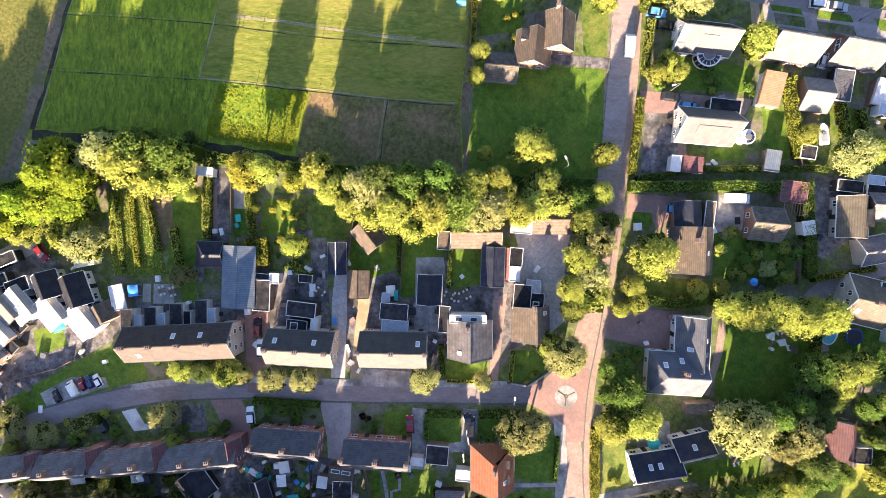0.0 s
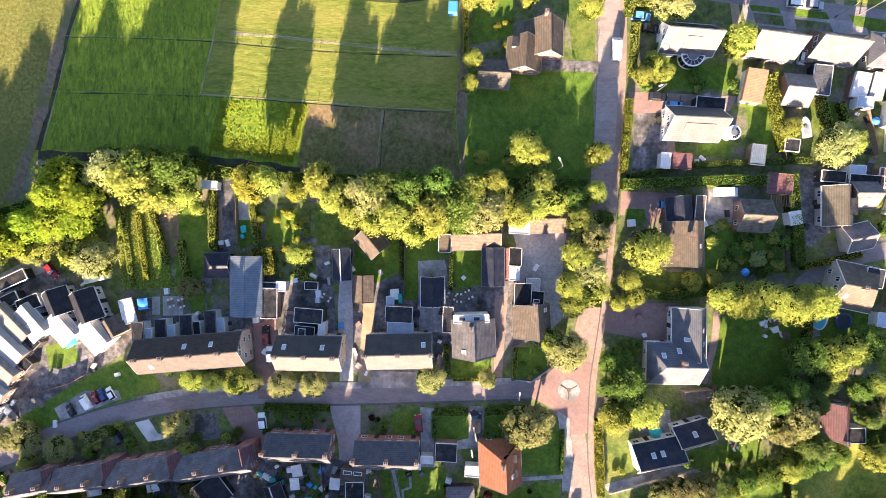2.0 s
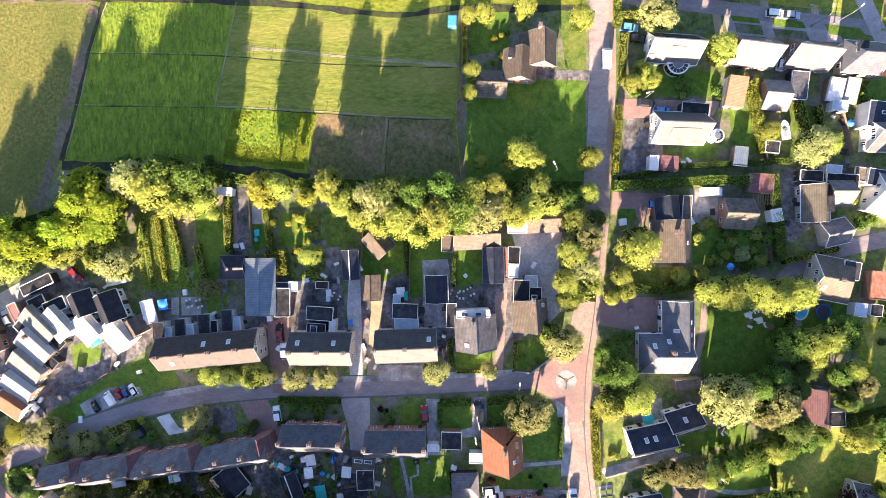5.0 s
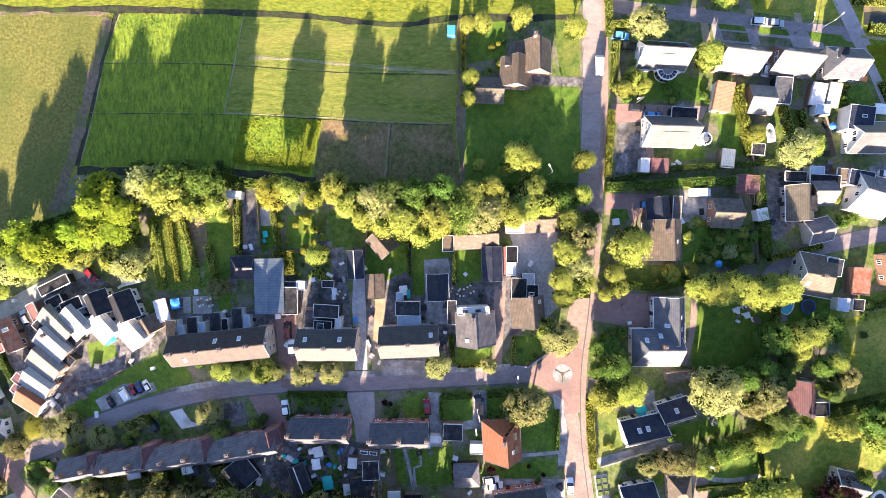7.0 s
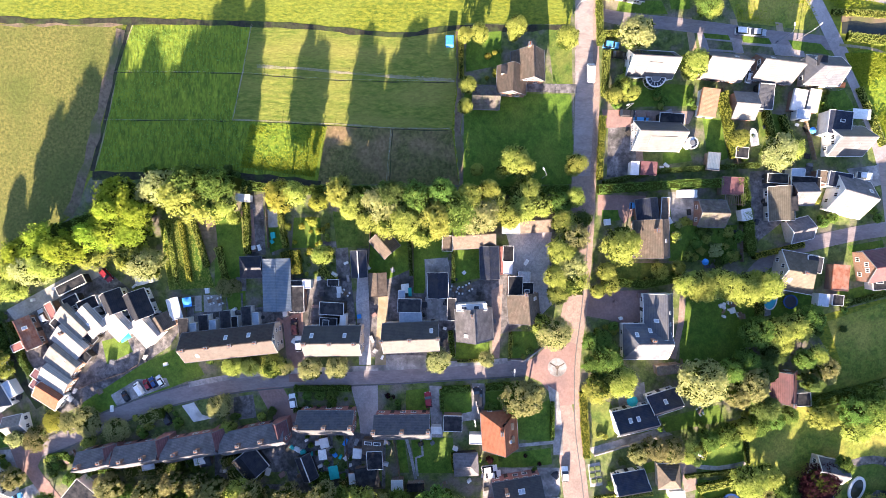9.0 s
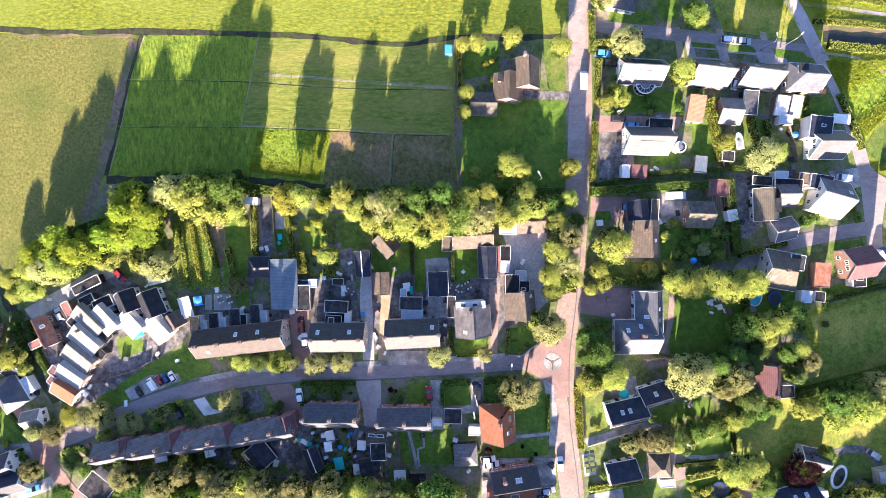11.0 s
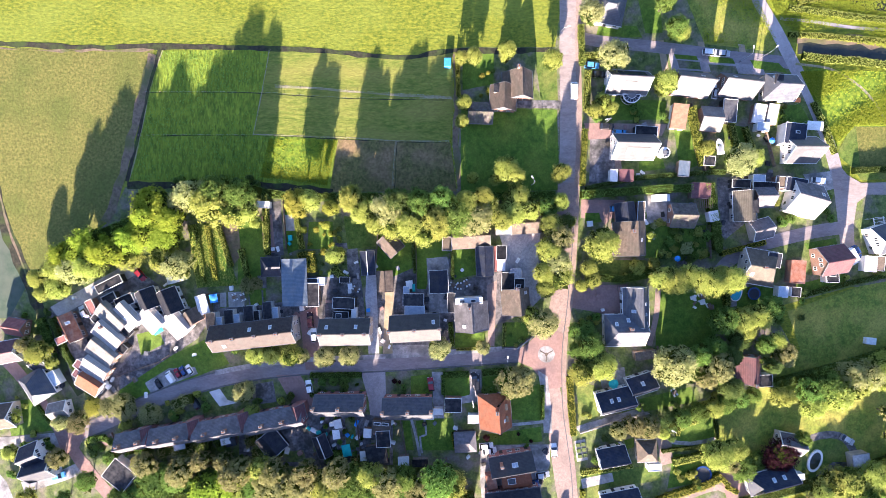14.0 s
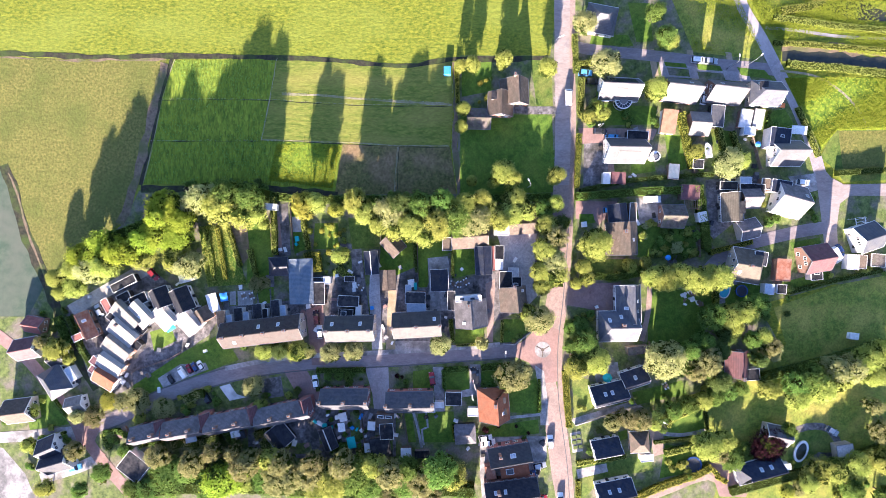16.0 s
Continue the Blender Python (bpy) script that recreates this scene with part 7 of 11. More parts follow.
house('garage', -146.4, -18.2, 14.0, 5.2, 4.4, 2.5, 4.0, 'roof_pale', 'wall_white', 'white-roofed garage house beside the gardens')
house('house', -151.9, -3.6, 10.0, 4.7, 4.4, 2.5, 4.5, 'roof_slate', 'wall_white', 'small dark gabled house')
house('house', -164.0, -20.3, 8.1, 8.5, 7.0, 2.8, 6.0, 'roof_tan', 'wall_cream', 'brown-roofed house beside the gardens')
house('house', -154.1, -31.7, 23.8, 5.8, 6.4, 2.9, 5.9, 'roof_black', 'wall_white', 'dark-roofed house beside the gardens')
house('house', -152.0, -36.0, 16.3, 8.3, 6.3, 2.9, 5.9, 'roof_black', 'wall_white', 'dark-roofed house with white verges')
flat('annex', -127.7, -37.3, -38.0, 8.1, 7.0, 3.2, 'felt', 'wall_white', 'dark flat-roofed building with white edges')
house('house', -159.3, 6.7, -10.0, 5.3, 4.6, 2.5, 4.4, 'roof_red', 'wall_brick', 'brown-red roofed house at the ditch')

# ---- beds and clutter behind the southern rows ----
for bed in ([(-91.5, -24.5), (-84.0, -23.0), (-83.0, -27.5), (-90.5, -29.0)], [(-81.0, -30.5), (-73.0, -30.0), (-72.0, -33.5), (-80.5, -33.8)], [(-60.5, -20.0), (-57.5, -19.8), (-57.0, -29.5), (-60.0, -30.0)], [(-52.5, -26.5), (-47.0, -26.2), (-46.8, -32.5), (-52.0, -33.0)], [(-70.5, -25.8), (-66.0, -25.4), (-66.0, -30.0), (-70.0, -30.4)]):
    patch('planted_bed', 'garden', bed, 'overgrown garden bed in a back yard')
CLUTTER = ('trim', 'canvas_teal', 'paving', 'canvas_white', 'timber', 'canvas_blue')
rng = random.Random(77)
for k in range(26):
    crate(rng.uniform(-91, -47), rng.uniform(-31, -21), rng.uniform(0, 90), rng.uniform(0.7, 1.8), rng.uniform(0.6, 1.3), rng.uniform(0.5, 1.0), CLUTTER[k % 6], 'garden box among clutter in a back yard')
for k, (x, y, turn, w, d) in enumerate(((-94.5, -27.2, 12, 3.0, 2.4), (-82.6, -26.2, 10, 2.8, 3.4), (-54.2, -30.6, 4, 2.6, 3.0), (-49.0, -23.6, 4, 2.2, 2.8))):
    flat('shed', x, y, turn, w, d, 2.3, ('roof_lead', 'felt', 'felt_pale', 'roof_maroon')[k], 'timber', 'small timber shed in a cluttered back yard', edge='lead', tilt=0.3)

# ---- vehicles ----
car(-21.6, -7.4, 98, 'paint_black', 'car', 'on a front drive')
car(-17.8, -27.4, 8, 'paint_white', 'car', 'on a house drive')
car(6.7, 78.5, 90, 'paint_white', 'van', 'parked by the roadside')
car(2.4, -28.3, 95, 'paint_white', 'car', 'driving lane of the clinker street')
car(20.1, 43.8, 0, 'paint_blue', 'estate', 'on a red clinker drive')
car(32.7, 47.2, 2, 'paint_white', 'camper', 'on a concrete yard')
car(11.8, 85.9, -5, 'paint_blue', 'car', 'beside a hedge')
car(14.3, 83.3, -5, 'paint_black', 'car', 'beside a hedge')
car(20.3, 66.2, -3, 'paint_blue', 'car', 'beside a white villa')
car(16.5, 68.1, -3, 'paint_black', 'car', 'on a clinker drive')
car(46.2, 89.8, -3, 'paint_white', 'estate', 'on the lane')
car(49.8, 89.5, -3, 'paint_silver', 'car', 'on the lane')
car(78.4, 52.7, -4, 'paint_white', 'car', 'on a drive')
car(88.6, 30.6, -60, 'paint_white', 'van', 'beside a brick house')
car(89.8, 31.8, -60, 'paint_navy', 'car', 'beside a white van')
car(58.7, 29.4, 25, 'paint_red', 'car', 'on the lane')
car(-117.2, -10.3, 125, 'paint_black', 'car', 'in the parking bay', 0.75)
car(-113.5, -8.1, 125, 'paint_white', 'van', 'in the parking bay', 0.75)
car(-111.3, -7.0, 124, 'paint_red', 'car', 'in the parking bay', 0.75)
car(-109.6, -6.3, 124, 'paint_navy', 'car', 'in the parking bay', 0.75)
car(-107.7, -5.8, 124, 'paint_white', 'car', 'in the parking bay', 0.75)
car(-71.2, -10.5, 100, 'paint_white', 'car', 'on a drive')
car(-34.6, -9.1, 98, 'paint_red', 'car', 'on a paved drive')
car(-20.9, -8.3, 92, 'paint_black', 'estate', 'on a paved drive')
car(-16.8, -28.8, 8, 'paint_white', 'car', 'beside a house')
car(-4.0, -38.5, 10, 'paint_navy', 'car', 'between houses')
car(-0.9, -35.8, 10, 'paint_silver', 'car', 'between houses')
car(-71.0, 9.8, 95, 'paint_wine', 'estate', 'on a red clinker drive')
car(-69.9, 5.2, 95, 'paint_white', 'car', 'on a red clinker drive')
car(-0.4, -46.1, 8, 'paint_red', 'car', 'before a brick house')
car(5.8, -46.3, 95, 'paint_white', 'car', 'on the clinker street')
car(-122.6, 22.7, -50, 'paint_red', 'car', 'under the trees')
car(-139.9, 11.2, 120, 'paint_silver', 'car', 'in a paved court')
car(-105.8, -15.9, 125, 'paint_black', 'car', 'on a garden drive')
car(-155.7, -30.5, 15, 'paint_blue', 'car', 'on a driveway')
car(-147.9, -38.9, 15, 'paint_blue', 'car', 'on a driveway')
crate(94.4, 5.8, -5.0, 2.8, 1.9, 1.3, 'canvas_white', 'white livestock trailer standing on the pasture')
car(88.7, -23.6, -30, 'paint_silver', 'car', 'on a dark yard')
car(48.0, 78.4, 80, 'paint_white', 'car', 'between houses')

# ---- street and garden things ----
street_lamp(16.1, 35.3, 180)
street_lamp(1.9, 94.1, 20)
street_lamp(-5.3, 50.8, 120)
street_lamp(-12.4, -0.8, 90)
street_lamp(-22.0, -14.0, 100)
street_lamp(60.3, 88.0, 45)
street_lamp(55.0, 87.3, 90)
street_lamp(36.2, -20.4, 150)
street_lamp(16.1, 69.2, 200)
pool(54.8, 20.6, 95.0, 3.4, 1.9)
trampoline(60.4, 19.3)
trampoline(46.6, -34.8, 2.6)
boat(49.3, 62.3, 100.0, 4.6)
crate(-30.6, 86.3, 0.0, 2.0, 2.4, 2.0, 'canvas_blue', 'bright blue water tank in the field', 'water_tank', 'tank')
parasol(19.3, -7.7, 1.5, 'canvas_teal', 'round teal parasol on a terrace')
parasol(63.8, 64.0, 0.9, 'canvas_blue', 'blue parasol in a back garden')
parasol(37.3, 29.4, 0.9, 'canvas_blue', 'blue parasol in a garden')
garden_set(-26.4, 20.5, 0.0)
garden_set(-24.2, 21.4, 30.0)
garden_set(-28.2, 20.8, 70.0)
garden_set(30.3, 36.0, 10.0)
garden_set(-91.5, 16.3, 20.0)
garden_set(-57.3, 19.2, 60.0)
garden_set(37.8, -10.4, 30.0)
crate(-41.3, 20.7, 8.0, 2.0, 2.4, 0.9, 'canvas_white', 'white plastic crate stack')
crate(-30.0, 17.7, 8.0, 1.2, 2.0, 1.2, 'mesh_black', 'dark storage box in a back yard')
crate(-59.1, 20.0, 8.0, 1.2, 1.6, 0.9, 'canvas_white', 'white garden bin in a back yard')
crate(-64.6, 22.9, 8.0, 1, 1, 0.8, 'canvas_white', 'white tub in a back yard')
crate(12.0, 39.4, 8.0, 1.6, 1.6, 1, 'canvas_white', 'white garden box in a back yard')
crate(25.5, 14.0, 8.0, 1.2, 1.0, 1.1, 'mesh_black', 'dark rubbish bin in a back yard')
crate(22.9, 13.0, 8.0, 1.0, 0.8, 1.1, 'trim', 'white bin in a back yard')
crate(-53.6, 12.9, 8.0, 1, 1, 0.9, 'canvas_blue', 'blue barrel box in a back yard')
crate(-95.0, 19.0, 8.0, 1, 1.4, 0.8, 'trim', 'white garden box in a back yard')
crate(-82.5, 30.9, 8.0, 1, 1, 0.7, 'trim', 'white tub in a back yard')
crate(-68.3, -24.3, 8.0, 1.4, 1, 0.9, 'canvas_teal', 'teal storage box in a back yard')
crate(-64.2, -21.6, 8.0, 1.6, 1.2, 1, 'canvas_white', 'white storage box in a back yard')
crate(-17.8, 28.8, 8.0, 0.6, 3.0, 0.9, 'timber', 'long wooden bench by a lawn')
ringw = thing("flower_ring", 79.72, -30.27, 0, -20, "oval white stone ring round dark water", "pond")
part("stone_ring", solid(bmesh.new(), [(2.05 * math.cos(k * math.tau / 28), 3.5 * math.sin(k * math.tau / 28), 0.4) for k in range(28)], 0.42), "trim", ringw)
part("water", solid(bmesh.new(), [(1.4 * math.cos(k * math.tau / 28), 2.7 * math.sin(k * math.tau / 28), 0.43) for k in range(28)], 0.1), "pond", ringw)
crate(47.5, 15.7, 23.3025075263667, 1.0112747213686086, 0.9454275511954557, 0.7702791534208636, 'timber', 'pale piece of stacked timber on the lawn', 'timber_pile', 'timber')
crate(42.6, 17.8, 22.95621231654795, 0.995435087091941, 0.994440171267612, 0.6909557836336578, 'trim', 'pale piece of stacked timber on the lawn', 'timber_pile', 'timber')
crate(48.2, 15.1, 7.638479564302947, 1.3354988781294495, 1.3095669879753755, 0.7018382408641326, 'timber', 'pale piece of stacked timber on the lawn', 'timber_pile', 'timber')
crate(43.4, 16.2, 54.3528034736575, 1.1257203041080541, 0.5720817451637944, 0.3079007949329245, 'timber', 'pale piece of stacked timber on the lawn', 'timber_pile', 'timber')
crate(43.3, 17.4, 13.947504372216924, 0.5665150956795899, 0.9417501159335824, 0.8507730258526314, 'trim', 'pale piece of stacked timber on the lawn', 'timber_pile', 'timber')
crate(45.9, 18.2, 84.82052553993452, 1.2398985747399307, 1.5145574963319588, 0.3174031369701688, 'timber', 'pale piece of stacked timber on the lawn', 'timber_pile', 'timber')
crate(47.1, 15.5, 23.545933465019214, 0.500451714885071, 1.2291004191721444, 0.582152554238667, 'canvas_white', 'pale piece of stacked timber on the lawn', 'timber_pile', 'timber')
crate(43.9, 19.8, 6.519265800078848, 1.0358820043066892, 0.9022578086038442, 0.3347993548648241, 'canvas_white', 'pale piece of stacked timber on the lawn', 'timber_pile', 'timber')
crate(43.3, 15.0, 63.43352305844471, 0.5851852680507527, 0.7721850834219937, 0.8994771234975476, 'trim', 'pale piece of stacked timber on the lawn', 'timber_pile', 'timber')
crate(44.9, 16.7, 77.99056649877072, 0.5064350540811233, 1.0530602880574294, 0.838978782019163, 'trim', 'pale piece of stacked timber on the lawn', 'timber_pile', 'timber')
crate(45.6, 16.6, 18.548840892555155, 1.31332125135732, 1.4059477597867902, 0.6920835203407055, 'trim', 'pale piece of stacked timber on the lawn', 'timber_pile', 'timber')
crate(44.8, 18.7, 41.9085063089796, 1.007841273062271, 1.1461233117348866, 0.41079620631292596, 'canvas_white', 'pale piece of stacked timber on the lawn', 'timber_pile', 'timber')
crate(44.9, 18.4, 12.834031763283098, 0.510860443090068, 0.9122299412697009, 0.46442888368699886, 'timber', 'pale piece of stacked timber on the lawn', 'timber_pile', 'timber')
crate(43.5, 18.3, 76.44025452509372, 0.6857241738737354, 0.7536144698620149, 0.3882959509010507, 'trim', 'pale piece of stacked timber on the lawn', 'timber_pile', 'timber')

# ---- trees ----
tree(-115.0, 42.8, 6.8, 11.5, 'leaf_vivid', 'beside the meadow')
tree(-116.4, 40.2, 4.0, 14, 'leaf_vivid', 'beside the meadow')
tree(-118.6, 35.6, 5.7, 11, 'leaf_vivid', 'beside the meadow')
tree(-113.1, 34.7, 6.8, 10, 'leaf_vivid', 'beside the meadow')
tree(-109.9, 39.5, 4.9, 11.5, 'leaf_vivid', 'beside the meadow')
tree(-121.6, 32.9, 4.6, 13, 'leaf_vivid', 'beside the meadow')
tree(-133.1, 32.1, 5.3, 14, 'leaf_vivid', 'beside the meadow')
tree(-135.1, 29.3, 5.3, 13, 'leaf_vivid', 'beside the meadow')
tree(-140.6, 28.5, 4.6, 11.5, 'leaf_vivid', 'beside the meadow')
tree(-126.8, 29.5, 4.6, 17, 'leaf_vivid', 'beside the meadow')
tree(-143.5, 24.5, 4.2, 10.0, 'leaf_lime', 'beside the meadow')
tree(-137.2, 24.6, 4.9, 13.0, 'leaf_pale', 'beside the meadow')
tree(-131.7, 25.4, 4.2, 14.5, 'leaf_lime', 'beside the meadow')
tree(-150.5, 21.4, 3.8, 8.0, 'leaf_lime', 'beside the meadow')
tree(-144.8, 19.2, 4.2, 8.0, 'leaf_lime', 'beside the meadow')
tree(-149.6, 17.4, 3.0, 7.0, 'leaf_lime', 'beside the meadow')
tree(-108.7, 26.0, 4.9, 10.0, 'leaf_pale', 'beside the meadow')
tree(-112.9, 28.2, 4.9, 10.0, 'leaf_lime', 'beside the meadow')
tree(-105.9, 27.4, 2.7, 8.0, 'leaf_pale', 'beside the meadow')
tree(-123.3, 28.1, 4.2, 9.0, 'leaf_lime', 'beside the meadow')
tree(-103.1, 46.1, 5.7, 13.0, 'leaf_pale', 'at the field edge')
tree(-96.8, 43.0, 6.4, 16.0, 'leaf_lime', 'at the field edge')
tree(-91.2, 42.8, 6.1, 15.0, 'leaf_lime', 'at the field edge')
tree(-94.8, 47.7, 5.3, 17.0, 'leaf_green', 'at the field edge')
tree(-89.2, 46.8, 4.9, 16.0, 'leaf_green', 'at the field edge')
tree(-87.9, 41.9, 4.2, 11.0, 'leaf_lime', 'at the field edge')
tree(-86.5, 38.8, 2.3, 6.0, 'leaf_lime', 'at the field edge')
tree(-107.7, 44.4, 3.8, 10.0, 'leaf_pale', 'at the field edge')
tree(-73.2, 44.2, 4.7, 13.0, 'leaf_gold', 'behind the gardens')
tree(-69.7, 45.1, 3.8, 12.0, 'leaf_lime', 'behind the gardens')
tree(-64.1, 43.1, 2.5, 6.0, 'leaf_gold', 'behind the gardens')
tree(-57.2, 45.5, 4.6, 13.0, 'leaf_lime', 'behind the gardens')
tree(-54.6, 41.8, 4.2, 12.0, 'leaf_lime', 'behind the gardens')
tree(-47.3, 42.2, 5.7, 13.0, 'leaf_pale', 'behind the gardens')
tree(-45.6, 38.4, 4.6, 12.0, 'leaf_lime', 'behind the gardens')
tree(-40.7, 38.1, 5.7, 13.0, 'leaf_lime', 'behind the gardens')
tree(-36.6, 36.4, 4.6, 11.0, 'leaf_lime', 'behind the gardens')
tree(-33.5, 39.4, 5.7, 13.0, 'leaf_lime', 'behind the gardens')
tree(-28.4, 41.5, 6.1, 13.0, 'leaf_green', 'behind the gardens')
tree(-22.1, 40.8, 6.1, 10.0, 'leaf_pale', 'behind the gardens')
tree(-18.3, 43.1, 4.6, 8.5, 'leaf_lime', 'behind the gardens')
tree(-11.8, 42.6, 5.3, 8.0, 'leaf_lime', 'behind the gardens')
tree(-10.1, 46.7, 4.6, 7.5, 'leaf_lime', 'behind the gardens')
tree(-6.6, 43.7, 4.2, 8.0, 'leaf_lime', 'behind the gardens')
tree(-1.4, 43.8, 3.4, 8.0, 'leaf_green', 'behind the gardens')
tree(2.4, 45.5, 3.0, 9.0, 'leaf_lime', 'behind the gardens')
tree(-14.5, 40.1, 3.8, 10.0, 'leaf_lime', 'behind the gardens')
tree(-44.6, 44.9, 4.6, 14.0, 'leaf_dark', 'behind the gardens')
tree(-37.8, 44.5, 4.6, 14.0, 'leaf_green', 'behind the gardens')
tree(-31.5, 45.7, 4.2, 14.0, 'leaf_green', 'behind the gardens')
tree(-24.9, 45.2, 4.2, 11.0, 'leaf_lime', 'behind the gardens')
tree(-19.8, 47.0, 3.4, 10.0, 'leaf_lime', 'behind the gardens')
tree(-50.5, 38.4, 3.4, 11.0, 'leaf_lime', 'behind the gardens')
tree(-0.2, 38.9, 4.2, 9.0, 'leaf_lime', 'along the gravel yard')
tree(1.9, 35.4, 4.6, 10.0, 'leaf_olive', 'along the gravel yard')
tree(-0.9, 31.6, 4.6, 10.0, 'leaf_lime', 'along the gravel yard')
tree(1.5, 28.1, 4.6, 10.0, 'leaf_pale', 'along the gravel yard')
tree(-2.1, 25.2, 3.8, 9.0, 'leaf_lime', 'along the gravel yard')
tree(1.6, 23.9, 4.9, 10.0, 'leaf_lime', 'along the gravel yard')
tree(-1.6, 20.4, 3.4, 8.0, 'leaf_lime', 'along the gravel yard')
tree(4.7, 39.8, 2.7, 8.0, 'leaf_dark', 'along the gravel yard')
tree(-2.2, 10.4, 5.0, 10.0, 'leaf_pale', 'in a garden')
tree(-5.7, 12.8, 3.4, 8.0, 'leaf_lime', 'in a garden')
tree(2.4, 54.0, 3.4, 8.0, 'leaf_lime', 'in a garden')
tree(-13.2, 54.7, 4.6, 9.0, 'leaf_lime', 'in a garden')
tree(-11.1, 53.0, 3.4, 9.0, 'leaf_lime', 'in a garden')
tree(-16.2, 52.1, 2.1, 7.0, 'leaf_lime', 'in a garden')
tree(-22.9, 52.2, 2.1, 7.0, 'leaf_lime', 'in a garden')
tree(-22.8, 87.4, 2.8, 7.5, 'leaf_lime', 'in a garden')
tree(-26.8, 86.8, 2.3, 7.0, 'leaf_lime', 'in a garden')
tree(-13.4, 88.9, 3.2, 8.0, 'leaf_lime', 'in a garden')
tree(-14.1, 87.0, 1.7, 6.0, 'leaf_lime', 'in a garden')
tree(-0.4, 86.2, 3.6, 8.0, 'leaf_lime', 'in a garden')
tree(10.0, 98.9, 4.2, 9.0, 'leaf_pale', 'in a garden')
tree(17.1, 87.0, 5.1, 10.0, 'leaf_pale', 'in a garden')
tree(-25.6, 74.1, 2.8, 6.5, 'leaf_lime', 'in a garden')
tree(-26.2, 68.7, 2.5, 6.5, 'leaf_lime', 'in a garden')
tree(-17.8, 77.8, 1.5, 3.0, 'leaf_gold', 'in a garden')
tree(14.2, 33.4, 5.7, 9.0, 'leaf_lime', 'in a garden')
tree(16.8, 34.7, 3.0, 8.0, 'leaf_lime', 'in a garden')
tree(12.1, 72.3, 2.7, 5.0, 'leaf_lime', 'in a garden')
tree(14.6, 75.3, 2.5, 5.0, 'leaf_lime', 'in a garden')
tree(17.2, 72.8, 2.3, 5.0, 'leaf_lime', 'in a garden')
tree(31.2, 78.5, 2.3, 5.0, 'leaf_lime', 'in a garden')
tree(32.1, 80.0, 4.2, 8.0, 'leaf_lime', 'in a garden')
tree(34.2, 95.2, 3.6, 9.0, 'leaf_green', 'in a garden')
tree(31.2, 102.0, 3.4, 9.0, 'leaf_green', 'in a garden')
tree(36.6, 94.3, 3.0, 7.0, 'leaf_lime', 'in a garden')
tree(53.3, 58.2, 5.3, 8.0, 'leaf_pale', 'in a garden')
tree(57.8, 58.9, 3.4, 6.0, 'leaf_lime', 'in a garden')
tree(11.2, 26.6, 3.0, 6.0, 'leaf_lime', 'in a garden')
tree(12.1, 23.1, 3.0, 6.0, 'leaf_lime', 'in a garden')
tree(9.2, 21.2, 2.3, 5.0, 'leaf_lime', 'in a garden')
tree(25.4, 26.8, 2.7, 4.0, 'leaf_lime', 'in a garden')
tree(30.4, 27.7, 2.3, 4.0, 'leaf_lime', 'in a garden')
tree(31.6, 23.7, 4.0, 9.0, 'leaf_lime', 'in a tall screen of trees')
tree(34.2, 23.3, 4.9, 10.0, 'leaf_lime', 'in a tall screen of trees')
tree(37.2, 22.8, 4.0, 9.0, 'leaf_lime', 'in a tall screen of trees')
tree(39.8, 23.9, 4.9, 10.0, 'leaf_lime', 'in a tall screen of trees')
tree(42.8, 23.4, 4.0, 9.0, 'leaf_lime', 'in a tall screen of trees')
tree(45.4, 23.0, 4.9, 10.0, 'leaf_lime', 'in a tall screen of trees')
tree(48.4, 24.0, 4.0, 9.0, 'leaf_lime', 'in a tall screen of trees')
tree(50.9, 23.6, 4.9, 10.0, 'leaf_lime', 'in a tall screen of trees')
tree(11.0, 3.5, 4.9, 9.0, 'leaf_green', 'in the wooded garden')
tree(15.0, -1.4, 5.3, 9.0, 'leaf_lime', 'in the wooded garden')
tree(9.9, -3.0, 4.6, 9.0, 'leaf_lime', 'in the wooded garden')
tree(7.9, 2.0, 3.0, 7.0, 'leaf_green', 'in the wooded garden')
tree(8.0, 8.0, 3.0, 6.0, 'leaf_green', 'in the wooded garden')
tree(10.9, 8.9, 2.7, 6.0, 'leaf_green', 'in the wooded garden')
tree(33.8, -0.4, 6.4, 16.0, 'leaf_pale', 'in the wooded garden')
tree(35.7, 1.9, 3.8, 15.0, 'leaf_pale', 'in the wooded garden')
tree(49.6, 11.5, 4.9, 9, 'leaf_green', 'in the wooded garden')
tree(54.8, 12.0, 4.9, 8, 'leaf_lime', 'in the wooded garden')
tree(59.9, 13.4, 4.9, 7, 'leaf_lime', 'in the wooded garden')
tree(63.9, 14.7, 4.2, 7, 'leaf_green', 'in the wooded garden')
tree(54.8, 6.9, 4.2, 6, 'leaf_dark', 'in the wooded garden')
tree(47.0, 4.8, 3.8, 9, 'leaf_green', 'in the wooded garden')
tree(41.9, 2.7, 3.8, 12, 'leaf_green', 'in the wooded garden')
tree(46.9, -1.4, 5.3, 12, 'leaf_olive', 'in the wooded garden')
tree(50.8, -6.7, 3.8, 12.0, 'leaf_dark', 'in the wooded garden')
tree(43.7, -4.1, 3.4, 11, 'leaf_olive', 'in the wooded garden')
tree(61.6, 5.2, 3.0, 9, 'leaf_green', 'in the wooded garden')
tree(64.0, 6.2, 3.4, 9.0, 'leaf_lime', 'in the wooded garden')
tree(66.4, 3.2, 3.8, 8.0, 'leaf_olive', 'in the wooded garden')
tree(69.1, 1.1, 3.4, 5, 'leaf_pale', 'in the wooded garden')
tree(62.5, -0.5, 2.7, 10.0, 'leaf_dark', 'in the wooded garden')
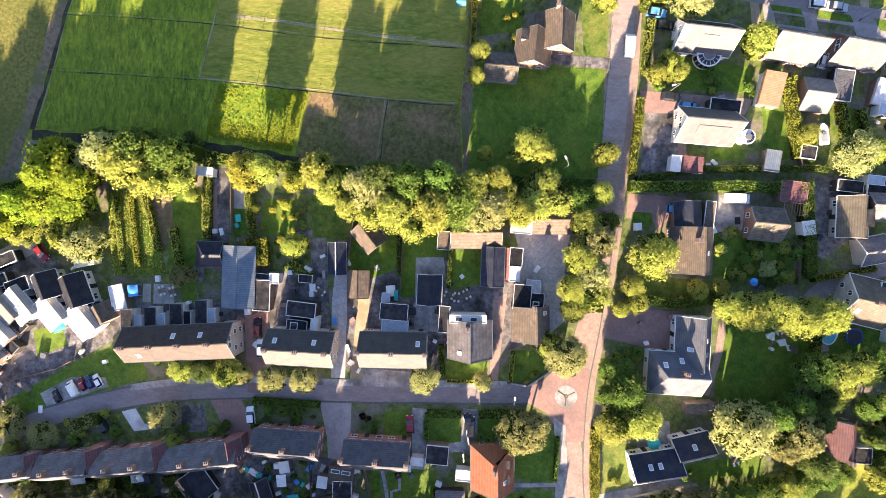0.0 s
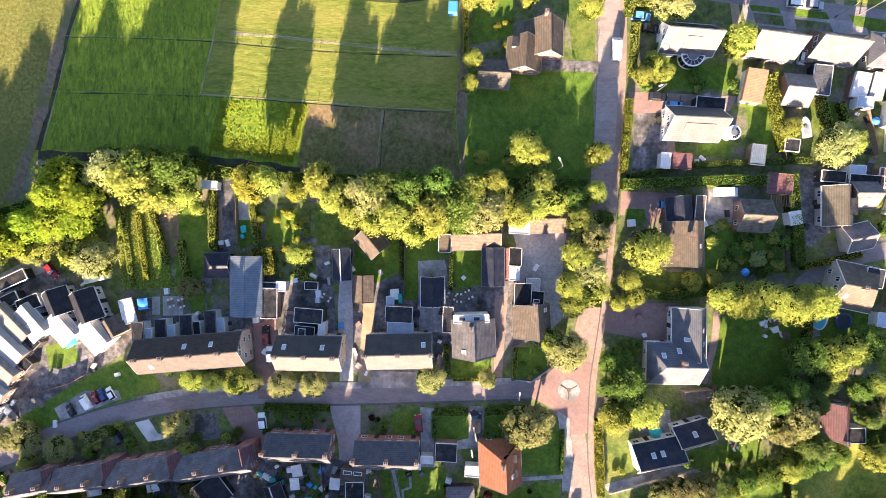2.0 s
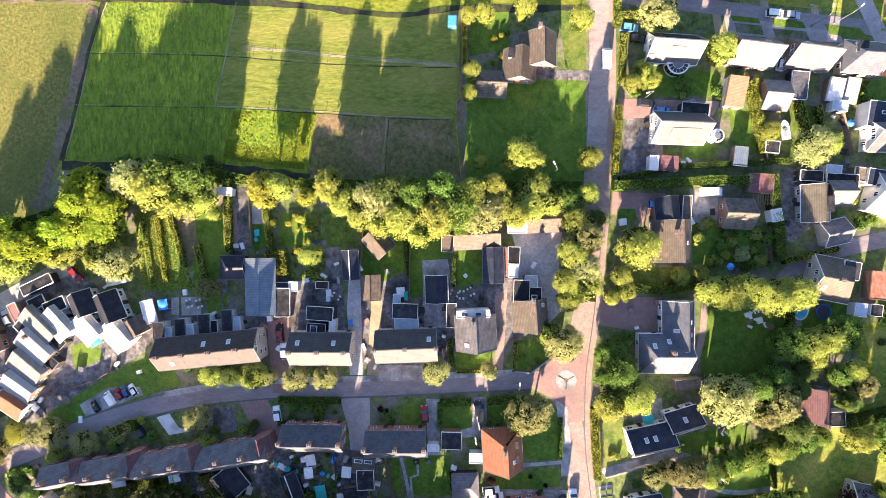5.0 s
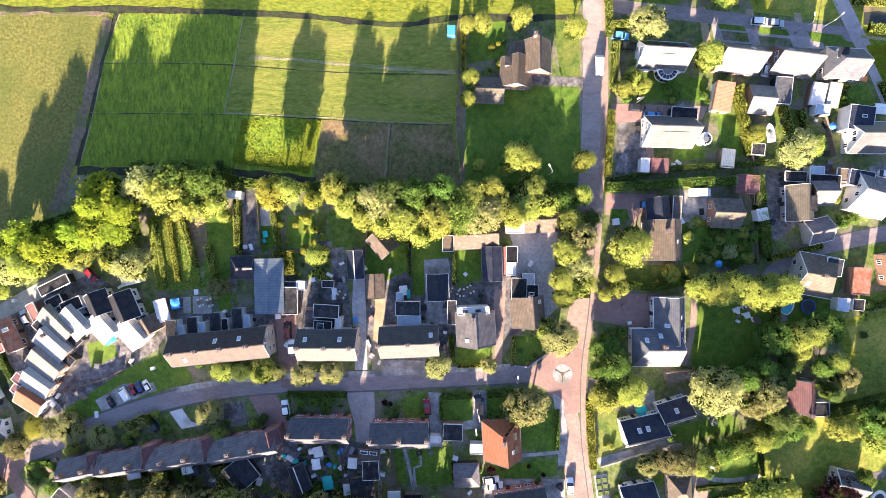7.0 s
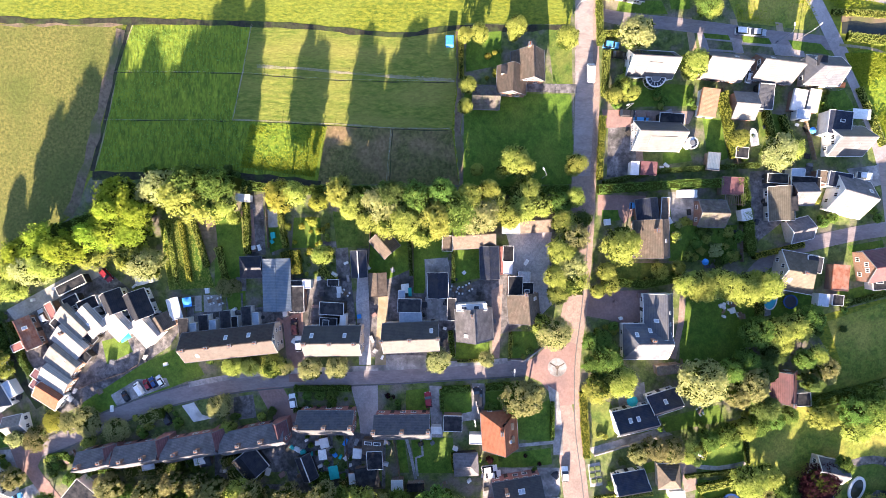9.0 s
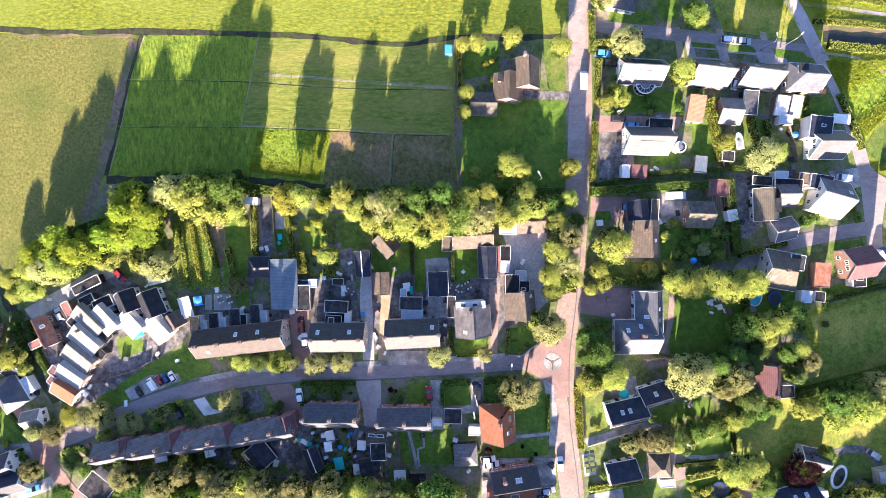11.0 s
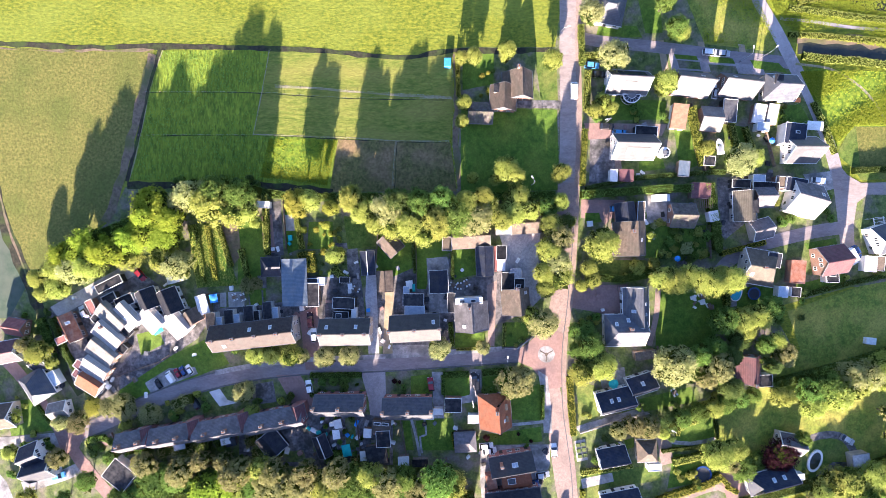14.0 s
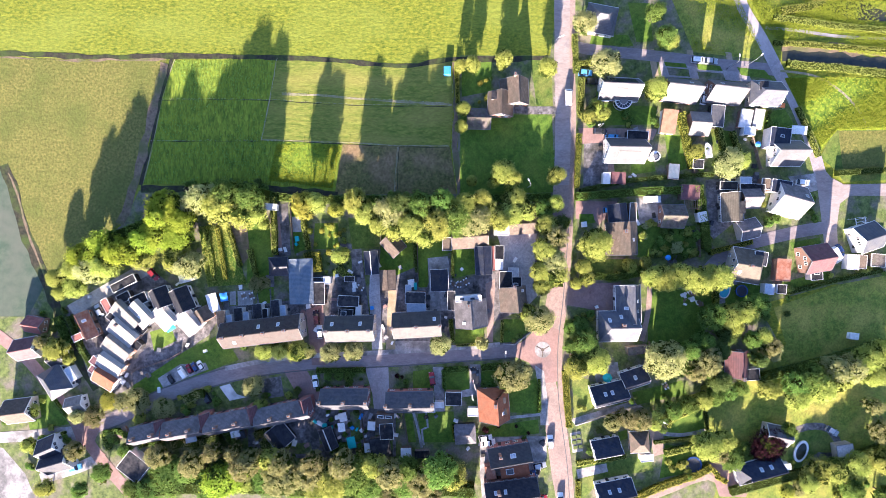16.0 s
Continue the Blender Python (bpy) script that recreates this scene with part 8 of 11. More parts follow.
tree(52.0, 1.5, 3.8, 9, 'leaf_dark', 'in the wooded garden')
tree(56.7, 8.5, 3.4, 6, 'leaf_lime', 'in the wooded garden')
tree(34.6, -17.9, 3.4, 7.0, 'leaf_dark', 'in a hedgerow')
tree(38.8, -16.7, 3.4, 7.0, 'leaf_green', 'in a hedgerow')
tree(43.2, -15.2, 3.4, 7.0, 'leaf_green', 'in a hedgerow')
tree(47.5, -13.6, 3.4, 7.0, 'leaf_lime', 'in a hedgerow')
tree(51.4, -12.5, 3.4, 7.0, 'leaf_green', 'in a hedgerow')
tree(55.4, -11.1, 3.0, 6.0, 'leaf_green', 'in a hedgerow')
tree(59.4, -9.8, 2.7, 6.0, 'leaf_green', 'in a hedgerow')
tree(24.3, -19.2, 3.8, 8.0, 'leaf_olive', 'in a hedgerow')
tree(29.1, -19.6, 3.8, 8.0, 'leaf_olive', 'in a hedgerow')
tree(20.3, -20.7, 3.0, 7.0, 'leaf_olive', 'in a hedgerow')
tree(33.2, -21.1, 2.7, 6.0, 'leaf_lime', 'in a hedgerow')
tree(66.3, -9.9, 3.6, 9.5, 'leaf_lime', 'in a lawn tree row')
tree(74.0, -7.6, 4.4, 10.5, 'leaf_green', 'in a lawn tree row')
tree(76.9, -5.5, 5.3, 11.5, 'leaf_green', 'in a lawn tree row')
tree(80.2, -8.2, 5.3, 11.5, 'leaf_lime', 'in a lawn tree row')
tree(85.0, -5.9, 5.3, 11.5, 'leaf_lime', 'in a lawn tree row')
tree(89.5, -3.1, 4.9, 10.5, 'leaf_pale', 'in a lawn tree row')
tree(93.8, -0.5, 4.9, 10.5, 'leaf_lime', 'in a lawn tree row')
tree(98.9, 1.6, 4.9, 10.5, 'leaf_lime', 'in a lawn tree row')
tree(74.5, -12.1, 4.2, 9.5, 'leaf_lime', 'in a lawn tree row')
tree(85.0, -3.1, 4.6, 11.5, 'leaf_pale', 'in a lawn tree row')
tree(96.1, -4.7, 4.2, 9.5, 'leaf_lime', 'in a lawn tree row')
tree(101.6, -2.1, 3.8, 9.5, 'leaf_green', 'in a lawn tree row')
tree(97.5, -14.4, 3.0, 8.0, 'leaf_olive', 'in a lawn tree row')
tree(99.9, -21.8, 4.6, 8.5, 'leaf_olive', 'in a lawn tree row')
tree(49.0, -27.0, 5.7, 8, 'leaf_lime', 'in a wide garden')
tree(53.7, -26.2, 4.6, 7, 'leaf_lime', 'in a wide garden')
tree(56.8, -31.4, 4.5, 6.5, 'leaf_green', 'in a wide garden')
tree(52.5, -29.9, 3.4, 6.5, 'leaf_olive', 'in a wide garden')
tree(62.4, -29.6, 3.4, 3.5, 'leaf_green', 'in a wide garden')
tree(67.8, -27.5, 5.7, 6, 'leaf_purple', 'in a wide garden')
tree(65.9, -29.5, 3.4, 5.5, 'leaf_purple', 'in a wide garden')
tree(74.0, -22.8, 2.7, 6.0, 'leaf_green', 'in a wide garden')
tree(80.1, -38.9, 3.8, 5.0, 'leaf_lime', 'in a wide garden')
tree(83.0, -35.4, 5.3, 5, 'leaf_lime', 'in a wide garden')
tree(88.9, -34.2, 5.3, 6, 'leaf_lime', 'in a wide garden')
tree(94.2, -32.5, 4.9, 7, 'leaf_lime', 'in a wide garden')
tree(100.3, -30.5, 4.9, 9.0, 'leaf_lime', 'in a wide garden')
tree(74.4, -41.8, 2.7, 4.0, 'leaf_gold', 'in a wide garden')
tree(77.7, -41.0, 2.7, 4.0, 'leaf_olive', 'in a wide garden')
tree(92.8, -39.6, 3.8, 8.0, 'leaf_green', 'in a wide garden')
tree(102.1, -41.2, 4.2, 8.0, 'leaf_green', 'in a wide garden')
tree(-10.5, -7.0, 5.7, 10.0, 'leaf_olive', 'beside the street')
tree(-7.9, -5.0, 3.8, 9.0, 'leaf_olive', 'beside the street')
tree(-119.3, -33.5, 4.5, 7.5, 'leaf_olive', 'in the wood behind gardens')
tree(-127.6, -44.1, 4.1, 5, 'leaf_green', 'in the wood behind gardens')
tree(-117.1, -40.4, 7.8, 6.0, 'leaf_green', 'in the wood behind gardens')
tree(-109.8, -37.2, 5.0, 8.0, 'leaf_green', 'in the wood behind gardens')
tree(-98.5, -38.7, 6.9, 11.0, 'leaf_vivid', 'in the wood behind gardens')
tree(-105.6, -42.8, 5.7, 5, 'leaf_green', 'in the wood behind gardens')
tree(-93.1, -40.2, 5.0, 7.0, 'leaf_lime', 'in the wood behind gardens')
tree(-86.5, -40.2, 6.2, 6.0, 'leaf_green', 'in the wood behind gardens')
tree(-80.2, -38.2, 6.9, 10.0, 'leaf_olive', 'in the wood behind gardens')
tree(-76.9, -42.3, 5.7, 5, 'leaf_green', 'in the wood behind gardens')
tree(-71.8, -37.1, 5.7, 10.0, 'leaf_olive', 'in the wood behind gardens')
tree(-64.5, -38.8, 6.9, 10.0, 'leaf_lime', 'in the wood behind gardens')
tree(-56.6, -38.0, 7.3, 10.0, 'leaf_green', 'in the wood behind gardens')
tree(-53.9, -40.7, 5.3, 8.0, 'leaf_green', 'in the wood behind gardens')
tree(-46.9, -35.7, 5.3, 14.0, 'leaf_olive', 'in the wood behind gardens')
tree(-42.5, -40.0, 5.3, 7.0, 'leaf_green', 'in the wood behind gardens')
tree(-37.2, -38.5, 5.7, 10.0, 'leaf_olive', 'in the wood behind gardens')
tree(-31.1, -34.7, 6.2, 15.0, 'leaf_green', 'in the wood behind gardens')
tree(-27.6, -37.4, 4.5, 9.0, 'leaf_lime', 'in the wood behind gardens')
tree(-69.8, -43.3, 5.3, 5.5, 'leaf_lime', 'in the wood behind gardens')
tree(-47.0, -44.1, 5.0, 5, 'leaf_olive', 'in the wood behind gardens')
tree(-89.2, -32.4, 3.7, 12.0, 'leaf_olive', 'in the wood behind gardens')
tree(-100.7, -30.5, 3.2, 11.0, 'leaf_olive', 'in the wood behind gardens')
tree(-94.9, -30.8, 2.9, 10.0, 'leaf_olive', 'in the wood behind gardens')
tree(-122.9, -45.4, 5.3, 5.5, 'leaf_green', 'in the wood behind gardens')
tree(-84.0, -32.1, 3.7, 12.0, 'leaf_lime', 'in the wood behind gardens')
tree(-34.6, -43.6, 5.0, 5.5, 'leaf_olive', 'in the wood behind gardens')
tree(-24.0, -44.0, 4.1, 5, 'leaf_green', 'in the wood behind gardens')
tree(-61.1, -45.4, 5.3, 5.5, 'leaf_green', 'in the wood behind gardens')
tree(-90.7, -33.9, 5.0, 13.0, 'leaf_olive', 'in the wood behind gardens')
tree(-79.7, -33.5, 4.5, 12.0, 'leaf_olive', 'in the wood behind gardens')
tree(-70.0, -33.1, 4.1, 12.0, 'leaf_olive', 'in the wood behind gardens')
tree(-60.8, -33.2, 5.0, 13.0, 'leaf_olive', 'in the wood behind gardens')
tree(-51.5, -34.0, 4.5, 12.0, 'leaf_lime', 'in the wood behind gardens')
tree(-41.8, -34.5, 4.1, 12.0, 'leaf_green', 'in the wood behind gardens')
tree(-107.2, -34.1, 4.5, 12.0, 'leaf_olive', 'in the wood behind gardens')
tree(-86.0, -0.6, 3.6, 6.5, 'leaf_lime', 'along the side street')
tree(-81.9, 0.5, 3.8, 6.5, 'leaf_dark', 'along the side street')
tree(-76.2, -0.6, 3.8, 6.5, 'leaf_lime', 'along the side street')
tree(-73.1, -0.8, 2.7, 4.5, 'leaf_pale', 'along the side street')
tree(-65.7, -0.8, 3.8, 6.5, 'leaf_pale', 'along the side street')
tree(-58.6, -0.4, 3.6, 6.5, 'leaf_pale', 'along the side street')
tree(-32.1, 2.3, 3.8, 6.5, 'leaf_pale', 'along the side street')
tree(-19.1, 2.6, 2.5, 4.5, 'leaf_pale', 'along the side street')
tree(-89.8, -11.5, 3.8, 6.5, 'leaf_pale', 'beside the street')
tree(-87.8, -17.6, 2.8, 5.0, 'leaf_lime', 'beside the street')
tree(-118.6, -19.1, 4.0, 4.2, 'leaf_pale', 'beside the street')
tree(-126.2, -22.2, 2.1, 4.0, 'leaf_lime', 'beside the street')
tree(-126.4, -16.6, 4.9, 4.2, 'leaf_olive', 'beside the street')
tree(-131.3, -17.3, 3.4, 3.8, 'leaf_olive', 'beside the street')
tree(-136.1, -17.2, 3.4, 3.4, 'leaf_gold', 'beside the street')
tree(-140.8, -21.9, 4.2, 4.2, 'leaf_olive', 'beside the street')
tree(-145.1, -21.7, 2.7, 6.0, 'leaf_pale', 'beside the street')
tree(-150.6, -0.4, 4.2, 8.0, 'leaf_lime', 'beside the street')
tree(-154.9, 1.8, 3.0, 7.0, 'leaf_olive', 'beside the street')
tree(-148.5, -3.6, 2.3, 5.0, 'leaf_lime', 'beside the street')
tree(-160.1, -20.6, 2.7, 5.0, 'leaf_lime', 'beside the street')
tree(-146.2, -32.5, 3.8, 6.0, 'leaf_olive', 'beside the street')
tree(-137.9, -39.9, 3.8, 5, 'leaf_green', 'beside the street')
tree(-161.1, -30.9, 2.7, 5.0, 'leaf_lime', 'beside the street')
tree(-155.6, -44.4, 3.4, 6.0, 'leaf_lime', 'beside the street')
tree(-144.6, -44.8, 3.0, 6.0, 'leaf_green', 'beside the street')
tree(-130.8, -32.4, 2.7, 4, 'leaf_green', 'beside the street')
tree(-63.1, 29.1, 3.2, 6.5, 'leaf_lime', 'in a back garden')
tree(-61.7, 30.3, 1.9, 5.0, 'leaf_lime', 'in a back garden')
tree(-86.6, 20.8, 2.3, 4.5, 'leaf_olive', 'in a back garden')
tree(45.1, 61.6, 2.7, 5.0, 'leaf_lime', 'in a back garden')

# ---- hedges ----
hedge([(-27.8, 87.7), (-27.3, 76.7)], 1.2, 2.0, 'leaf_gold', 'yellow-green clipped hedge at the field edge')
hedge([(-84.6, 47.1), (-83.8, 29.1)], 1.6, 2.2, 'leaf_lime', 'tall clipped hedge between gardens')
hedge([(-75.7, 43.6), (-73.5, 31.0)], 1.4, 2.0, 'leaf_lime', 'clipped green hedge between gardens')
hedge([(-73.4, 30.1), (-72.0, 23.9)], 2.4, 2.6, 'leaf_gold', 'broad golden clipped hedge')
hedge([(-98.9, 38.0), (-94.9, 25.4)], 1.4, 1.6, 'leaf_lime', 'loose hedge beside a vegetable plot')
hedge([(-105.8, 37.2), (-103.2, 20.6)], 1.3, 1.0, 'leaf_lime', 'loose row of tall plants in a rough lawn')
hedge([(-102.3, 37.6), (-99.6, 21.4)], 1.3, 1.2, 'leaf_gold', 'loose row of tall plants in a rough lawn')
hedge([(-91.9, 30.9), (-89.3, 20.0)], 1.6, 1.6, 'leaf_lime', 'hedge beside a lawn')
hedge([(8.3, 97.5), (9.0, 85.9)], 1.6, 1.8, 'leaf_lime', 'green roadside hedge by the street')
hedge([(10.6, 84.2), (10.4, 72.4)], 1.6, 1.8, 'leaf_lime', 'green roadside hedge by the street')
hedge([(10.0, 67.2), (9.5, 50.6)], 1.5, 1.8, 'leaf_gold', 'sunlit yellow-green roadside hedge')
hedge([(9.1, 47.9), (20.9, 48.8), (31.1, 49.7), (41.2, 50.1)], 2.2, 2.4, 'leaf_green', 'long hedge across the plots')
hedge([(10.6, 49.7), (24.4, 52.9), (37.9, 54.1), (51.1, 55.0)], 1.4, 1.6, 'leaf_dark', 'clipped green hedge between gardens')
hedge([(9.2, 88.4), (14.3, 88.9)], 1.6, 1.8, 'leaf_lime', 'clipped green hedge between gardens')
for k, (x, y, dx, dy) in enumerate(((-127, -31.0, 7, 1.5), (-116, -31.0, 8, 1.0), (-107, -30.6, 6, 2.0), (-99.5, -27.8, 5, 1.6), (-90, -27.5, 6, 0.8), (-88, -30.5, 9, 0.5), (-66.5, -31.5, 6, 0.6), (-58, -32.5, 7, 0.4), (-112, -16.5, 6, 2.2))):
    hedge([(x, y), (x + dx * 0.5, y + dy * 0.5 + 0.5), (x + dx, y + dy)], 2.6, 1.9 + 0.3 * (k % 3), ('leaf_green', 'leaf_olive', 'leaf_pale')[k % 3], 'ragged shrubs behind brick terrace houses', 0.3)
# Growth added below the crowns, mostly hidden, to stop low sun passing under.
hedge([(-109.0, 46.2), (-97.0, 48.6), (-85.5, 47.6)], 3.2, 6.5, 'leaf_green', 'tall thicket under the trees')
hedge([(-136.0, 33.0), (-124.0, 37.5), (-111.0, 45.0)], 3.2, 6.0, 'leaf_green', 'tall thicket under the trees')
hedge([(-86.0, 47.8), (-75.0, 46.5), (-63.6, 46.6)], 2.4, 1.6, 'leaf_green', 'tall thicket under the trees')
# Added along the wood's south edge so its crowns let no sun underneath.
hedge([(-127.7, -45.2), (-112.4, -43.5), (-95.2, -42.9), (-70.5, -43.7), (-45.5, -42.8), (-21.3, -42.8)], 3.0, 4.5, 'leaf_dark', 'added dark undergrowth that blocks sun beneath a wood')
hedge([(-61.9, 46.9), (-46.2, 46.4), (-28.4, 46.5)], 2.4, 3.2, 'leaf_green', 'tall thicket under the trees')
hedge([(-25.7, 47.3), (-12.4, 47.4), (1.4, 47.8)], 2.2, 2.6, 'leaf_green', 'tall thicket under the trees')
hedge([(40.6, 73.7), (42.6, 65.2), (44.6, 56.7)], 2.0, 2.2, 'leaf_gold', 'tall yellow-green hedge between gardens')
hedge([(52.2, 69.3), (54.9, 58.3)], 1.6, 2.0, 'leaf_lime', 'clipped green hedge between gardens')
hedge([(56.5, 68.1), (59.8, 58.3)], 1.4, 1.8, 'leaf_lime', 'clipped green hedge between gardens')
hedge([(46.0, 51.5), (48.1, 39.3), (49.1, 32.3)], 2.6, 2.6, 'leaf_green', 'overgrown hedge between gardens')
hedge([(50.3, 30.9), (63.3, 34.5)], 1.4, 1.5, 'leaf_gold', 'sunny hedge along the lane')
# Added beneath the garden trees and made tall to shade the lawn behind.
hedge([(32.7, -4.2), (41.8, -3.3), (49.3, -4.8)], 3.0, 7.0, 'leaf_green', 'tall thicket under garden trees')
hedge([(11.0, 23.8), (21.4, 23.1), (30.9, 25.0)], 2.2, 2.0, 'leaf_green', 'clipped green hedge between gardens')
hedge([(52.3, 20.9), (52.4, 12.1)], 1.6, 2.0, 'leaf_lime', 'clipped green hedge between gardens')
hedge([(-71.0, -7.0), (-55.5, -6.6)], 1.6, 1.3, 'leaf_green', 'clipped green front garden hedge')
hedge([(-70.9, -12.8), (-64.1, -12.6)], 1.4, 1.3, 'leaf_dark', 'clipped green front garden hedge')
hedge([(-31.0, -6.3), (-23.3, -5.8)], 1.8, 1.4, 'leaf_green', 'clipped green front garden hedge')
hedge([(-19.3, -5.4), (-9.1, -4.5)], 2.0, 1.5, 'leaf_green', 'thick green hedge at a corner')
hedge([(-31.0, -6.3), (-30.8, -12.1)], 1.2, 1.3, 'leaf_green', 'clipped green hedge between gardens')
hedge([(6.6, -6.0), (7.3, -14.8), (8.1, -23.6)], 1.8, 1.6, 'leaf_gold', 'sunlit yellow-green roadside hedge')
hedge([(37.6, -31.2), (49.3, -28.1)], 1.8, 1.8, 'leaf_lime', 'clipped green hedge between gardens')
hedge([(25.9, -46.6), (36.2, -41.7), (48.6, -37.3), (51.9, -34.9)], 2.0, 1.8, 'leaf_gold', 'long sunlit yellow-green hedge')
hedge([(10.5, -35.0), (25.8, -32.3)], 1.4, 1.5, 'leaf_lime', 'clipped green hedge between gardens')
hedge([(11.1, -40.2), (11.3, -48.2)], 1.4, 1.4, 'leaf_gold', 'clipped green hedge between gardens')
hedge([(34.4, -28.1), (49.4, -26.0)], 1.0, 1.2, 'leaf_dark', 'clipped green hedge between gardens')
hedge([(38.4, -23.0), (39.2, -20.9), (49.2, -16.1)], 1.4, 1.5, 'leaf_lime', 'clipped green hedge between gardens')
hedge([(50.0, -16.1), (50.6, -23.9)], 1.0, 1.4, 'leaf_dark', 'clipped green hedge between gardens')
hedge([(64.9, -7.4), (77.7, -3.8), (91.0, 0.1), (103.5, 4.4)], 2.0, 3.2, 'leaf_dark', 'dark bushy ditch bank')
hedge([(73.4, 18.6), (81.6, 20.9), (89.9, 23.1), (102.7, 26.0)], 1.4, 1.3, 'leaf_dark', 'low dark hedge behind the houses')
hedge([(57.9, -42.9), (75.6, -37.9), (88.9, -33.6), (105.5, -27.5)], 2.4, 1.8, 'leaf_dark', 'dark green bushy ditch bank')
hedge([(53.8, -38.5), (57.1, -40.1)], 1.4, 1.2, 'leaf_gold', 'clipped green hedge between gardens')
hedge([(52.1, -35.9), (54.3, -37.9)], 1.4, 1.2, 'leaf_gold', 'clipped green hedge between gardens')
hedge([(88.2, 55.5), (102.8, 56.6)], 1.8, 1.6, 'leaf_dark', 'clipped hedge round a small green')
hedge([(-138.7, -27.7), (-133.6, -26.9), (-131.0, -28.7)], 1.6, 1.4, 'leaf_green', 'clipped green hedge between gardens')
hedge([(-138.7, -27.7), (-136.9, -33.0)], 1.6, 1.4, 'leaf_lime', 'low hedge at the corner')
hedge([(-151.1, -27.8), (-158.6, -29.7)], 1.0, 1.1, 'leaf_lime', 'clipped green hedge between gardens')
hedge([(-150.3, -23.4), (-156.0, -15.5)], 1.0, 1.0, 'leaf_green', 'clipped green hedge between gardens')
hedge([(-149.8, 9.2), (-145.3, -1.4), (-138.1, -13.7)], 1.4, 1.6, 'leaf_dark', 'dark hedge along the ditch')
hedge([(-153.4, 9.1), (-149.7, 0.3)], 2.2, 1.6, 'leaf_green', 'clipped green hedge between gardens')
hedge([(-12.9, 9.4), (-12.9, 2.6)], 1.0, 1.0, 'leaf_lime', 'clipped green hedge between gardens')
hedge([(-27.1, 1.4), (-18.6, 1.9)], 0.8, 0.8, 'leaf_lime', 'clipped green hedge between gardens')
hedge([(-29.0, 9.6), (-28.1, 2.4)], 1.4, 1.3, 'leaf_green', 'clipped green hedge between gardens')
hedge([(-27.7, -23.5), (-27.1, -27.9)], 1.2, 1.8, 'leaf_gold', 'clipped green hedge between gardens')
hedge([(-1.3, -8.9), (-1.1, -19.0)], 1.0, 1.2, 'leaf_green', 'clipped green hedge between gardens')
hedge([(-40.9, 37.7), (-39.6, 24.1)], 1.0, 1.6, 'leaf_dark', 'clipped green hedge between gardens')
hedge([(-28.7, 33.3), (-28.4, 22.4)], 1.0, 1.5, 'leaf_dark', 'clipped green hedge between gardens')
hedge([(72.9, 88.9), (78.1, 88.2), (88.4, 87.5), (103.1, 85.8)], 2.2, 0.9, 'leaf_lime', 'pale yellow reeds along the canal')
hedge([(68.9, 95.2), (77.8, 94.8), (88.2, 93.9), (103.2, 92.8)], 1.6, 0.8, 'leaf_lime', 'pale yellow reeds along the canal')
hedge([(76.4, 75.6), (79.9, 68.1), (83.1, 60.6)], 1.8, 0.9, 'leaf_lime', 'ragged pale grass bank by the lane')
hedge([(68.7, 102.8), (77.6, 101.8), (88.2, 100.2), (103.5, 98.7)], 1.8, 0.8, 'leaf_lime', 'ragged reeds by a footpath')
hedge([(71.0, 104.8), (79.4, 106.1), (83.8, 108.2)], 2.4, 0.8, 'leaf_lime', 'pale reeds round a pond')

# ---- shrubs ----
bush(-60.8, -11.2, 1.2, 'leaf_dark', None, 'in a garden bed')
bush(-60.4, -10.3, 1.3, 'leaf_green', None, 'in a garden bed')
bush(-60.4, -11.9, 0.6, 'leaf_green', None, 'in a garden bed')
bush(-56.9, -9.6, 0.6, 'leaf_green', None, 'in a garden bed')
bush(-70.6, -8.9, 0.8, 'leaf_green', None, 'in a garden bed')
bush(-68.2, -11.5, 0.6, 'leaf_dark', None, 'in a garden bed')
bush(-63.7, -8.5, 1.4, 'leaf_green', None, 'in a garden bed')
bush(-67.5, -8.9, 1.4, 'leaf_green', None, 'in a garden bed')
bush(-66.2, -12.2, 1.0, 'leaf_dark', None, 'in a garden bed')
bush(-60.8, -8.7, 1.4, 'leaf_green', None, 'in a garden bed')
bush(-55.3, -11.9, 0.8, 'leaf_green', None, 'in a garden bed')
bush(-64.2, -12.1, 0.8, 'leaf_green', None, 'in a garden bed')
bush(-59.5, -8.2, 0.8, 'leaf_green', None, 'in a garden bed')
bush(-44.0, -8.7, 0.6, 'leaf_purple', None, 'in a garden bed')
bush(-45.5, -8.4, 0.8, 'leaf_purple', None, 'in a garden bed')
bush(-44.6, -9.1, 0.6, 'leaf_dark', None, 'in a garden bed')
bush(-42.8, -10.1, 0.9, 'leaf_green', None, 'in a garden bed')
bush(-42.6, -11.5, 0.8, 'leaf_dark', None, 'in a garden bed')
bush(-15.3, -11.3, 0.7, 'leaf_green', None, 'in a garden bed')
bush(-18.4, -10.5, 1.2, 'leaf_green', None, 'in a garden bed')
bush(-18.9, -11.6, 0.6, 'leaf_green', None, 'in a garden bed')
bush(-15.4, -8.4, 0.7, 'leaf_green', None, 'in a garden bed')
bush(-12.2, -9.3, 0.8, 'leaf_green', None, 'in a garden bed')
bush(-16.9, -10.8, 1.1, 'leaf_green', None, 'in a garden bed')
bush(-11.7, -7.3, 0.6, 'leaf_green', None, 'in a garden bed')
bush(-71.3, 32.5, 0.7, 'leaf_gold', None, 'in a garden bed')
bush(-67.1, 35.4, 0.6, 'leaf_gold', None, 'in a garden bed')
bush(-63.7, 36.2, 0.6, 'leaf_gold', None, 'in a garden bed')
bush(-65.3, 32.1, 0.6, 'leaf_gold', None, 'in a garden bed')
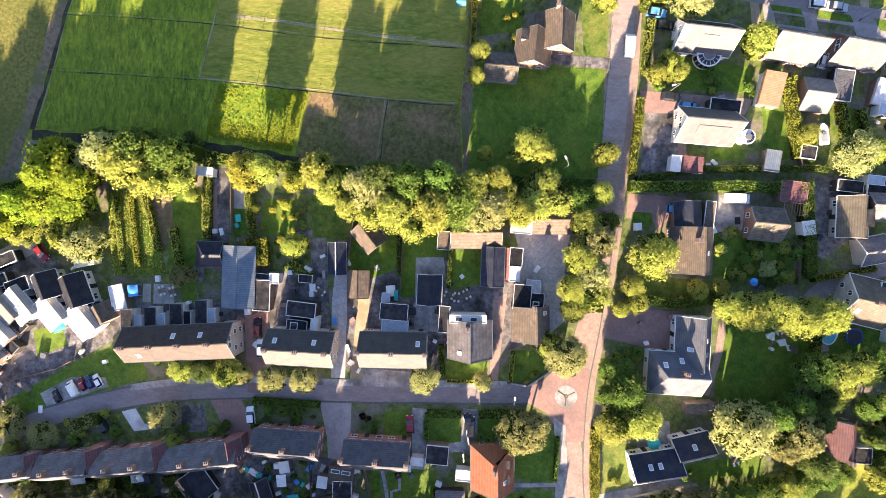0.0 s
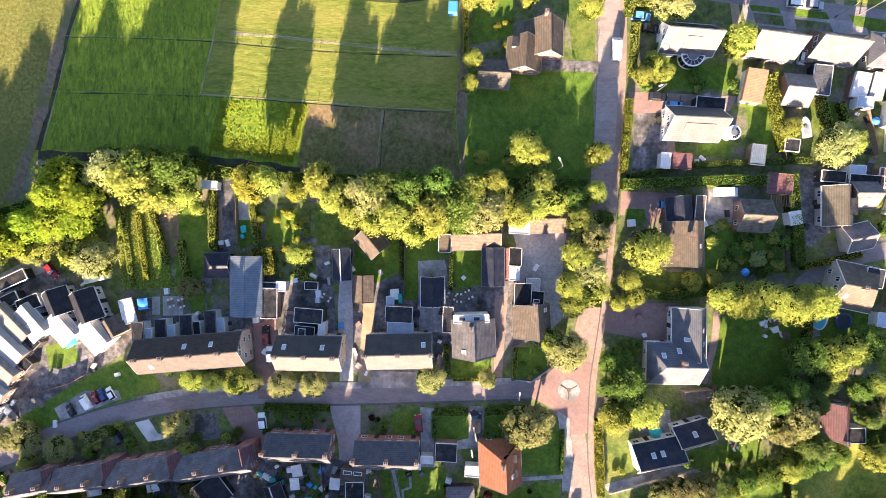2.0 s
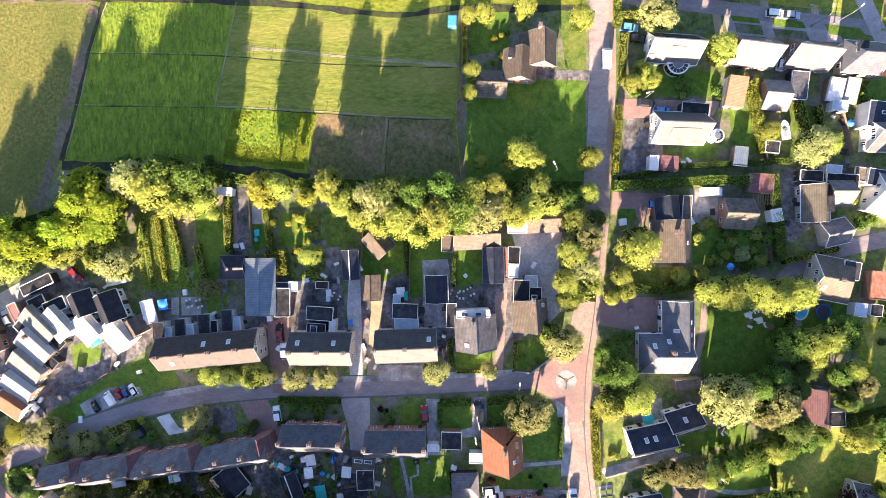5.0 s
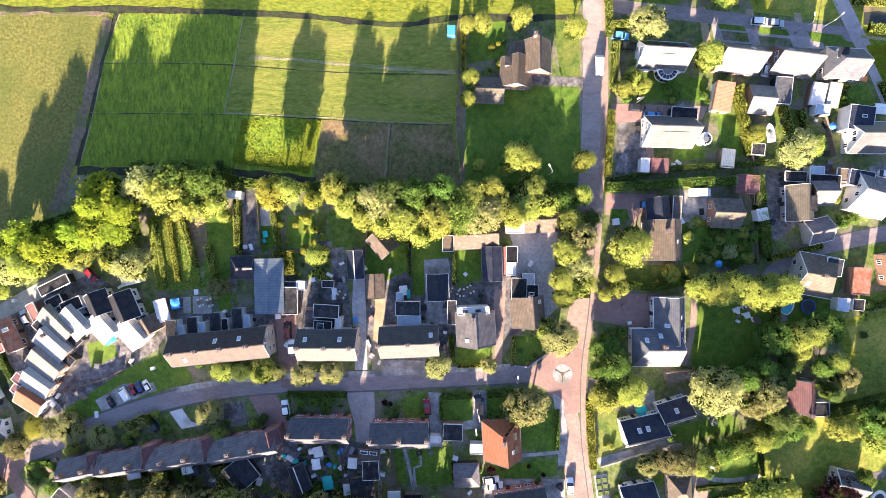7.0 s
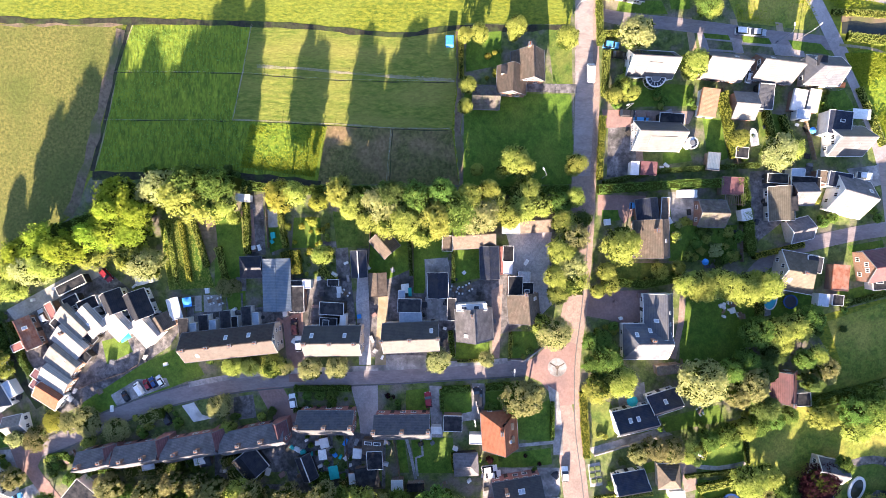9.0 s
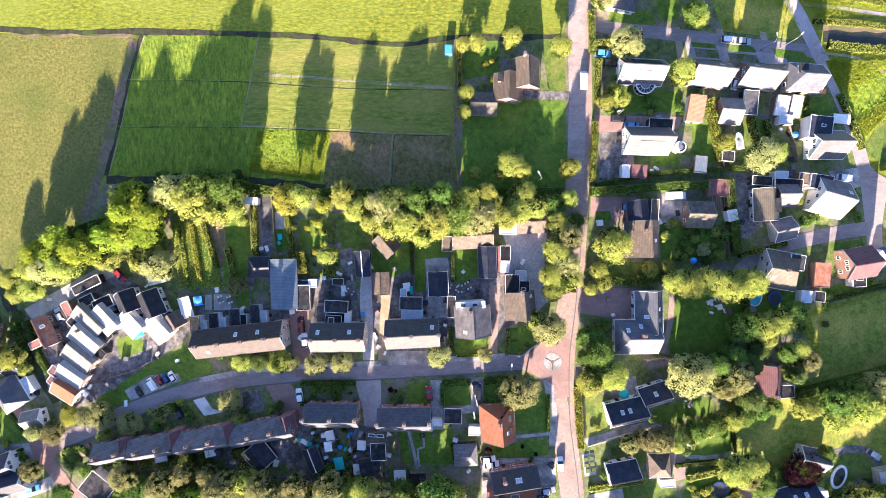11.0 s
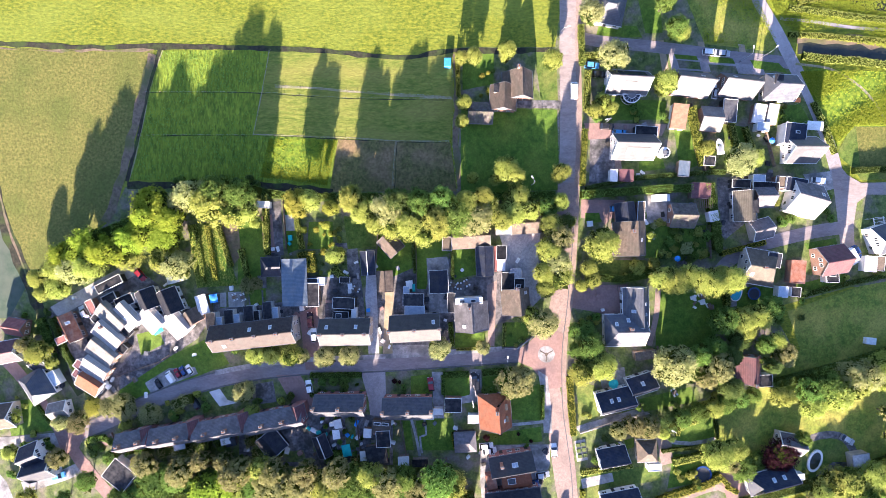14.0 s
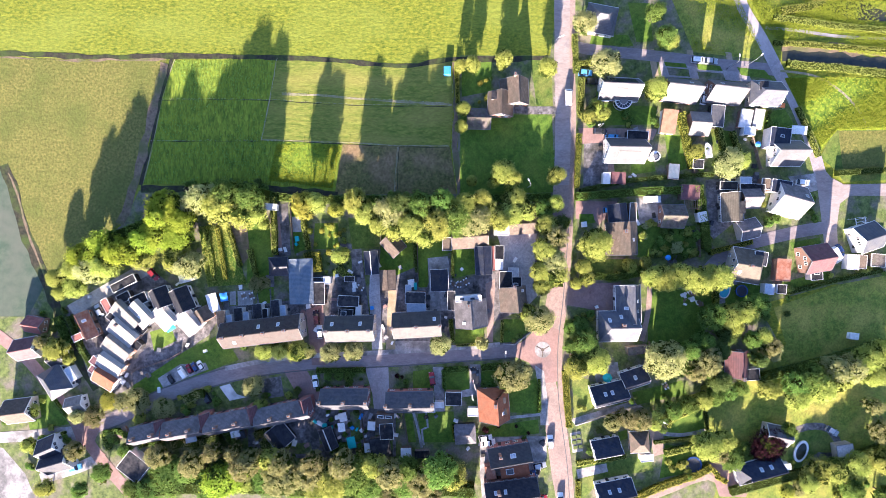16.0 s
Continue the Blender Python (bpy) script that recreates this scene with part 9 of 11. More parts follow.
bush(-67.9, 38.7, 0.7, 'leaf_gold', None, 'in a garden bed')
bush(-67.1, 30.2, 1.0, 'leaf_gold', None, 'in a garden bed')
bush(-62.3, 33.4, 0.7, 'leaf_lime', None, 'in a garden bed')
bush(-63.8, 35.4, 0.6, 'leaf_lime', None, 'in a garden bed')
bush(-62.6, 34.5, 0.6, 'leaf_lime', None, 'in a garden bed')
bush(-62.5, 37.1, 0.8, 'leaf_lime', None, 'in a garden bed')
bush(-64.3, 32.6, 0.7, 'leaf_gold', None, 'in a garden bed')
bush(15.6, 77.8, 1.0, 'leaf_lime', None, 'in a garden bed')
bush(16.0, 79.1, 1.2, 'leaf_green', None, 'in a garden bed')
bush(13.4, 70.1, 1.0, 'leaf_green', None, 'in a garden bed')
bush(16.1, 76.4, 1.1, 'leaf_lime', None, 'in a garden bed')
bush(15.2, 76.5, 1.1, 'leaf_green', None, 'in a garden bed')
bush(15.2, 77.9, 0.7, 'leaf_lime', None, 'in a garden bed')
bush(15.7, 71.7, 0.8, 'leaf_lime', None, 'in a garden bed')
bush(16.3, 73.5, 1.2, 'leaf_lime', None, 'in a garden bed')
bush(14.4, 75.7, 0.6, 'leaf_lime', None, 'in a garden bed')
bush(16.6, 76.3, 1.0, 'leaf_green', None, 'in a garden bed')
bush(15.2, 77.1, 1.0, 'leaf_green', None, 'in a garden bed')
bush(14.6, 70.2, 0.7, 'leaf_green', None, 'in a garden bed')
bush(15.8, 74.2, 1.0, 'leaf_lime', None, 'in a garden bed')
bush(12.8, 74.9, 1.0, 'leaf_lime', None, 'in a garden bed')
bush(26.1, 71.4, 1.1, 'leaf_green', None, 'in a garden bed')
bush(33.9, 69.8, 0.8, 'leaf_green', None, 'in a garden bed')
bush(25.1, 70.0, 1.0, 'leaf_lime', None, 'in a garden bed')
bush(24.2, 72.5, 1.0, 'leaf_lime', None, 'in a garden bed')
bush(24.5, 73.9, 1.2, 'leaf_green', None, 'in a garden bed')
bush(23.9, 72.9, 0.9, 'leaf_green', None, 'in a garden bed')
bush(32.7, 71.3, 1.1, 'leaf_green', None, 'in a garden bed')
bush(38.8, 37.2, 1.0, 'leaf_dark', None, 'in a garden bed')
bush(35.4, 34.4, 1.5, 'leaf_green', None, 'in a garden bed')
bush(36.7, 32.2, 1.3, 'leaf_lime', None, 'in a garden bed')
bush(37.4, 38.6, 1.0, 'leaf_lime', None, 'in a garden bed')
bush(45.5, 30.8, 1.2, 'leaf_lime', None, 'in a garden bed')
bush(43.3, 33.7, 1.0, 'leaf_lime', None, 'in a garden bed')
bush(39.1, 34.1, 0.8, 'leaf_dark', None, 'in a garden bed')
bush(44.1, 34.7, 1.1, 'leaf_green', None, 'in a garden bed')
bush(37.9, 35.5, 1.3, 'leaf_lime', None, 'in a garden bed')
bush(45.6, 31.3, 1.2, 'leaf_lime', None, 'in a garden bed')
bush(41.9, 37.2, 0.9, 'leaf_green', None, 'in a garden bed')
bush(35.1, 30.5, 1.1, 'leaf_lime', None, 'in a garden bed')
bush(32.0, 39.9, 1.3, 'leaf_lime', None, 'in a garden bed')
bush(33.7, 39.7, 0.8, 'leaf_lime', None, 'in a garden bed')
bush(33.8, 30.6, 0.9, 'leaf_green', None, 'in a garden bed')
bush(45.4, 32.0, 0.9, 'leaf_dark', None, 'in a garden bed')
bush(44.5, 31.8, 1.0, 'leaf_green', None, 'in a garden bed')
bush(41.5, 29.2, 1.3, 'leaf_dark', None, 'in a garden bed')
bush(33.8, 32.4, 0.9, 'leaf_green', None, 'in a garden bed')
bush(42.9, 29.9, 0.7, 'leaf_green', None, 'in a garden bed')
bush(39.1, 29.7, 1.1, 'leaf_dark', None, 'in a garden bed')
bush(33.6, 30.5, 1.2, 'leaf_dark', None, 'in a garden bed')
bush(47.0, 30.7, 0.7, 'leaf_green', None, 'in a garden bed')
bush(42.6, 30.0, 1.4, 'leaf_green', None, 'in a garden bed')
bush(49.9, 31.9, 1.0, 'leaf_green', None, 'in a garden bed')
bush(50.0, 35.2, 1.2, 'leaf_dark', None, 'in a garden bed')
bush(49.8, 33.2, 1.0, 'leaf_dark', None, 'in a garden bed')
bush(49.1, 35.2, 0.9, 'leaf_green', None, 'in a garden bed')
bush(48.6, 34.5, 1.1, 'leaf_dark', None, 'in a garden bed')
bush(48.7, 35.6, 1.1, 'leaf_green', None, 'in a garden bed')
bush(10.0, 9.9, 1.4, 'leaf_green', None, 'in a garden bed')
bush(14.2, 11.8, 1.3, 'leaf_green', None, 'in a garden bed')
bush(16.6, 5.8, 0.7, 'leaf_green', None, 'in a garden bed')
bush(11.1, 6.2, 1.5, 'leaf_lime', None, 'in a garden bed')
bush(15.9, 3.2, 1.3, 'leaf_dark', None, 'in a garden bed')
bush(10.6, 6.5, 1.1, 'leaf_green', None, 'in a garden bed')
bush(10.0, 10.1, 1.2, 'leaf_lime', None, 'in a garden bed')
bush(12.2, 11.4, 0.8, 'leaf_lime', None, 'in a garden bed')
bush(10.4, 8.4, 1.3, 'leaf_green', None, 'in a garden bed')
bush(12.6, 9.2, 1.2, 'leaf_dark', None, 'in a garden bed')
bush(12.1, 6.1, 1.5, 'leaf_green', None, 'in a garden bed')
bush(14.4, 10.7, 1.3, 'leaf_lime', None, 'in a garden bed')
bush(23.2, 23.2, 1.1, 'leaf_green', None, 'in a garden bed')
bush(22.7, 24.2, 0.9, 'leaf_lime', None, 'in a garden bed')
bush(27.1, 25.4, 0.9, 'leaf_lime', None, 'in a garden bed')
bush(26.0, 24.7, 0.8, 'leaf_green', None, 'in a garden bed')
bush(29.5, 25.6, 1.2, 'leaf_green', None, 'in a garden bed')
bush(33.0, 24.5, 1.0, 'leaf_lime', None, 'in a garden bed')
bush(33.3, 24.6, 0.9, 'leaf_green', None, 'in a garden bed')
bush(27.5, 24.7, 1.3, 'leaf_lime', None, 'in a garden bed')
bush(49.3, -2.7, 1.0, 'leaf_lime', None, 'in a garden bed')
bush(47.4, -2.6, 1.5, 'leaf_dark', None, 'in a garden bed')
bush(46.0, -3.0, 1.2, 'leaf_lime', None, 'in a garden bed')
bush(49.6, -10.7, 1.2, 'leaf_lime', None, 'in a garden bed')
bush(50.9, -8.6, 1.6, 'leaf_dark', None, 'in a garden bed')
bush(52.1, -4.5, 0.9, 'leaf_lime', None, 'in a garden bed')
bush(44.6, -2.2, 0.9, 'leaf_green', None, 'in a garden bed')
bush(42.8, -2.6, 0.9, 'leaf_dark', None, 'in a garden bed')
bush(49.1, -4.5, 1.3, 'leaf_dark', None, 'in a garden bed')
bush(51.4, -8.2, 1.3, 'leaf_dark', None, 'in a garden bed')
bush(47.1, -2.3, 1.5, 'leaf_green', None, 'in a garden bed')
bush(46.3, -5.1, 1.7, 'leaf_green', None, 'in a garden bed')
bush(48.0, -1.1, 1.6, 'leaf_dark', None, 'in a garden bed')
bush(49.2, -0.0, 1.7, 'leaf_dark', None, 'in a garden bed')
bush(51.7, -4.7, 1.7, 'leaf_lime', None, 'in a garden bed')
bush(42.7, -6.2, 1.6, 'leaf_green', None, 'in a garden bed')
bush(27.6, -15.8, 0.7, 'leaf_green', None, 'in a garden bed')
bush(38.0, -13.7, 0.7, 'leaf_green', None, 'in a garden bed')
bush(35.4, -15.5, 1.0, 'leaf_dark', None, 'in a garden bed')
bush(37.2, -13.8, 0.8, 'leaf_green', None, 'in a garden bed')
bush(38.1, -15.6, 0.6, 'leaf_green', None, 'in a garden bed')
bush(28.6, -14.2, 0.6, 'leaf_dark', None, 'in a garden bed')
bush(38.0, -14.1, 0.9, 'leaf_dark', None, 'in a garden bed')
bush(38.9, -14.5, 0.6, 'leaf_dark', None, 'in a garden bed')
bush(41.6, -15.5, 0.7, 'leaf_dark', None, 'in a garden bed')
bush(27.2, -15.1, 1.0, 'leaf_green', None, 'in a garden bed')
bush(68.1, 70.0, 0.7, 'leaf_dark', None, 'in a garden bed')
bush(67.6, 70.9, 1.2, 'leaf_green', None, 'in a garden bed')
bush(65.0, 71.8, 0.9, 'leaf_green', None, 'in a garden bed')
bush(64.0, 73.1, 0.8, 'leaf_green', None, 'in a garden bed')
bush(69.1, 69.5, 0.8, 'leaf_green', None, 'in a garden bed')
bush(67.4, 72.7, 0.9, 'leaf_dark', None, 'in a garden bed')
bush(68.1, 74.1, 0.7, 'leaf_dark', None, 'in a garden bed')
bush(70.0, 69.3, 1.2, 'leaf_green', None, 'in a garden bed')
bush(79.7, 46.0, 1.1, 'leaf_dark', None, 'in a garden bed')
bush(81.8, 47.9, 0.8, 'leaf_green', None, 'in a garden bed')
bush(80.9, 43.7, 1.1, 'leaf_green', None, 'in a garden bed')
bush(80.2, 45.9, 0.8, 'leaf_green', None, 'in a garden bed')
bush(82.0, 41.6, 1.2, 'leaf_green', None, 'in a garden bed')
bush(80.5, 47.9, 1.1, 'leaf_green', None, 'in a garden bed')
bush(70.1, 41.5, 1.4, 'leaf_green', None, 'in a garden bed')
bush(68.3, 40.1, 1.3, 'leaf_green', None, 'in a garden bed')
bush(69.4, 41.1, 0.9, 'leaf_lime', None, 'in a garden bed')
bush(68.6, 44.4, 1.0, 'leaf_green', None, 'in a garden bed')
bush(67.5, 41.3, 1.0, 'leaf_green', None, 'in a garden bed')
bush(68.7, 40.8, 0.7, 'leaf_green', None, 'in a garden bed')
bush(66.5, 46.0, 1.0, 'leaf_lime', None, 'in a garden bed')
bush(59.1, 55.4, 0.7, 'leaf_lime', None, 'in a garden bed')
bush(53.7, 56.3, 0.8, 'leaf_green', None, 'in a garden bed')
bush(56.7, 55.0, 1.2, 'leaf_green', None, 'in a garden bed')
bush(54.6, 55.4, 1.1, 'leaf_green', None, 'in a garden bed')
bush(55.8, 54.7, 1.2, 'leaf_green', None, 'in a garden bed')
bush(46.1, 60.1, 0.7, 'leaf_dark', None, 'in a garden bed')
bush(45.2, 62.5, 1.1, 'leaf_green', None, 'in a garden bed')
bush(47.2, 56.9, 1.1, 'leaf_green', None, 'in a garden bed')
bush(45.2, 57.6, 1.1, 'leaf_green', None, 'in a garden bed')
bush(49.2, 62.5, 1.0, 'leaf_dark', None, 'in a garden bed')
bush(47.9, 60.6, 0.9, 'leaf_green', None, 'in a garden bed')
bush(-105.2, -13.1, 1.1, 'leaf_lime', None, 'in a garden bed')
bush(-102.6, -17.8, 1.0, 'leaf_green', None, 'in a garden bed')
bush(-102.4, -16.8, 1.3, 'leaf_green', None, 'in a garden bed')
bush(-103.4, -14.7, 0.8, 'leaf_green', None, 'in a garden bed')
bush(-112.8, -16.1, 0.9, 'leaf_green', None, 'in a garden bed')
bush(-110.5, -17.9, 1.5, 'leaf_lime', None, 'in a garden bed')
bush(-112.8, -19.2, 1.2, 'leaf_green', None, 'in a garden bed')
bush(-110.0, -18.5, 0.7, 'leaf_pale', None, 'in a garden bed')
bush(-111.7, -20.2, 1.4, 'leaf_green', None, 'in a garden bed')
bush(-114.2, -16.0, 1.0, 'leaf_lime', None, 'in a garden bed')
bush(-112.6, -19.7, 1.3, 'leaf_lime', None, 'in a garden bed')
bush(-108.4, -21.6, 1.5, 'leaf_pale', None, 'in a garden bed')
bush(-112.2, -16.3, 0.8, 'leaf_lime', None, 'in a garden bed')
bush(-122.1, -28.7, 1.1, 'leaf_green', None, 'in a garden bed')
bush(-122.9, -25.1, 0.6, 'leaf_dark', None, 'in a garden bed')
bush(-120.0, -30.6, 1.4, 'leaf_dark', None, 'in a garden bed')
bush(-122.6, -31.0, 0.8, 'leaf_green', None, 'in a garden bed')
bush(-124.6, -29.8, 1.1, 'leaf_dark', None, 'in a garden bed')
bush(-56.6, -27.8, 1.0, 'leaf_dark', None, 'in a garden bed')
bush(-63.4, -19.9, 0.6, 'leaf_green', None, 'in a garden bed')
bush(-55.3, -25.9, 0.7, 'leaf_dark', None, 'in a garden bed')
bush(-60.3, -23.7, 0.9, 'leaf_dark', None, 'in a garden bed')
bush(-56.4, -26.8, 0.7, 'leaf_dark', None, 'in a garden bed')
bush(-57.4, -30.5, 0.9, 'leaf_green', None, 'in a garden bed')
bush(-67.2, -20.0, 0.7, 'leaf_green', None, 'in a garden bed')
bush(-58.3, -19.7, 1.0, 'leaf_dark', None, 'in a garden bed')
bush(-60.9, -28.9, 0.6, 'leaf_dark', None, 'in a garden bed')
bush(-61.9, -27.0, 0.9, 'leaf_green', None, 'in a garden bed')
bush(-64.4, -24.4, 0.8, 'leaf_dark', None, 'in a garden bed')
bush(-66.3, -22.4, 0.8, 'leaf_green', None, 'in a garden bed')
bush(-54.7, -25.1, 0.6, 'leaf_dark', None, 'in a garden bed')
bush(-52.0, -27.7, 0.6, 'leaf_dark', None, 'in a garden bed')
bush(-48.8, -25.3, 0.8, 'leaf_dark', None, 'in a garden bed')
bush(-87.0, -15.1, 1.2, 'leaf_dark', None, 'in a garden bed')
bush(-76.8, -13.6, 1.3, 'leaf_dark', None, 'in a garden bed')
bush(-92.7, -14.0, 0.8, 'leaf_green', None, 'in a garden bed')
bush(-90.0, -13.6, 0.8, 'leaf_green', None, 'in a garden bed')
bush(-79.6, -14.9, 1.3, 'leaf_lime', None, 'in a garden bed')
bush(-76.8, -13.2, 1.1, 'leaf_dark', None, 'in a garden bed')
bush(-86.2, -14.9, 0.8, 'leaf_green', None, 'in a garden bed')
bush(-96.4, -29.8, 1.4, 'leaf_dark', None, 'in a garden bed')
bush(-98.6, -33.2, 1.2, 'leaf_dark', None, 'in a garden bed')
bush(-100.9, -30.8, 1.1, 'leaf_dark', None, 'in a garden bed')
bush(-94.3, -33.4, 1.5, 'leaf_dark', None, 'in a garden bed')
bush(-94.3, -33.2, 1.4, 'leaf_dark', None, 'in a garden bed')
bush(-100.9, -29.9, 1.1, 'leaf_dark', None, 'in a garden bed')
bush(-86.8, -29.4, 1.1, 'leaf_green', None, 'in a garden bed')
bush(-91.7, -32.0, 0.9, 'leaf_dark', None, 'in a garden bed')
bush(-97.8, -29.0, 1.5, 'leaf_green', None, 'in a garden bed')
bush(-102.1, -29.5, 1.0, 'leaf_dark', None, 'in a garden bed')
bush(-100.4, -33.4, 1.3, 'leaf_green', None, 'in a garden bed')
bush(-85.7, -30.5, 1.1, 'leaf_dark', None, 'in a garden bed')
bush(-136.1, -29.8, 1.2, 'leaf_green', None, 'in a garden bed')
bush(-128.8, -28.1, 1.2, 'leaf_green', None, 'in a garden bed')
bush(-134.5, -30.6, 0.9, 'leaf_green', None, 'in a garden bed')
bush(-136.5, -28.7, 1.4, 'leaf_dark', None, 'in a garden bed')
bush(-136.9, -31.0, 1.4, 'leaf_dark', None, 'in a garden bed')
bush(-131.9, -27.4, 0.9, 'leaf_dark', None, 'in a garden bed')
bush(-128.2, -34.5, 1.1, 'leaf_green', None, 'in a garden bed')
bush(-134.8, -30.3, 1.2, 'leaf_dark', None, 'in a garden bed')
bush(-150.3, -33.8, 1.4, 'leaf_lime', None, 'in a garden bed')
bush(-150.6, -30.1, 1.3, 'leaf_green', None, 'in a garden bed')
bush(-151.3, -29.0, 1.0, 'leaf_green', None, 'in a garden bed')
bush(-156.7, -32.2, 1.0, 'leaf_green', None, 'in a garden bed')
bush(-162.9, -38.6, 1.2, 'leaf_green', None, 'in a garden bed')
bush(-161.8, -39.5, 0.7, 'leaf_green', None, 'in a garden bed')
bush(-150.7, -30.9, 0.7, 'leaf_green', None, 'in a garden bed')
bush(-149.8, -37.4, 0.8, 'leaf_lime', None, 'in a garden bed')
bush(-161.6, -34.0, 1.1, 'leaf_lime', None, 'in a garden bed')
bush(-160.1, -35.0, 0.9, 'leaf_green', None, 'in a garden bed')
bush(-157.9, -31.4, 0.9, 'leaf_lime', None, 'in a garden bed')
bush(-158.6, -29.6, 1.0, 'leaf_green', None, 'in a garden bed')
bush(-162.5, -20.6, 1.0, 'leaf_green', None, 'in a garden bed')
bush(-154.9, -15.6, 0.9, 'leaf_green', None, 'in a garden bed')
bush(-170.9, -25.1, 0.9, 'leaf_green', None, 'in a garden bed')
bush(-153.7, -14.5, 1.0, 'leaf_green', None, 'in a garden bed')
bush(-155.5, -26.2, 1.2, 'leaf_lime', None, 'in a garden bed')
bush(-161.0, -15.2, 0.6, 'leaf_lime', None, 'in a garden bed')
bush(-158.2, -17.6, 1.0, 'leaf_lime', None, 'in a garden bed')
bush(-146.6, 6.2, 0.8, 'leaf_green', None, 'in a garden bed')
bush(-150.8, 10.7, 0.9, 'leaf_dark', None, 'in a garden bed')
bush(-157.8, 2.2, 1.3, 'leaf_dark', None, 'in a garden bed')
bush(-148.6, 9.2, 0.9, 'leaf_dark', None, 'in a garden bed')
bush(-159.0, 1.3, 1.1, 'leaf_green', None, 'in a garden bed')
bush(-158.3, 10.1, 0.9, 'leaf_green', None, 'in a garden bed')
bush(-154.2, 5.4, 1.3, 'leaf_dark', None, 'in a garden bed')
bush(-149.0, -1.9, 0.9, 'leaf_green', None, 'in a garden bed')
bush(-151.1, 4.6, 1.1, 'leaf_green', None, 'in a garden bed')
bush(-150.1, 0.8, 1.3, 'leaf_green', None, 'in a garden bed')
bush(-151.4, 1.3, 1.3, 'leaf_dark', None, 'in a garden bed')
bush(-151.9, 11.6, 0.7, 'leaf_dark', None, 'in a garden bed')
bush(-122.8, 17.0, 1.1, 'leaf_green', None, 'in a garden bed')
bush(-117.8, 17.2, 1.1, 'leaf_green', None, 'in a garden bed')
bush(-123.7, 17.0, 0.8, 'leaf_green', None, 'in a garden bed')
bush(-112.7, 17.4, 0.8, 'leaf_dark', None, 'in a garden bed')
bush(-94.6, 0.5, 0.8, 'leaf_green', None, 'in a garden bed')
bush(-93.7, 0.2, 1.1, 'leaf_green', None, 'in a garden bed')
bush(-96.6, 1.1, 0.7, 'leaf_green', None, 'in a garden bed')
bush(-11.0, 5.8, 0.7, 'leaf_green', None, 'in a garden bed')
bush(-8.1, 4.5, 0.7, 'leaf_lime', None, 'in a garden bed')
bush(-5.4, 7.6, 0.6, 'leaf_lime', None, 'in a garden bed')
bush(-9.4, 3.0, 0.7, 'leaf_lime', None, 'in a garden bed')
bush(-7.4, 4.7, 0.9, 'leaf_green', None, 'in a garden bed')
bush(-8.2, -23.8, 0.6, 'leaf_purple', None, 'in a garden bed')
bush(-4.4, -25.8, 0.6, 'leaf_purple', None, 'in a garden bed')
bush(-20.8, -25.0, 0.9, 'leaf_green', None, 'in a garden bed')
bush(-15.0, -24.9, 0.6, 'leaf_green', None, 'in a garden bed')
bush(-17.8, -25.0, 1.1, 'leaf_purple', None, 'in a garden bed')
bush(-23.5, -24.9, 0.6, 'leaf_green', None, 'in a garden bed')
bush(-5.7, -27.2, 0.8, 'leaf_green', None, 'in a garden bed')
bush(-13.7, -23.7, 0.7, 'leaf_purple', None, 'in a garden bed')
bush(19.0, -28.8, 0.9, 'leaf_dark', None, 'in a garden bed')
bush(21.0, -26.5, 0.8, 'leaf_green', None, 'in a garden bed')
bush(15.2, -27.4, 0.8, 'leaf_dark', None, 'in a garden bed')
bush(17.4, -24.6, 1.1, 'leaf_dark', None, 'in a garden bed')
bush(14.8, -31.1, 1.4, 'leaf_green', None, 'in a garden bed')
bush(17.1, -28.4, 1.3, 'leaf_dark', None, 'in a garden bed')
bush(20.6, -29.1, 0.8, 'leaf_dark', None, 'in a garden bed')
bush(14.9, -31.7, 1.0, 'leaf_dark', None, 'in a garden bed')
bush(12.9, -17.9, 0.8, 'leaf_lime', None, 'in a garden bed')
bush(11.0, -17.7, 0.6, 'leaf_lime', None, 'in a garden bed')
bush(11.8, -17.4, 0.6, 'leaf_lime', None, 'in a garden bed')
bush(37.1, -24.0, 1.2, 'leaf_dark', None, 'in a garden bed')
bush(39.2, -15.3, 0.7, 'leaf_green', None, 'in a garden bed')
bush(38.1, -16.7, 0.9, 'leaf_green', None, 'in a garden bed')
bush(38.5, -19.0, 0.8, 'leaf_dark', None, 'in a garden bed')
bush(37.8, -21.3, 1.0, 'leaf_green', None, 'in a garden bed')
bush(39.0, -34.1, 1.1, 'leaf_lime', None, 'in a garden bed')
bush(44.8, -36.7, 1.3, 'leaf_lime', None, 'in a garden bed')
bush(44.3, -34.1, 0.9, 'leaf_lime', None, 'in a garden bed')
bush(40.2, -36.2, 1.2, 'leaf_lime', None, 'in a garden bed')
bush(45.1, -38.3, 1.2, 'leaf_green', None, 'in a garden bed')
bush(42.8, -34.8, 1.4, 'leaf_lime', None, 'in a garden bed')
bush(88.1, -35.0, 1.1, 'leaf_dark', None, 'in a garden bed')
bush(86.4, -36.5, 1.0, 'leaf_lime', None, 'in a garden bed')
bush(88.5, -35.6, 1.1, 'leaf_green', None, 'in a garden bed')
bush(87.4, -35.7, 1.0, 'leaf_lime', None, 'in a garden bed')
bush(89.1, -36.3, 0.7, 'leaf_dark', None, 'in a garden bed')
bush(82.5, -36.8, 1.1, 'leaf_green', None, 'in a garden bed')
bush(91.0, -36.4, 0.8, 'leaf_lime', None, 'in a garden bed')
bush(77.0, -33.5, 0.8, 'leaf_lime', None, 'in a garden bed')
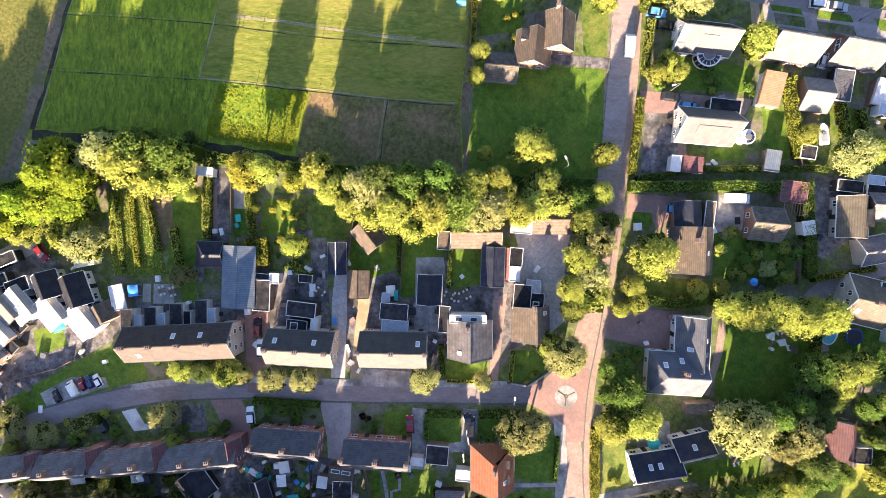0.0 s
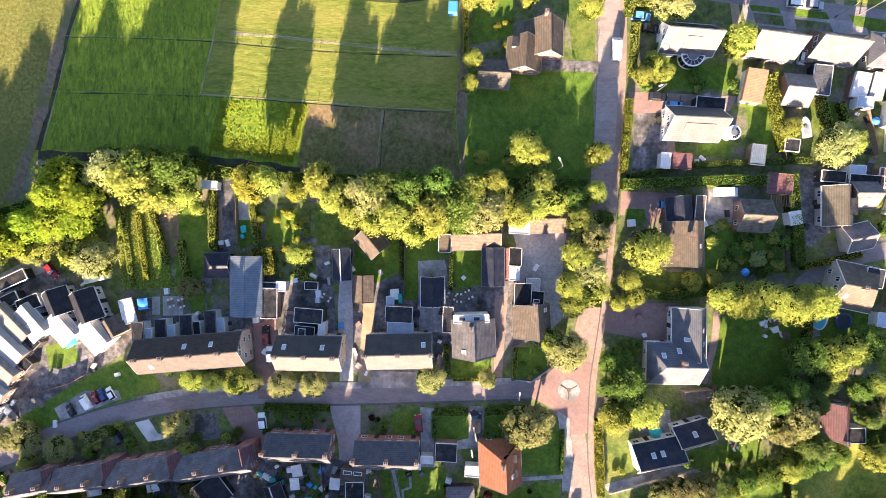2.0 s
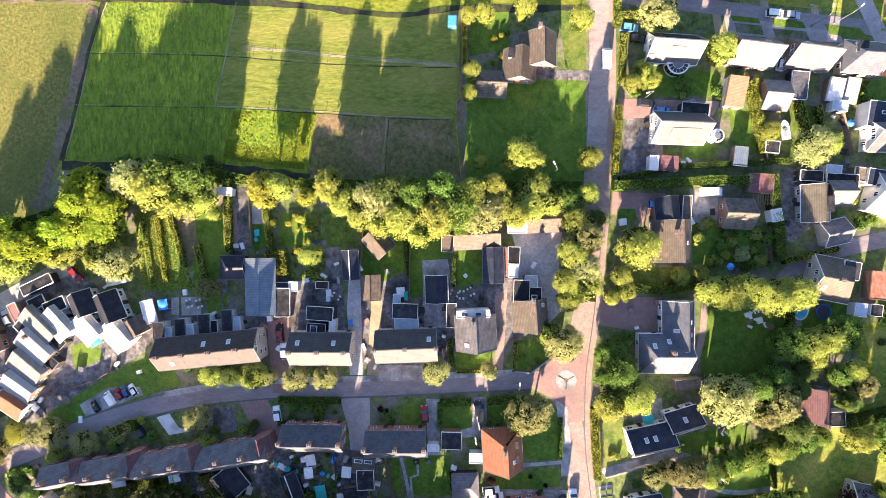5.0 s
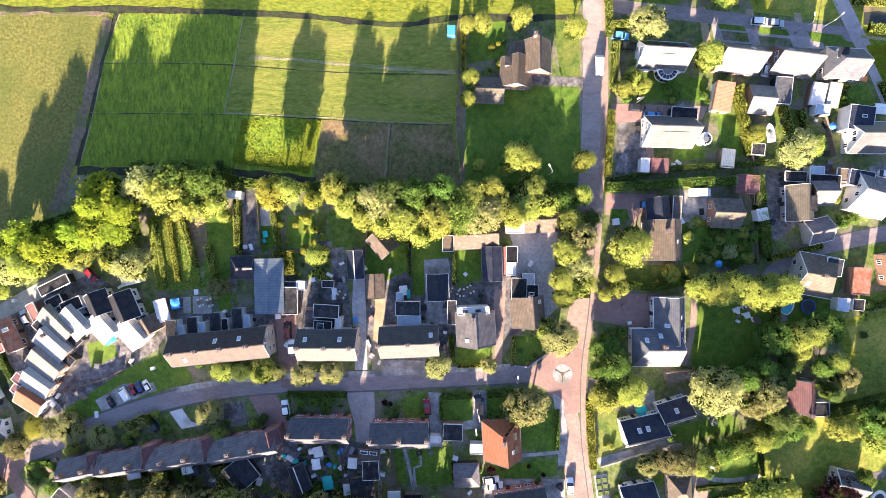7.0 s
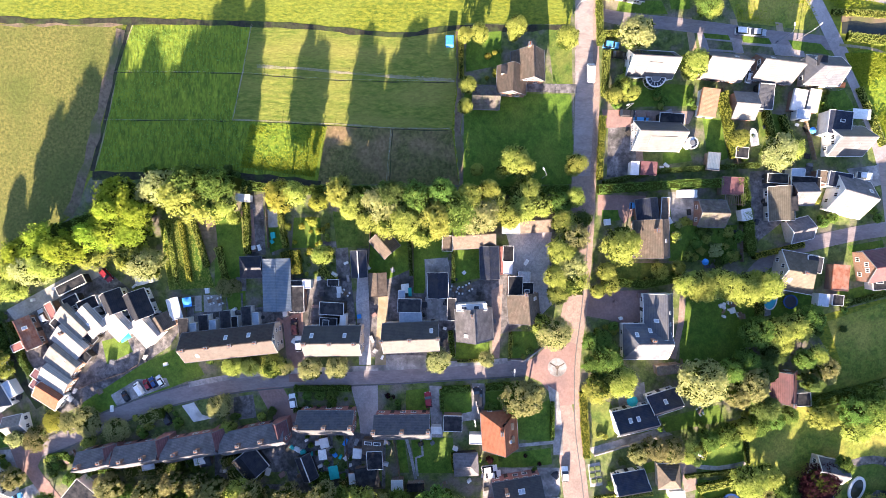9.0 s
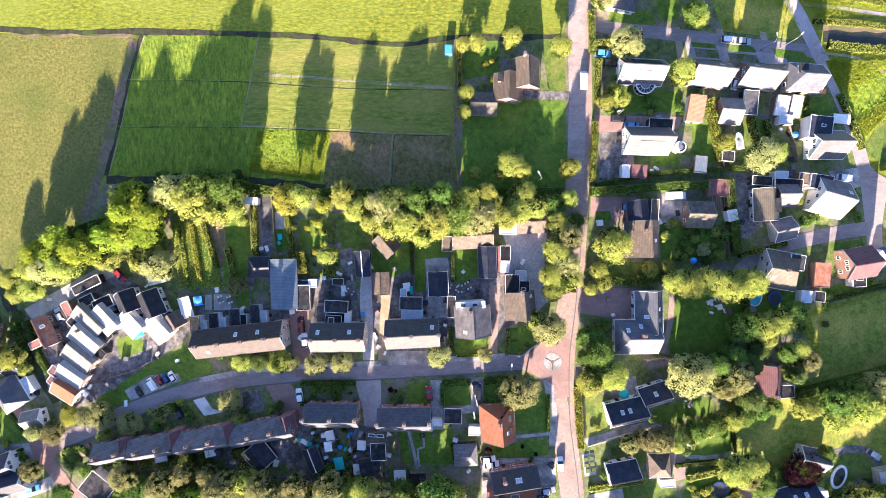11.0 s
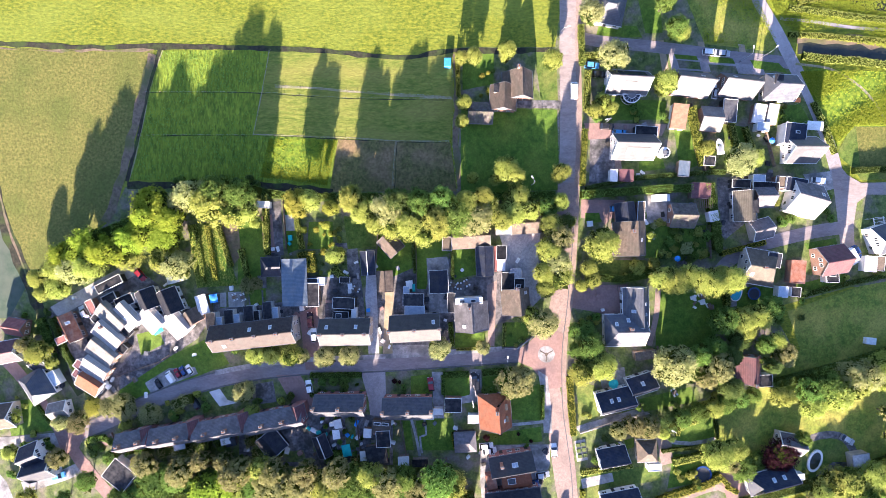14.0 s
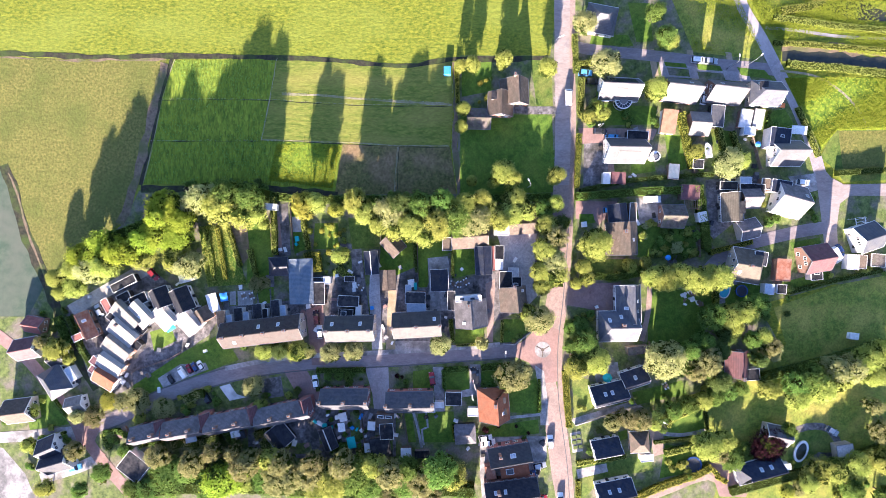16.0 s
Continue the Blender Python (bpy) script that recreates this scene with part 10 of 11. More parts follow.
bush(77.0, -35.4, 0.6, 'leaf_lime', None, 'in a garden bed')
bush(76.9, -34.8, 0.7, 'leaf_gold', None, 'in a garden bed')
bush(99.6, -40.0, 0.9, 'leaf_green', None, 'in a garden bed')
bush(104.0, -43.4, 1.5, 'leaf_lime', None, 'in a garden bed')
bush(92.0, -38.7, 0.9, 'leaf_lime', None, 'in a garden bed')
bush(91.5, -40.9, 1.2, 'leaf_green', None, 'in a garden bed')
bush(97.9, -41.6, 0.9, 'leaf_green', None, 'in a garden bed')
bush(104.9, -42.8, 1.4, 'leaf_lime', None, 'in a garden bed')
bush(90.3, -43.4, 1.6, 'leaf_lime', None, 'in a garden bed')
bush(107.8, -43.6, 1.0, 'leaf_green', None, 'in a garden bed')
bush(-17.2, 84.2, 0.7, 'leaf_green', None, 'in a garden bed')
bush(-20.4, 82.7, 0.9, 'leaf_gold', None, 'in a garden bed')
bush(-20.6, 77.0, 0.6, 'leaf_gold', None, 'in a garden bed')
bush(-18.6, 83.6, 0.7, 'leaf_gold', None, 'in a garden bed')
bush(-22.3, 74.7, 0.7, 'leaf_green', None, 'in a garden bed')
bush(-78.4, 45.5, 0.9, 'leaf_green', None, 'beside the ditch')
bush(-76.5, 45.3, 0.9, 'leaf_dark', None, 'beside the ditch')
bush(-77.0, 45.4, 0.8, 'leaf_dark', None, 'beside the ditch')
bush(-78.0, 47.5, 0.8, 'leaf_green', None, 'beside the ditch')
bush(-83.7, 46.4, 1.0, 'leaf_dark', None, 'beside the ditch')
bush(-97.3, 50.4, 1.0, 'leaf_green', None, 'beside the ditch')
bush(-97.5, 52.1, 1.1, 'leaf_dark', None, 'beside the ditch')
bush(-87.4, 50.5, 1.2, 'leaf_dark', None, 'beside the ditch')
bush(-87.1, 50.2, 0.9, 'leaf_green', None, 'beside the ditch')
bush(-101.8, 51.5, 1.4, 'leaf_dark', None, 'beside the ditch')
bush(-93.4, 51.2, 1.3, 'leaf_dark', None, 'beside the ditch')
bush(-89.3, 51.8, 1.4, 'leaf_dark', None, 'beside the ditch')
bush(-111.7, 51.1, 1.0, 'leaf_green', None, 'beside the ditch')
bush(-109.8, 51.5, 1.3, 'leaf_green', None, 'beside the ditch')
bush(-36.5, 47.1, 0.8, 'leaf_green', None, 'under the trees')
bush(-61.0, 46.1, 1.0, 'leaf_green', None, 'under the trees')
bush(-51.8, 46.0, 0.7, 'leaf_dark', None, 'under the trees')
bush(-31.0, 45.9, 1.2, 'leaf_dark', None, 'under the trees')
bush(-62.9, 46.7, 1.0, 'leaf_green', None, 'under the trees')
bush(-53.5, 47.1, 1.1, 'leaf_dark', None, 'under the trees')
bush(-29.5, 47.0, 1.3, 'leaf_dark', None, 'under the trees')
bush(-43.2, 48.3, 1.0, 'leaf_green', None, 'under the trees')
bush(-61.0, 47.2, 1.4, 'leaf_dark', None, 'under the trees')
bush(-28.8, 45.9, 1.0, 'leaf_dark', None, 'under the trees')
bush(-47.8, 48.1, 1.3, 'leaf_green', None, 'under the trees')
bush(-63.1, 45.3, 1.2, 'leaf_dark', None, 'under the trees')
bush(-103.8, 24.7, 0.4, 'leaf_lime', None, 'in a rough lawn')
bush(-102.8, 25.4, 0.4, 'leaf_lime', None, 'in a rough lawn')
bush(-104.8, 32.7, 0.5, 'leaf_lime', None, 'in a rough lawn')
bush(-106.7, 29.7, 0.4, 'leaf_green', None, 'in a rough lawn')
bush(-103.3, 20.0, 0.5, 'leaf_green', None, 'in a rough lawn')
bush(-101.1, 26.8, 0.6, 'leaf_lime', None, 'in a rough lawn')
bush(68.0, 11.6, 1.3, 'leaf_green', None, 'in a garden bed')
bush(65.1, 12.6, 1.0, 'leaf_dark', None, 'in a garden bed')
bush(74.5, 12.3, 1.0, 'leaf_dark', None, 'in a garden bed')
bush(75.1, 20.0, 1.2, 'leaf_dark', None, 'in a garden bed')
bush(67.8, 19.4, 1.4, 'leaf_green', None, 'in a garden bed')
bush(74.4, 17.4, 0.9, 'leaf_green', None, 'in a garden bed')
bush(87.3, 24.4, 0.9, 'leaf_lime', None, 'in a garden bed')
bush(87.2, 26.5, 0.7, 'leaf_lime', None, 'in a garden bed')
bush(97.3, 25.9, 1.0, 'leaf_lime', None, 'in a garden bed')
bush(103.4, 25.1, 0.8, 'leaf_green', None, 'in a garden bed')
bush(98.2, 26.5, 1.3, 'leaf_lime', None, 'in a garden bed')
bush(95.6, 25.9, 0.8, 'leaf_lime', None, 'in a garden bed')

# ---- grass ----
tufts('crop_leaves', 'leaf_grass', [(-83.8, 64.0), (-63.5, 63.7), (-66.4, 50.1), (-78.9, 51.8), (-86.4, 52.5)], 6000, 0.2, 3, 'broad leaves of a fodder crop', 0.22)
tufts('field_grass', 'leaf_green', [(-116.7, 89.6), (-84.7, 90.2), (-88.5, 65.0), (-64.6, 63.9), (-66.4, 50.1), (-87.8, 51.7), (-126.4, 51.5), (-123.0, 64.2), (-120.3, 76.3)], 6000, 0.15, 4, 'long grass of a hay field', 0.3)
tufts('rough_grass', 'leaf_grass', [(41.9, 108.9), (58.3, 108.4), (66.2, 92.3), (64.7, 90.6), (44.8, 92.9)], 2500, 0.18, 7, 'rough grass beside the lane', 0.4)
tufts('lawn_tufts', 'leaf_lime', [(-108.6, 37.9), (-99.3, 38.9), (-93.2, 19.9), (-105.6, 18.9)], 2500, 0.2, 8, 'tall tufts in a rough lawn', 0.5)

tufts('reed_growth', 'leaf_grass', [(72.6, 84.5), (80.0, 71.0), (84.0, 63.5), (88.6, 68.7), (107.0, 69.0), (106.3, 84.2), (88.9, 84.9)], 9000, 0.24, 11, 'rank yellow-green growth in a reed bed', 0.7)
tufts('canal_growth', 'leaf_grass', [(65.0, 101.0), (72.0, 94.5), (108.0, 90.5), (108.0, 112.0), (60.0, 112.0)], 9000, 0.24, 12, 'rank yellow-green growth along the canal', 0.7)

# ---- yard clutter ----
crate(-92.0, 11.4, 74, 0.6, 1.1, 0.8, 'paving', 'stack of grey slabs in a back yard')
crate(-96.5, 6.4, 45, 1.3, 0.5, 1.2, 'timber', 'wooden planter box in a back yard')
crate(-79.9, 12.1, 90, 0.8, 0.9, 0.5, 'mesh_black', 'dark rubbish bin in a back yard')
crate(-80.2, 7.7, 18, 0.7, 0.6, 0.6, 'clinker_red', 'small stack of bricks in a back yard')
crate(-77.0, 6.9, 48, 0.6, 1.5, 1.0, 'clinker_red', 'small stack of bricks in a back yard')
crate(-81.1, 3.7, 9, 0.9, 0.6, 1.0, 'timber', 'wooden planter box in a back yard')
crate(-75.2, 11.1, 56, 1.3, 1.8, 0.7, 'clinker_red', 'small stack of bricks in a back yard')
crate(-98.8, 3.7, 88, 1.2, 1.7, 0.8, 'clinker_red', 'small stack of bricks in a back yard')
crate(-85.6, 9.3, 12, 1.2, 0.5, 1.2, 'timber', 'wooden planter box in a back yard')
crate(-87.6, 14.0, 32, 1.4, 0.7, 1.2, 'trim', 'white plastic tub in a back yard')
crate(-98.9, 8.4, 62, 0.6, 0.9, 0.5, 'wall_dark', 'dark compost bin in a back yard')
crate(-76.6, 2.8, 68, 1.0, 0.6, 0.8, 'wall_dark', 'dark compost bin in a back yard')
crate(-60.4, 24.1, 60, 0.9, 1.6, 1.2, 'trim', 'white plastic tub in a back yard')
crate(-57.4, 27.2, 24, 1.2, 0.6, 0.5, 'canvas_white', 'white garden bin in a back yard')
crate(-70.9, 5.7, 60, 1.2, 1.8, 0.9, 'trim', 'white plastic tub in a back yard')
crate(-63.8, 23.2, 76, 0.6, 1.3, 0.6, 'mesh_black', 'dark covered bicycle stand in a back yard')
crate(-67.0, 5.5, 2, 0.9, 0.5, 1.0, 'paving', 'stack of grey slabs in a back yard')
crate(-70.3, 5.3, 46, 1.1, 1.5, 0.5, 'trim', 'white plastic tub in a back yard')
crate(-67.1, 5.4, 48, 1.2, 1.0, 1.1, 'mesh_black', 'dark covered bicycle stand in a back yard')
crate(-58.0, 22.8, 81, 0.6, 1.2, 0.7, 'mesh_black', 'dark covered bicycle stand in a back yard')
crate(-59.0, 2.8, 68, 1.4, 1.1, 1.0, 'timber', 'wooden planter box in a back yard')
crate(-65.4, 15.4, 87, 0.7, 1.8, 1.1, 'clinker_red', 'small stack of bricks in a back yard')
crate(-56.7, 23.1, 9, 0.6, 1.7, 1.0, 'paving', 'stack of grey slabs in a back yard')
crate(-56.9, 13.9, 50, 1.1, 0.6, 0.4, 'timber', 'wooden planter box in a back yard')
crate(-50.1, 6.8, 24, 0.6, 1.8, 0.4, 'canvas_white', 'white garden bin in a back yard')
crate(-49.6, 13.4, 34, 1.3, 0.9, 0.7, 'clinker_red', 'small stack of bricks in a back yard')
crate(-53.4, 8.8, 13, 0.9, 1.8, 1.1, 'trim', 'white plastic tub in a back yard')
crate(-51.4, 26.4, 34, 0.6, 1.7, 0.9, 'canvas_white', 'white garden bin in a back yard')
crate(-49.1, 3.7, 57, 1.2, 1.2, 0.9, 'paving', 'stack of grey slabs in a back yard')
crate(-47.2, 2.0, 66, 1.0, 0.6, 1.0, 'canvas_white', 'white garden bin in a back yard')
crate(-37.3, 7.5, 29, 0.9, 0.7, 0.9, 'timber', 'wooden planter box in a back yard')
crate(-33.3, 5.2, 71, 0.9, 0.6, 1.0, 'mesh_black', 'dark covered bicycle stand in a back yard')
crate(-35.3, 18.0, 87, 0.9, 1.2, 0.7, 'paving', 'stack of grey slabs in a back yard')
crate(-43.0, 6.8, 84, 0.8, 0.7, 0.6, 'timber', 'wooden planter box in a back yard')
crate(-42.3, 14.1, 63, 0.6, 1.3, 0.5, 'wall_dark', 'dark compost bin in a back yard')
crate(-44.8, 25.6, 27, 0.9, 1.2, 0.9, 'paving', 'stack of grey slabs in a back yard')
crate(-30.6, 6.9, 62, 1.2, 1.2, 0.8, 'mesh_black', 'dark covered bicycle stand in a back yard')
crate(-30.3, 16.8, 78, 0.9, 1.5, 0.4, 'mesh_black', 'dark covered bicycle stand in a back yard')
crate(-29.2, 15.5, 78, 1.1, 0.5, 0.5, 'paving', 'stack of grey slabs in a back yard')
crate(-30.1, 17.1, 24, 1.4, 0.6, 0.7, 'lead', 'grey metal box in a back yard')
crate(-39.2, 4.2, 15, 0.9, 0.9, 0.7, 'canvas_white', 'white garden bin in a back yard')
crate(-30.5, 10.2, 70, 0.6, 0.9, 1.0, 'canvas_white', 'white garden bin in a back yard')
crate(-36.4, 13.7, 39, 0.7, 1.3, 0.4, 'wall_dark', 'dark compost bin in a back yard')
crate(-25.6, 9.6, 82, 0.6, 0.6, 0.7, 'wall_dark', 'dark compost bin in a back yard')
crate(-21.6, 19.7, 78, 1.0, 1.2, 0.9, 'wall_dark', 'dark compost bin in a back yard')
crate(-12.5, 14.2, 86, 1.1, 0.7, 0.8, 'trim', 'white plastic tub in a back yard')
crate(-21.6, 10.7, 5, 1.0, 0.6, 0.6, 'timber', 'wooden planter box in a back yard')
crate(-11.6, 21.1, 22, 1.0, 1.1, 0.7, 'wall_dark', 'dark compost bin in a back yard')
crate(-14.4, 29.5, 15, 1.1, 0.8, 1.0, 'mesh_black', 'dark covered bicycle stand in a back yard')
crate(-5.7, 15.4, 30, 0.9, 1.5, 0.6, 'clinker_red', 'small stack of bricks in a back yard')
crate(-27.1, 10.2, 50, 1.2, 1.3, 1.1, 'trim', 'white plastic tub in a back yard')
crate(-7.8, 10.9, 66, 1.1, 1.1, 0.9, 'mesh_black', 'dark covered bicycle stand in a back yard')
crate(-21.1, 26.3, 69, 0.6, 0.9, 0.9, 'timber', 'wooden planter box in a back yard')
crate(-24.0, 22.7, 85, 0.6, 0.5, 0.4, 'wall_dark', 'dark compost bin in a back yard')
crate(-27.9, 23.4, 72, 0.7, 1.1, 0.5, 'mesh_black', 'dark rubbish bin in a back yard')
crate(-18.1, 11.8, 49, 1.0, 1.7, 0.4, 'paving', 'stack of grey slabs in a back yard')
crate(-17.2, 12.4, 9, 0.6, 1.2, 0.6, 'lead', 'grey metal box in a back yard')
crate(-73.1, -19.1, 63, 1.4, 1.2, 0.4, 'paving', 'stack of grey slabs in a back yard')
crate(-87.1, -20.9, 23, 0.8, 1.3, 0.8, 'paving', 'stack of grey slabs in a back yard')
crate(-74.5, -20.3, 73, 0.5, 1.4, 1.0, 'wall_dark', 'dark compost bin in a back yard')
crate(-79.1, -20.8, 36, 0.6, 0.9, 0.5, 'mesh_black', 'dark covered bicycle stand in a back yard')
crate(-73.2, -20.9, 53, 1.3, 1.2, 0.9, 'lead', 'grey metal box in a back yard')
crate(-90.0, -30.2, 11, 1.0, 0.7, 0.7, 'canvas_white', 'white garden bin in a back yard')
crate(-87.0, -19.3, 61, 1.0, 1.5, 1.0, 'wall_dark', 'dark compost bin in a back yard')
crate(-79.9, -26.0, 69, 0.9, 1.0, 0.7, 'lead', 'grey metal box in a back yard')
crate(-88.7, -17.8, 19, 1.3, 0.6, 0.8, 'trim', 'white plastic tub in a back yard')
crate(-74.0, -30.7, 32, 1.3, 1.2, 1.0, 'clinker_red', 'small stack of bricks in a back yard')
crate(-67.2, -23.5, 63, 1.3, 1.2, 0.5, 'mesh_black', 'dark rubbish bin in a back yard')
crate(-51.6, -30.9, 24, 0.8, 1.7, 0.6, 'mesh_black', 'dark covered bicycle stand in a back yard')
crate(-50.5, -25.1, 41, 0.9, 1.0, 1.0, 'wall_dark', 'dark compost bin in a back yard')
crate(-46.2, -20.6, 28, 1.0, 1.5, 1.2, 'trim', 'white plastic tub in a back yard')
crate(-68.9, -30.5, 20, 0.9, 0.6, 0.4, 'paving', 'stack of grey slabs in a back yard')
crate(-63.3, -29.2, 27, 0.8, 1.4, 0.7, 'mesh_black', 'dark covered bicycle stand in a back yard')
crate(-47.6, -28.3, 2, 1.0, 0.7, 1.1, 'timber', 'wooden planter box in a back yard')
crate(-47.5, -32.7, 6, 1.2, 1.5, 0.7, 'mesh_black', 'dark covered bicycle stand in a back yard')
crate(-65.3, -28.6, 50, 0.6, 0.8, 0.7, 'paving', 'stack of grey slabs in a back yard')
crate(-70.4, -33.5, 85, 0.9, 1.3, 0.6, 'wall_dark', 'dark compost bin in a back yard')
crate(-45.9, -26.9, 78, 0.8, 1.6, 1.1, 'trim', 'white plastic tub in a back yard')
crate(-61.4, -25.9, 87, 1.0, 1.8, 0.7, 'timber', 'wooden planter box in a back yard')
crate(-56.5, -25.3, 62, 1.3, 1.1, 0.6, 'clinker_red', 'small stack of bricks in a back yard')
crate(-47.4, -20.2, 43, 0.7, 0.9, 0.6, 'trim', 'white plastic tub in a back yard')
crate(-51.4, -23.9, 12, 1.0, 1.0, 1.1, 'clinker_red', 'small stack of bricks in a back yard')
crate(-67.4, -21.0, 34, 0.9, 0.6, 0.9, 'trim', 'white plastic tub in a back yard')
crate(-23.2, -30.9, 45, 1.1, 0.7, 1.0, 'canvas_white', 'white garden bin in a back yard')
crate(-29.7, -31.7, 12, 1.4, 0.7, 0.5, 'timber', 'wooden planter box in a back yard')
crate(-27.1, -22.2, 70, 0.9, 1.3, 1.1, 'trim', 'white plastic tub in a back yard')
crate(-22.1, -26.8, 44, 0.6, 1.2, 0.5, 'wall_dark', 'dark compost bin in a back yard')
crate(-45.5, -21.1, 51, 0.7, 1.7, 0.5, 'paving', 'stack of grey slabs in a back yard')
crate(-19.6, -29.6, 83, 1.0, 0.8, 0.5, 'paving', 'stack of grey slabs in a back yard')
crate(-36.4, -21.2, 23, 1.3, 0.9, 1.0, 'wall_dark', 'dark compost bin in a back yard')
crate(-18.5, -33.1, 10, 1.3, 0.9, 0.4, 'wall_dark', 'dark compost bin in a back yard')
crate(-33.3, -20.9, 41, 1.0, 0.8, 0.9, 'lead', 'grey metal box in a back yard')
crate(22.1, 68.0, 82, 1.2, 0.7, 0.5, 'clinker_red', 'small stack of bricks in a back yard')
crate(24.7, 60.4, 19, 0.6, 0.7, 0.7, 'mesh_black', 'dark rubbish bin in a back yard')
crate(20.4, 59.0, 5, 0.5, 1.0, 1.2, 'mesh_black', 'dark rubbish bin in a back yard')
crate(27.3, 54.7, 51, 0.7, 1.5, 0.4, 'canvas_white', 'white garden bin in a back yard')
crate(22.3, 66.5, 88, 0.6, 0.9, 0.9, 'lead', 'grey metal box in a back yard')
crate(26.1, 54.0, 4, 1.0, 1.0, 0.4, 'trim', 'white plastic tub in a back yard')
crate(17.1, 63.0, 27, 1.1, 1.3, 0.5, 'wall_dark', 'dark compost bin in a back yard')
crate(27.6, 68.7, 23, 1.4, 1.2, 0.5, 'paving', 'stack of grey slabs in a back yard')
crate(60.9, 65.8, 66, 0.6, 0.8, 0.5, 'trim', 'white plastic tub in a back yard')
crate(42.7, 64.0, 30, 0.8, 0.7, 0.8, 'wall_dark', 'dark compost bin in a back yard')
crate(64.7, 64.4, 60, 1.3, 1.2, 1.1, 'wall_dark', 'dark compost bin in a back yard')
crate(48.1, 67.7, 63, 0.6, 1.1, 0.6, 'mesh_black', 'dark covered bicycle stand in a back yard')
crate(42.9, 61.6, 29, 1.0, 0.5, 1.0, 'wall_dark', 'dark compost bin in a back yard')
crate(51.9, 69.4, 22, 0.9, 1.3, 0.9, 'paving', 'stack of grey slabs in a back yard')
crate(42.2, 70.8, 77, 0.5, 1.6, 0.7, 'wall_dark', 'dark compost bin in a back yard')
crate(63.3, 64.8, 30, 1.1, 1.7, 1.0, 'wall_dark', 'dark compost bin in a back yard')
crate(55.8, 55.3, 0, 1.4, 0.9, 0.9, 'wall_dark', 'dark compost bin in a back yard')
crate(63.8, 57.6, 80, 1.2, 1.2, 0.6, 'wall_dark', 'dark compost bin in a back yard')
crate(60.0, 73.2, 73, 0.9, 0.8, 0.5, 'mesh_black', 'dark covered bicycle stand in a back yard')
crate(49.1, 73.9, 21, 0.5, 0.9, 0.5, 'clinker_red', 'small stack of bricks in a back yard')
crate(52.7, 65.1, 16, 1.0, 0.9, 0.7, 'mesh_black', 'dark covered bicycle stand in a back yard')
crate(64.4, 55.3, 85, 0.8, 1.2, 0.9, 'lead', 'grey metal box in a back yard')
crate(64.9, 47.1, 2, 1.0, 1.5, 0.5, 'lead', 'grey metal box in a back yard')
crate(51.1, 40.1, 71, 1.4, 0.9, 0.8, 'mesh_black', 'dark covered bicycle stand in a back yard')
crate(65.0, 47.1, 9, 0.7, 1.2, 0.6, 'canvas_white', 'white garden bin in a back yard')
crate(65.0, 39.2, 69, 0.9, 1.3, 1.1, 'trim', 'white plastic tub in a back yard')
crate(56.8, 51.5, 80, 0.8, 1.5, 0.6, 'wall_dark', 'dark compost bin in a back yard')
crate(53.0, 51.0, 13, 0.9, 1.5, 0.7, 'paving', 'stack of grey slabs in a back yard')
crate(53.2, 45.5, 63, 1.0, 1.6, 0.9, 'wall_dark', 'dark compost bin in a back yard')
crate(-121.2, -13.9, 3, 0.8, 1.7, 0.5, 'canvas_white', 'white garden bin in a back yard')
crate(-140.8, -3.8, 7, 0.6, 0.6, 0.4, 'wall_dark', 'dark compost bin in a back yard')
crate(-135.5, 7.1, 23, 1.3, 0.5, 0.6, 'paving', 'stack of grey slabs in a back yard')
crate(-131.5, -9.3, 58, 1.4, 0.7, 0.6, 'canvas_white', 'white garden bin in a back yard')
crate(-139.1, 2.3, 23, 1.1, 1.5, 1.1, 'mesh_black', 'dark rubbish bin in a back yard')
crate(-124.5, -9.2, 32, 1.1, 1.5, 0.8, 'timber', 'wooden planter box in a back yard')
crate(-115.1, 19.8, 40, 1.3, 0.5, 0.6, 'canvas_white', 'white garden bin in a back yard')
crate(-131.2, -12.4, 38, 1.1, 1.7, 0.4, 'lead', 'grey metal box in a back yard')
crate(-149.0, -1.6, 63, 1.0, 0.5, 0.8, 'clinker_red', 'small stack of bricks in a back yard')
crate(-128.7, 22.2, 70, 1.3, 1.1, 0.9, 'trim', 'white plastic tub in a back yard')
crate(-143.0, 15.5, 3, 0.6, 0.8, 1.2, 'trim', 'white plastic tub in a back yard')
crate(-129.8, -2.9, 74, 0.6, 1.2, 1.0, 'wall_dark', 'dark compost bin in a back yard')
crate(-120.8, -1.0, 80, 1.1, 1.3, 1.0, 'lead', 'grey metal box in a back yard')
crate(-106.3, -1.3, 16, 1.0, 0.8, 0.8, 'canvas_white', 'white garden bin in a back yard')
crate(-111.8, 0.6, 64, 1.0, 0.6, 1.2, 'trim', 'white plastic tub in a back yard')
crate(-146.9, -11.3, 87, 1.2, 1.0, 0.9, 'mesh_black', 'dark rubbish bin in a back yard')
crate(-108.0, 10.8, 49, 0.9, 0.8, 0.7, 'paving', 'stack of grey slabs in a back yard')
crate(-108.2, 12.9, 81, 0.6, 0.8, 0.6, 'trim', 'white plastic tub in a back yard')
crate(-132.8, -11.4, 53, 1.3, 1.5, 0.7, 'canvas_white', 'white garden bin in a back yard')
crate(-112.0, -0.2, 32, 0.6, 1.3, 0.7, 'mesh_black', 'dark rubbish bin in a back yard')
crate(-132.2, 13.8, 3, 1.0, 1.6, 1.0, 'trim', 'white plastic tub in a back yard')
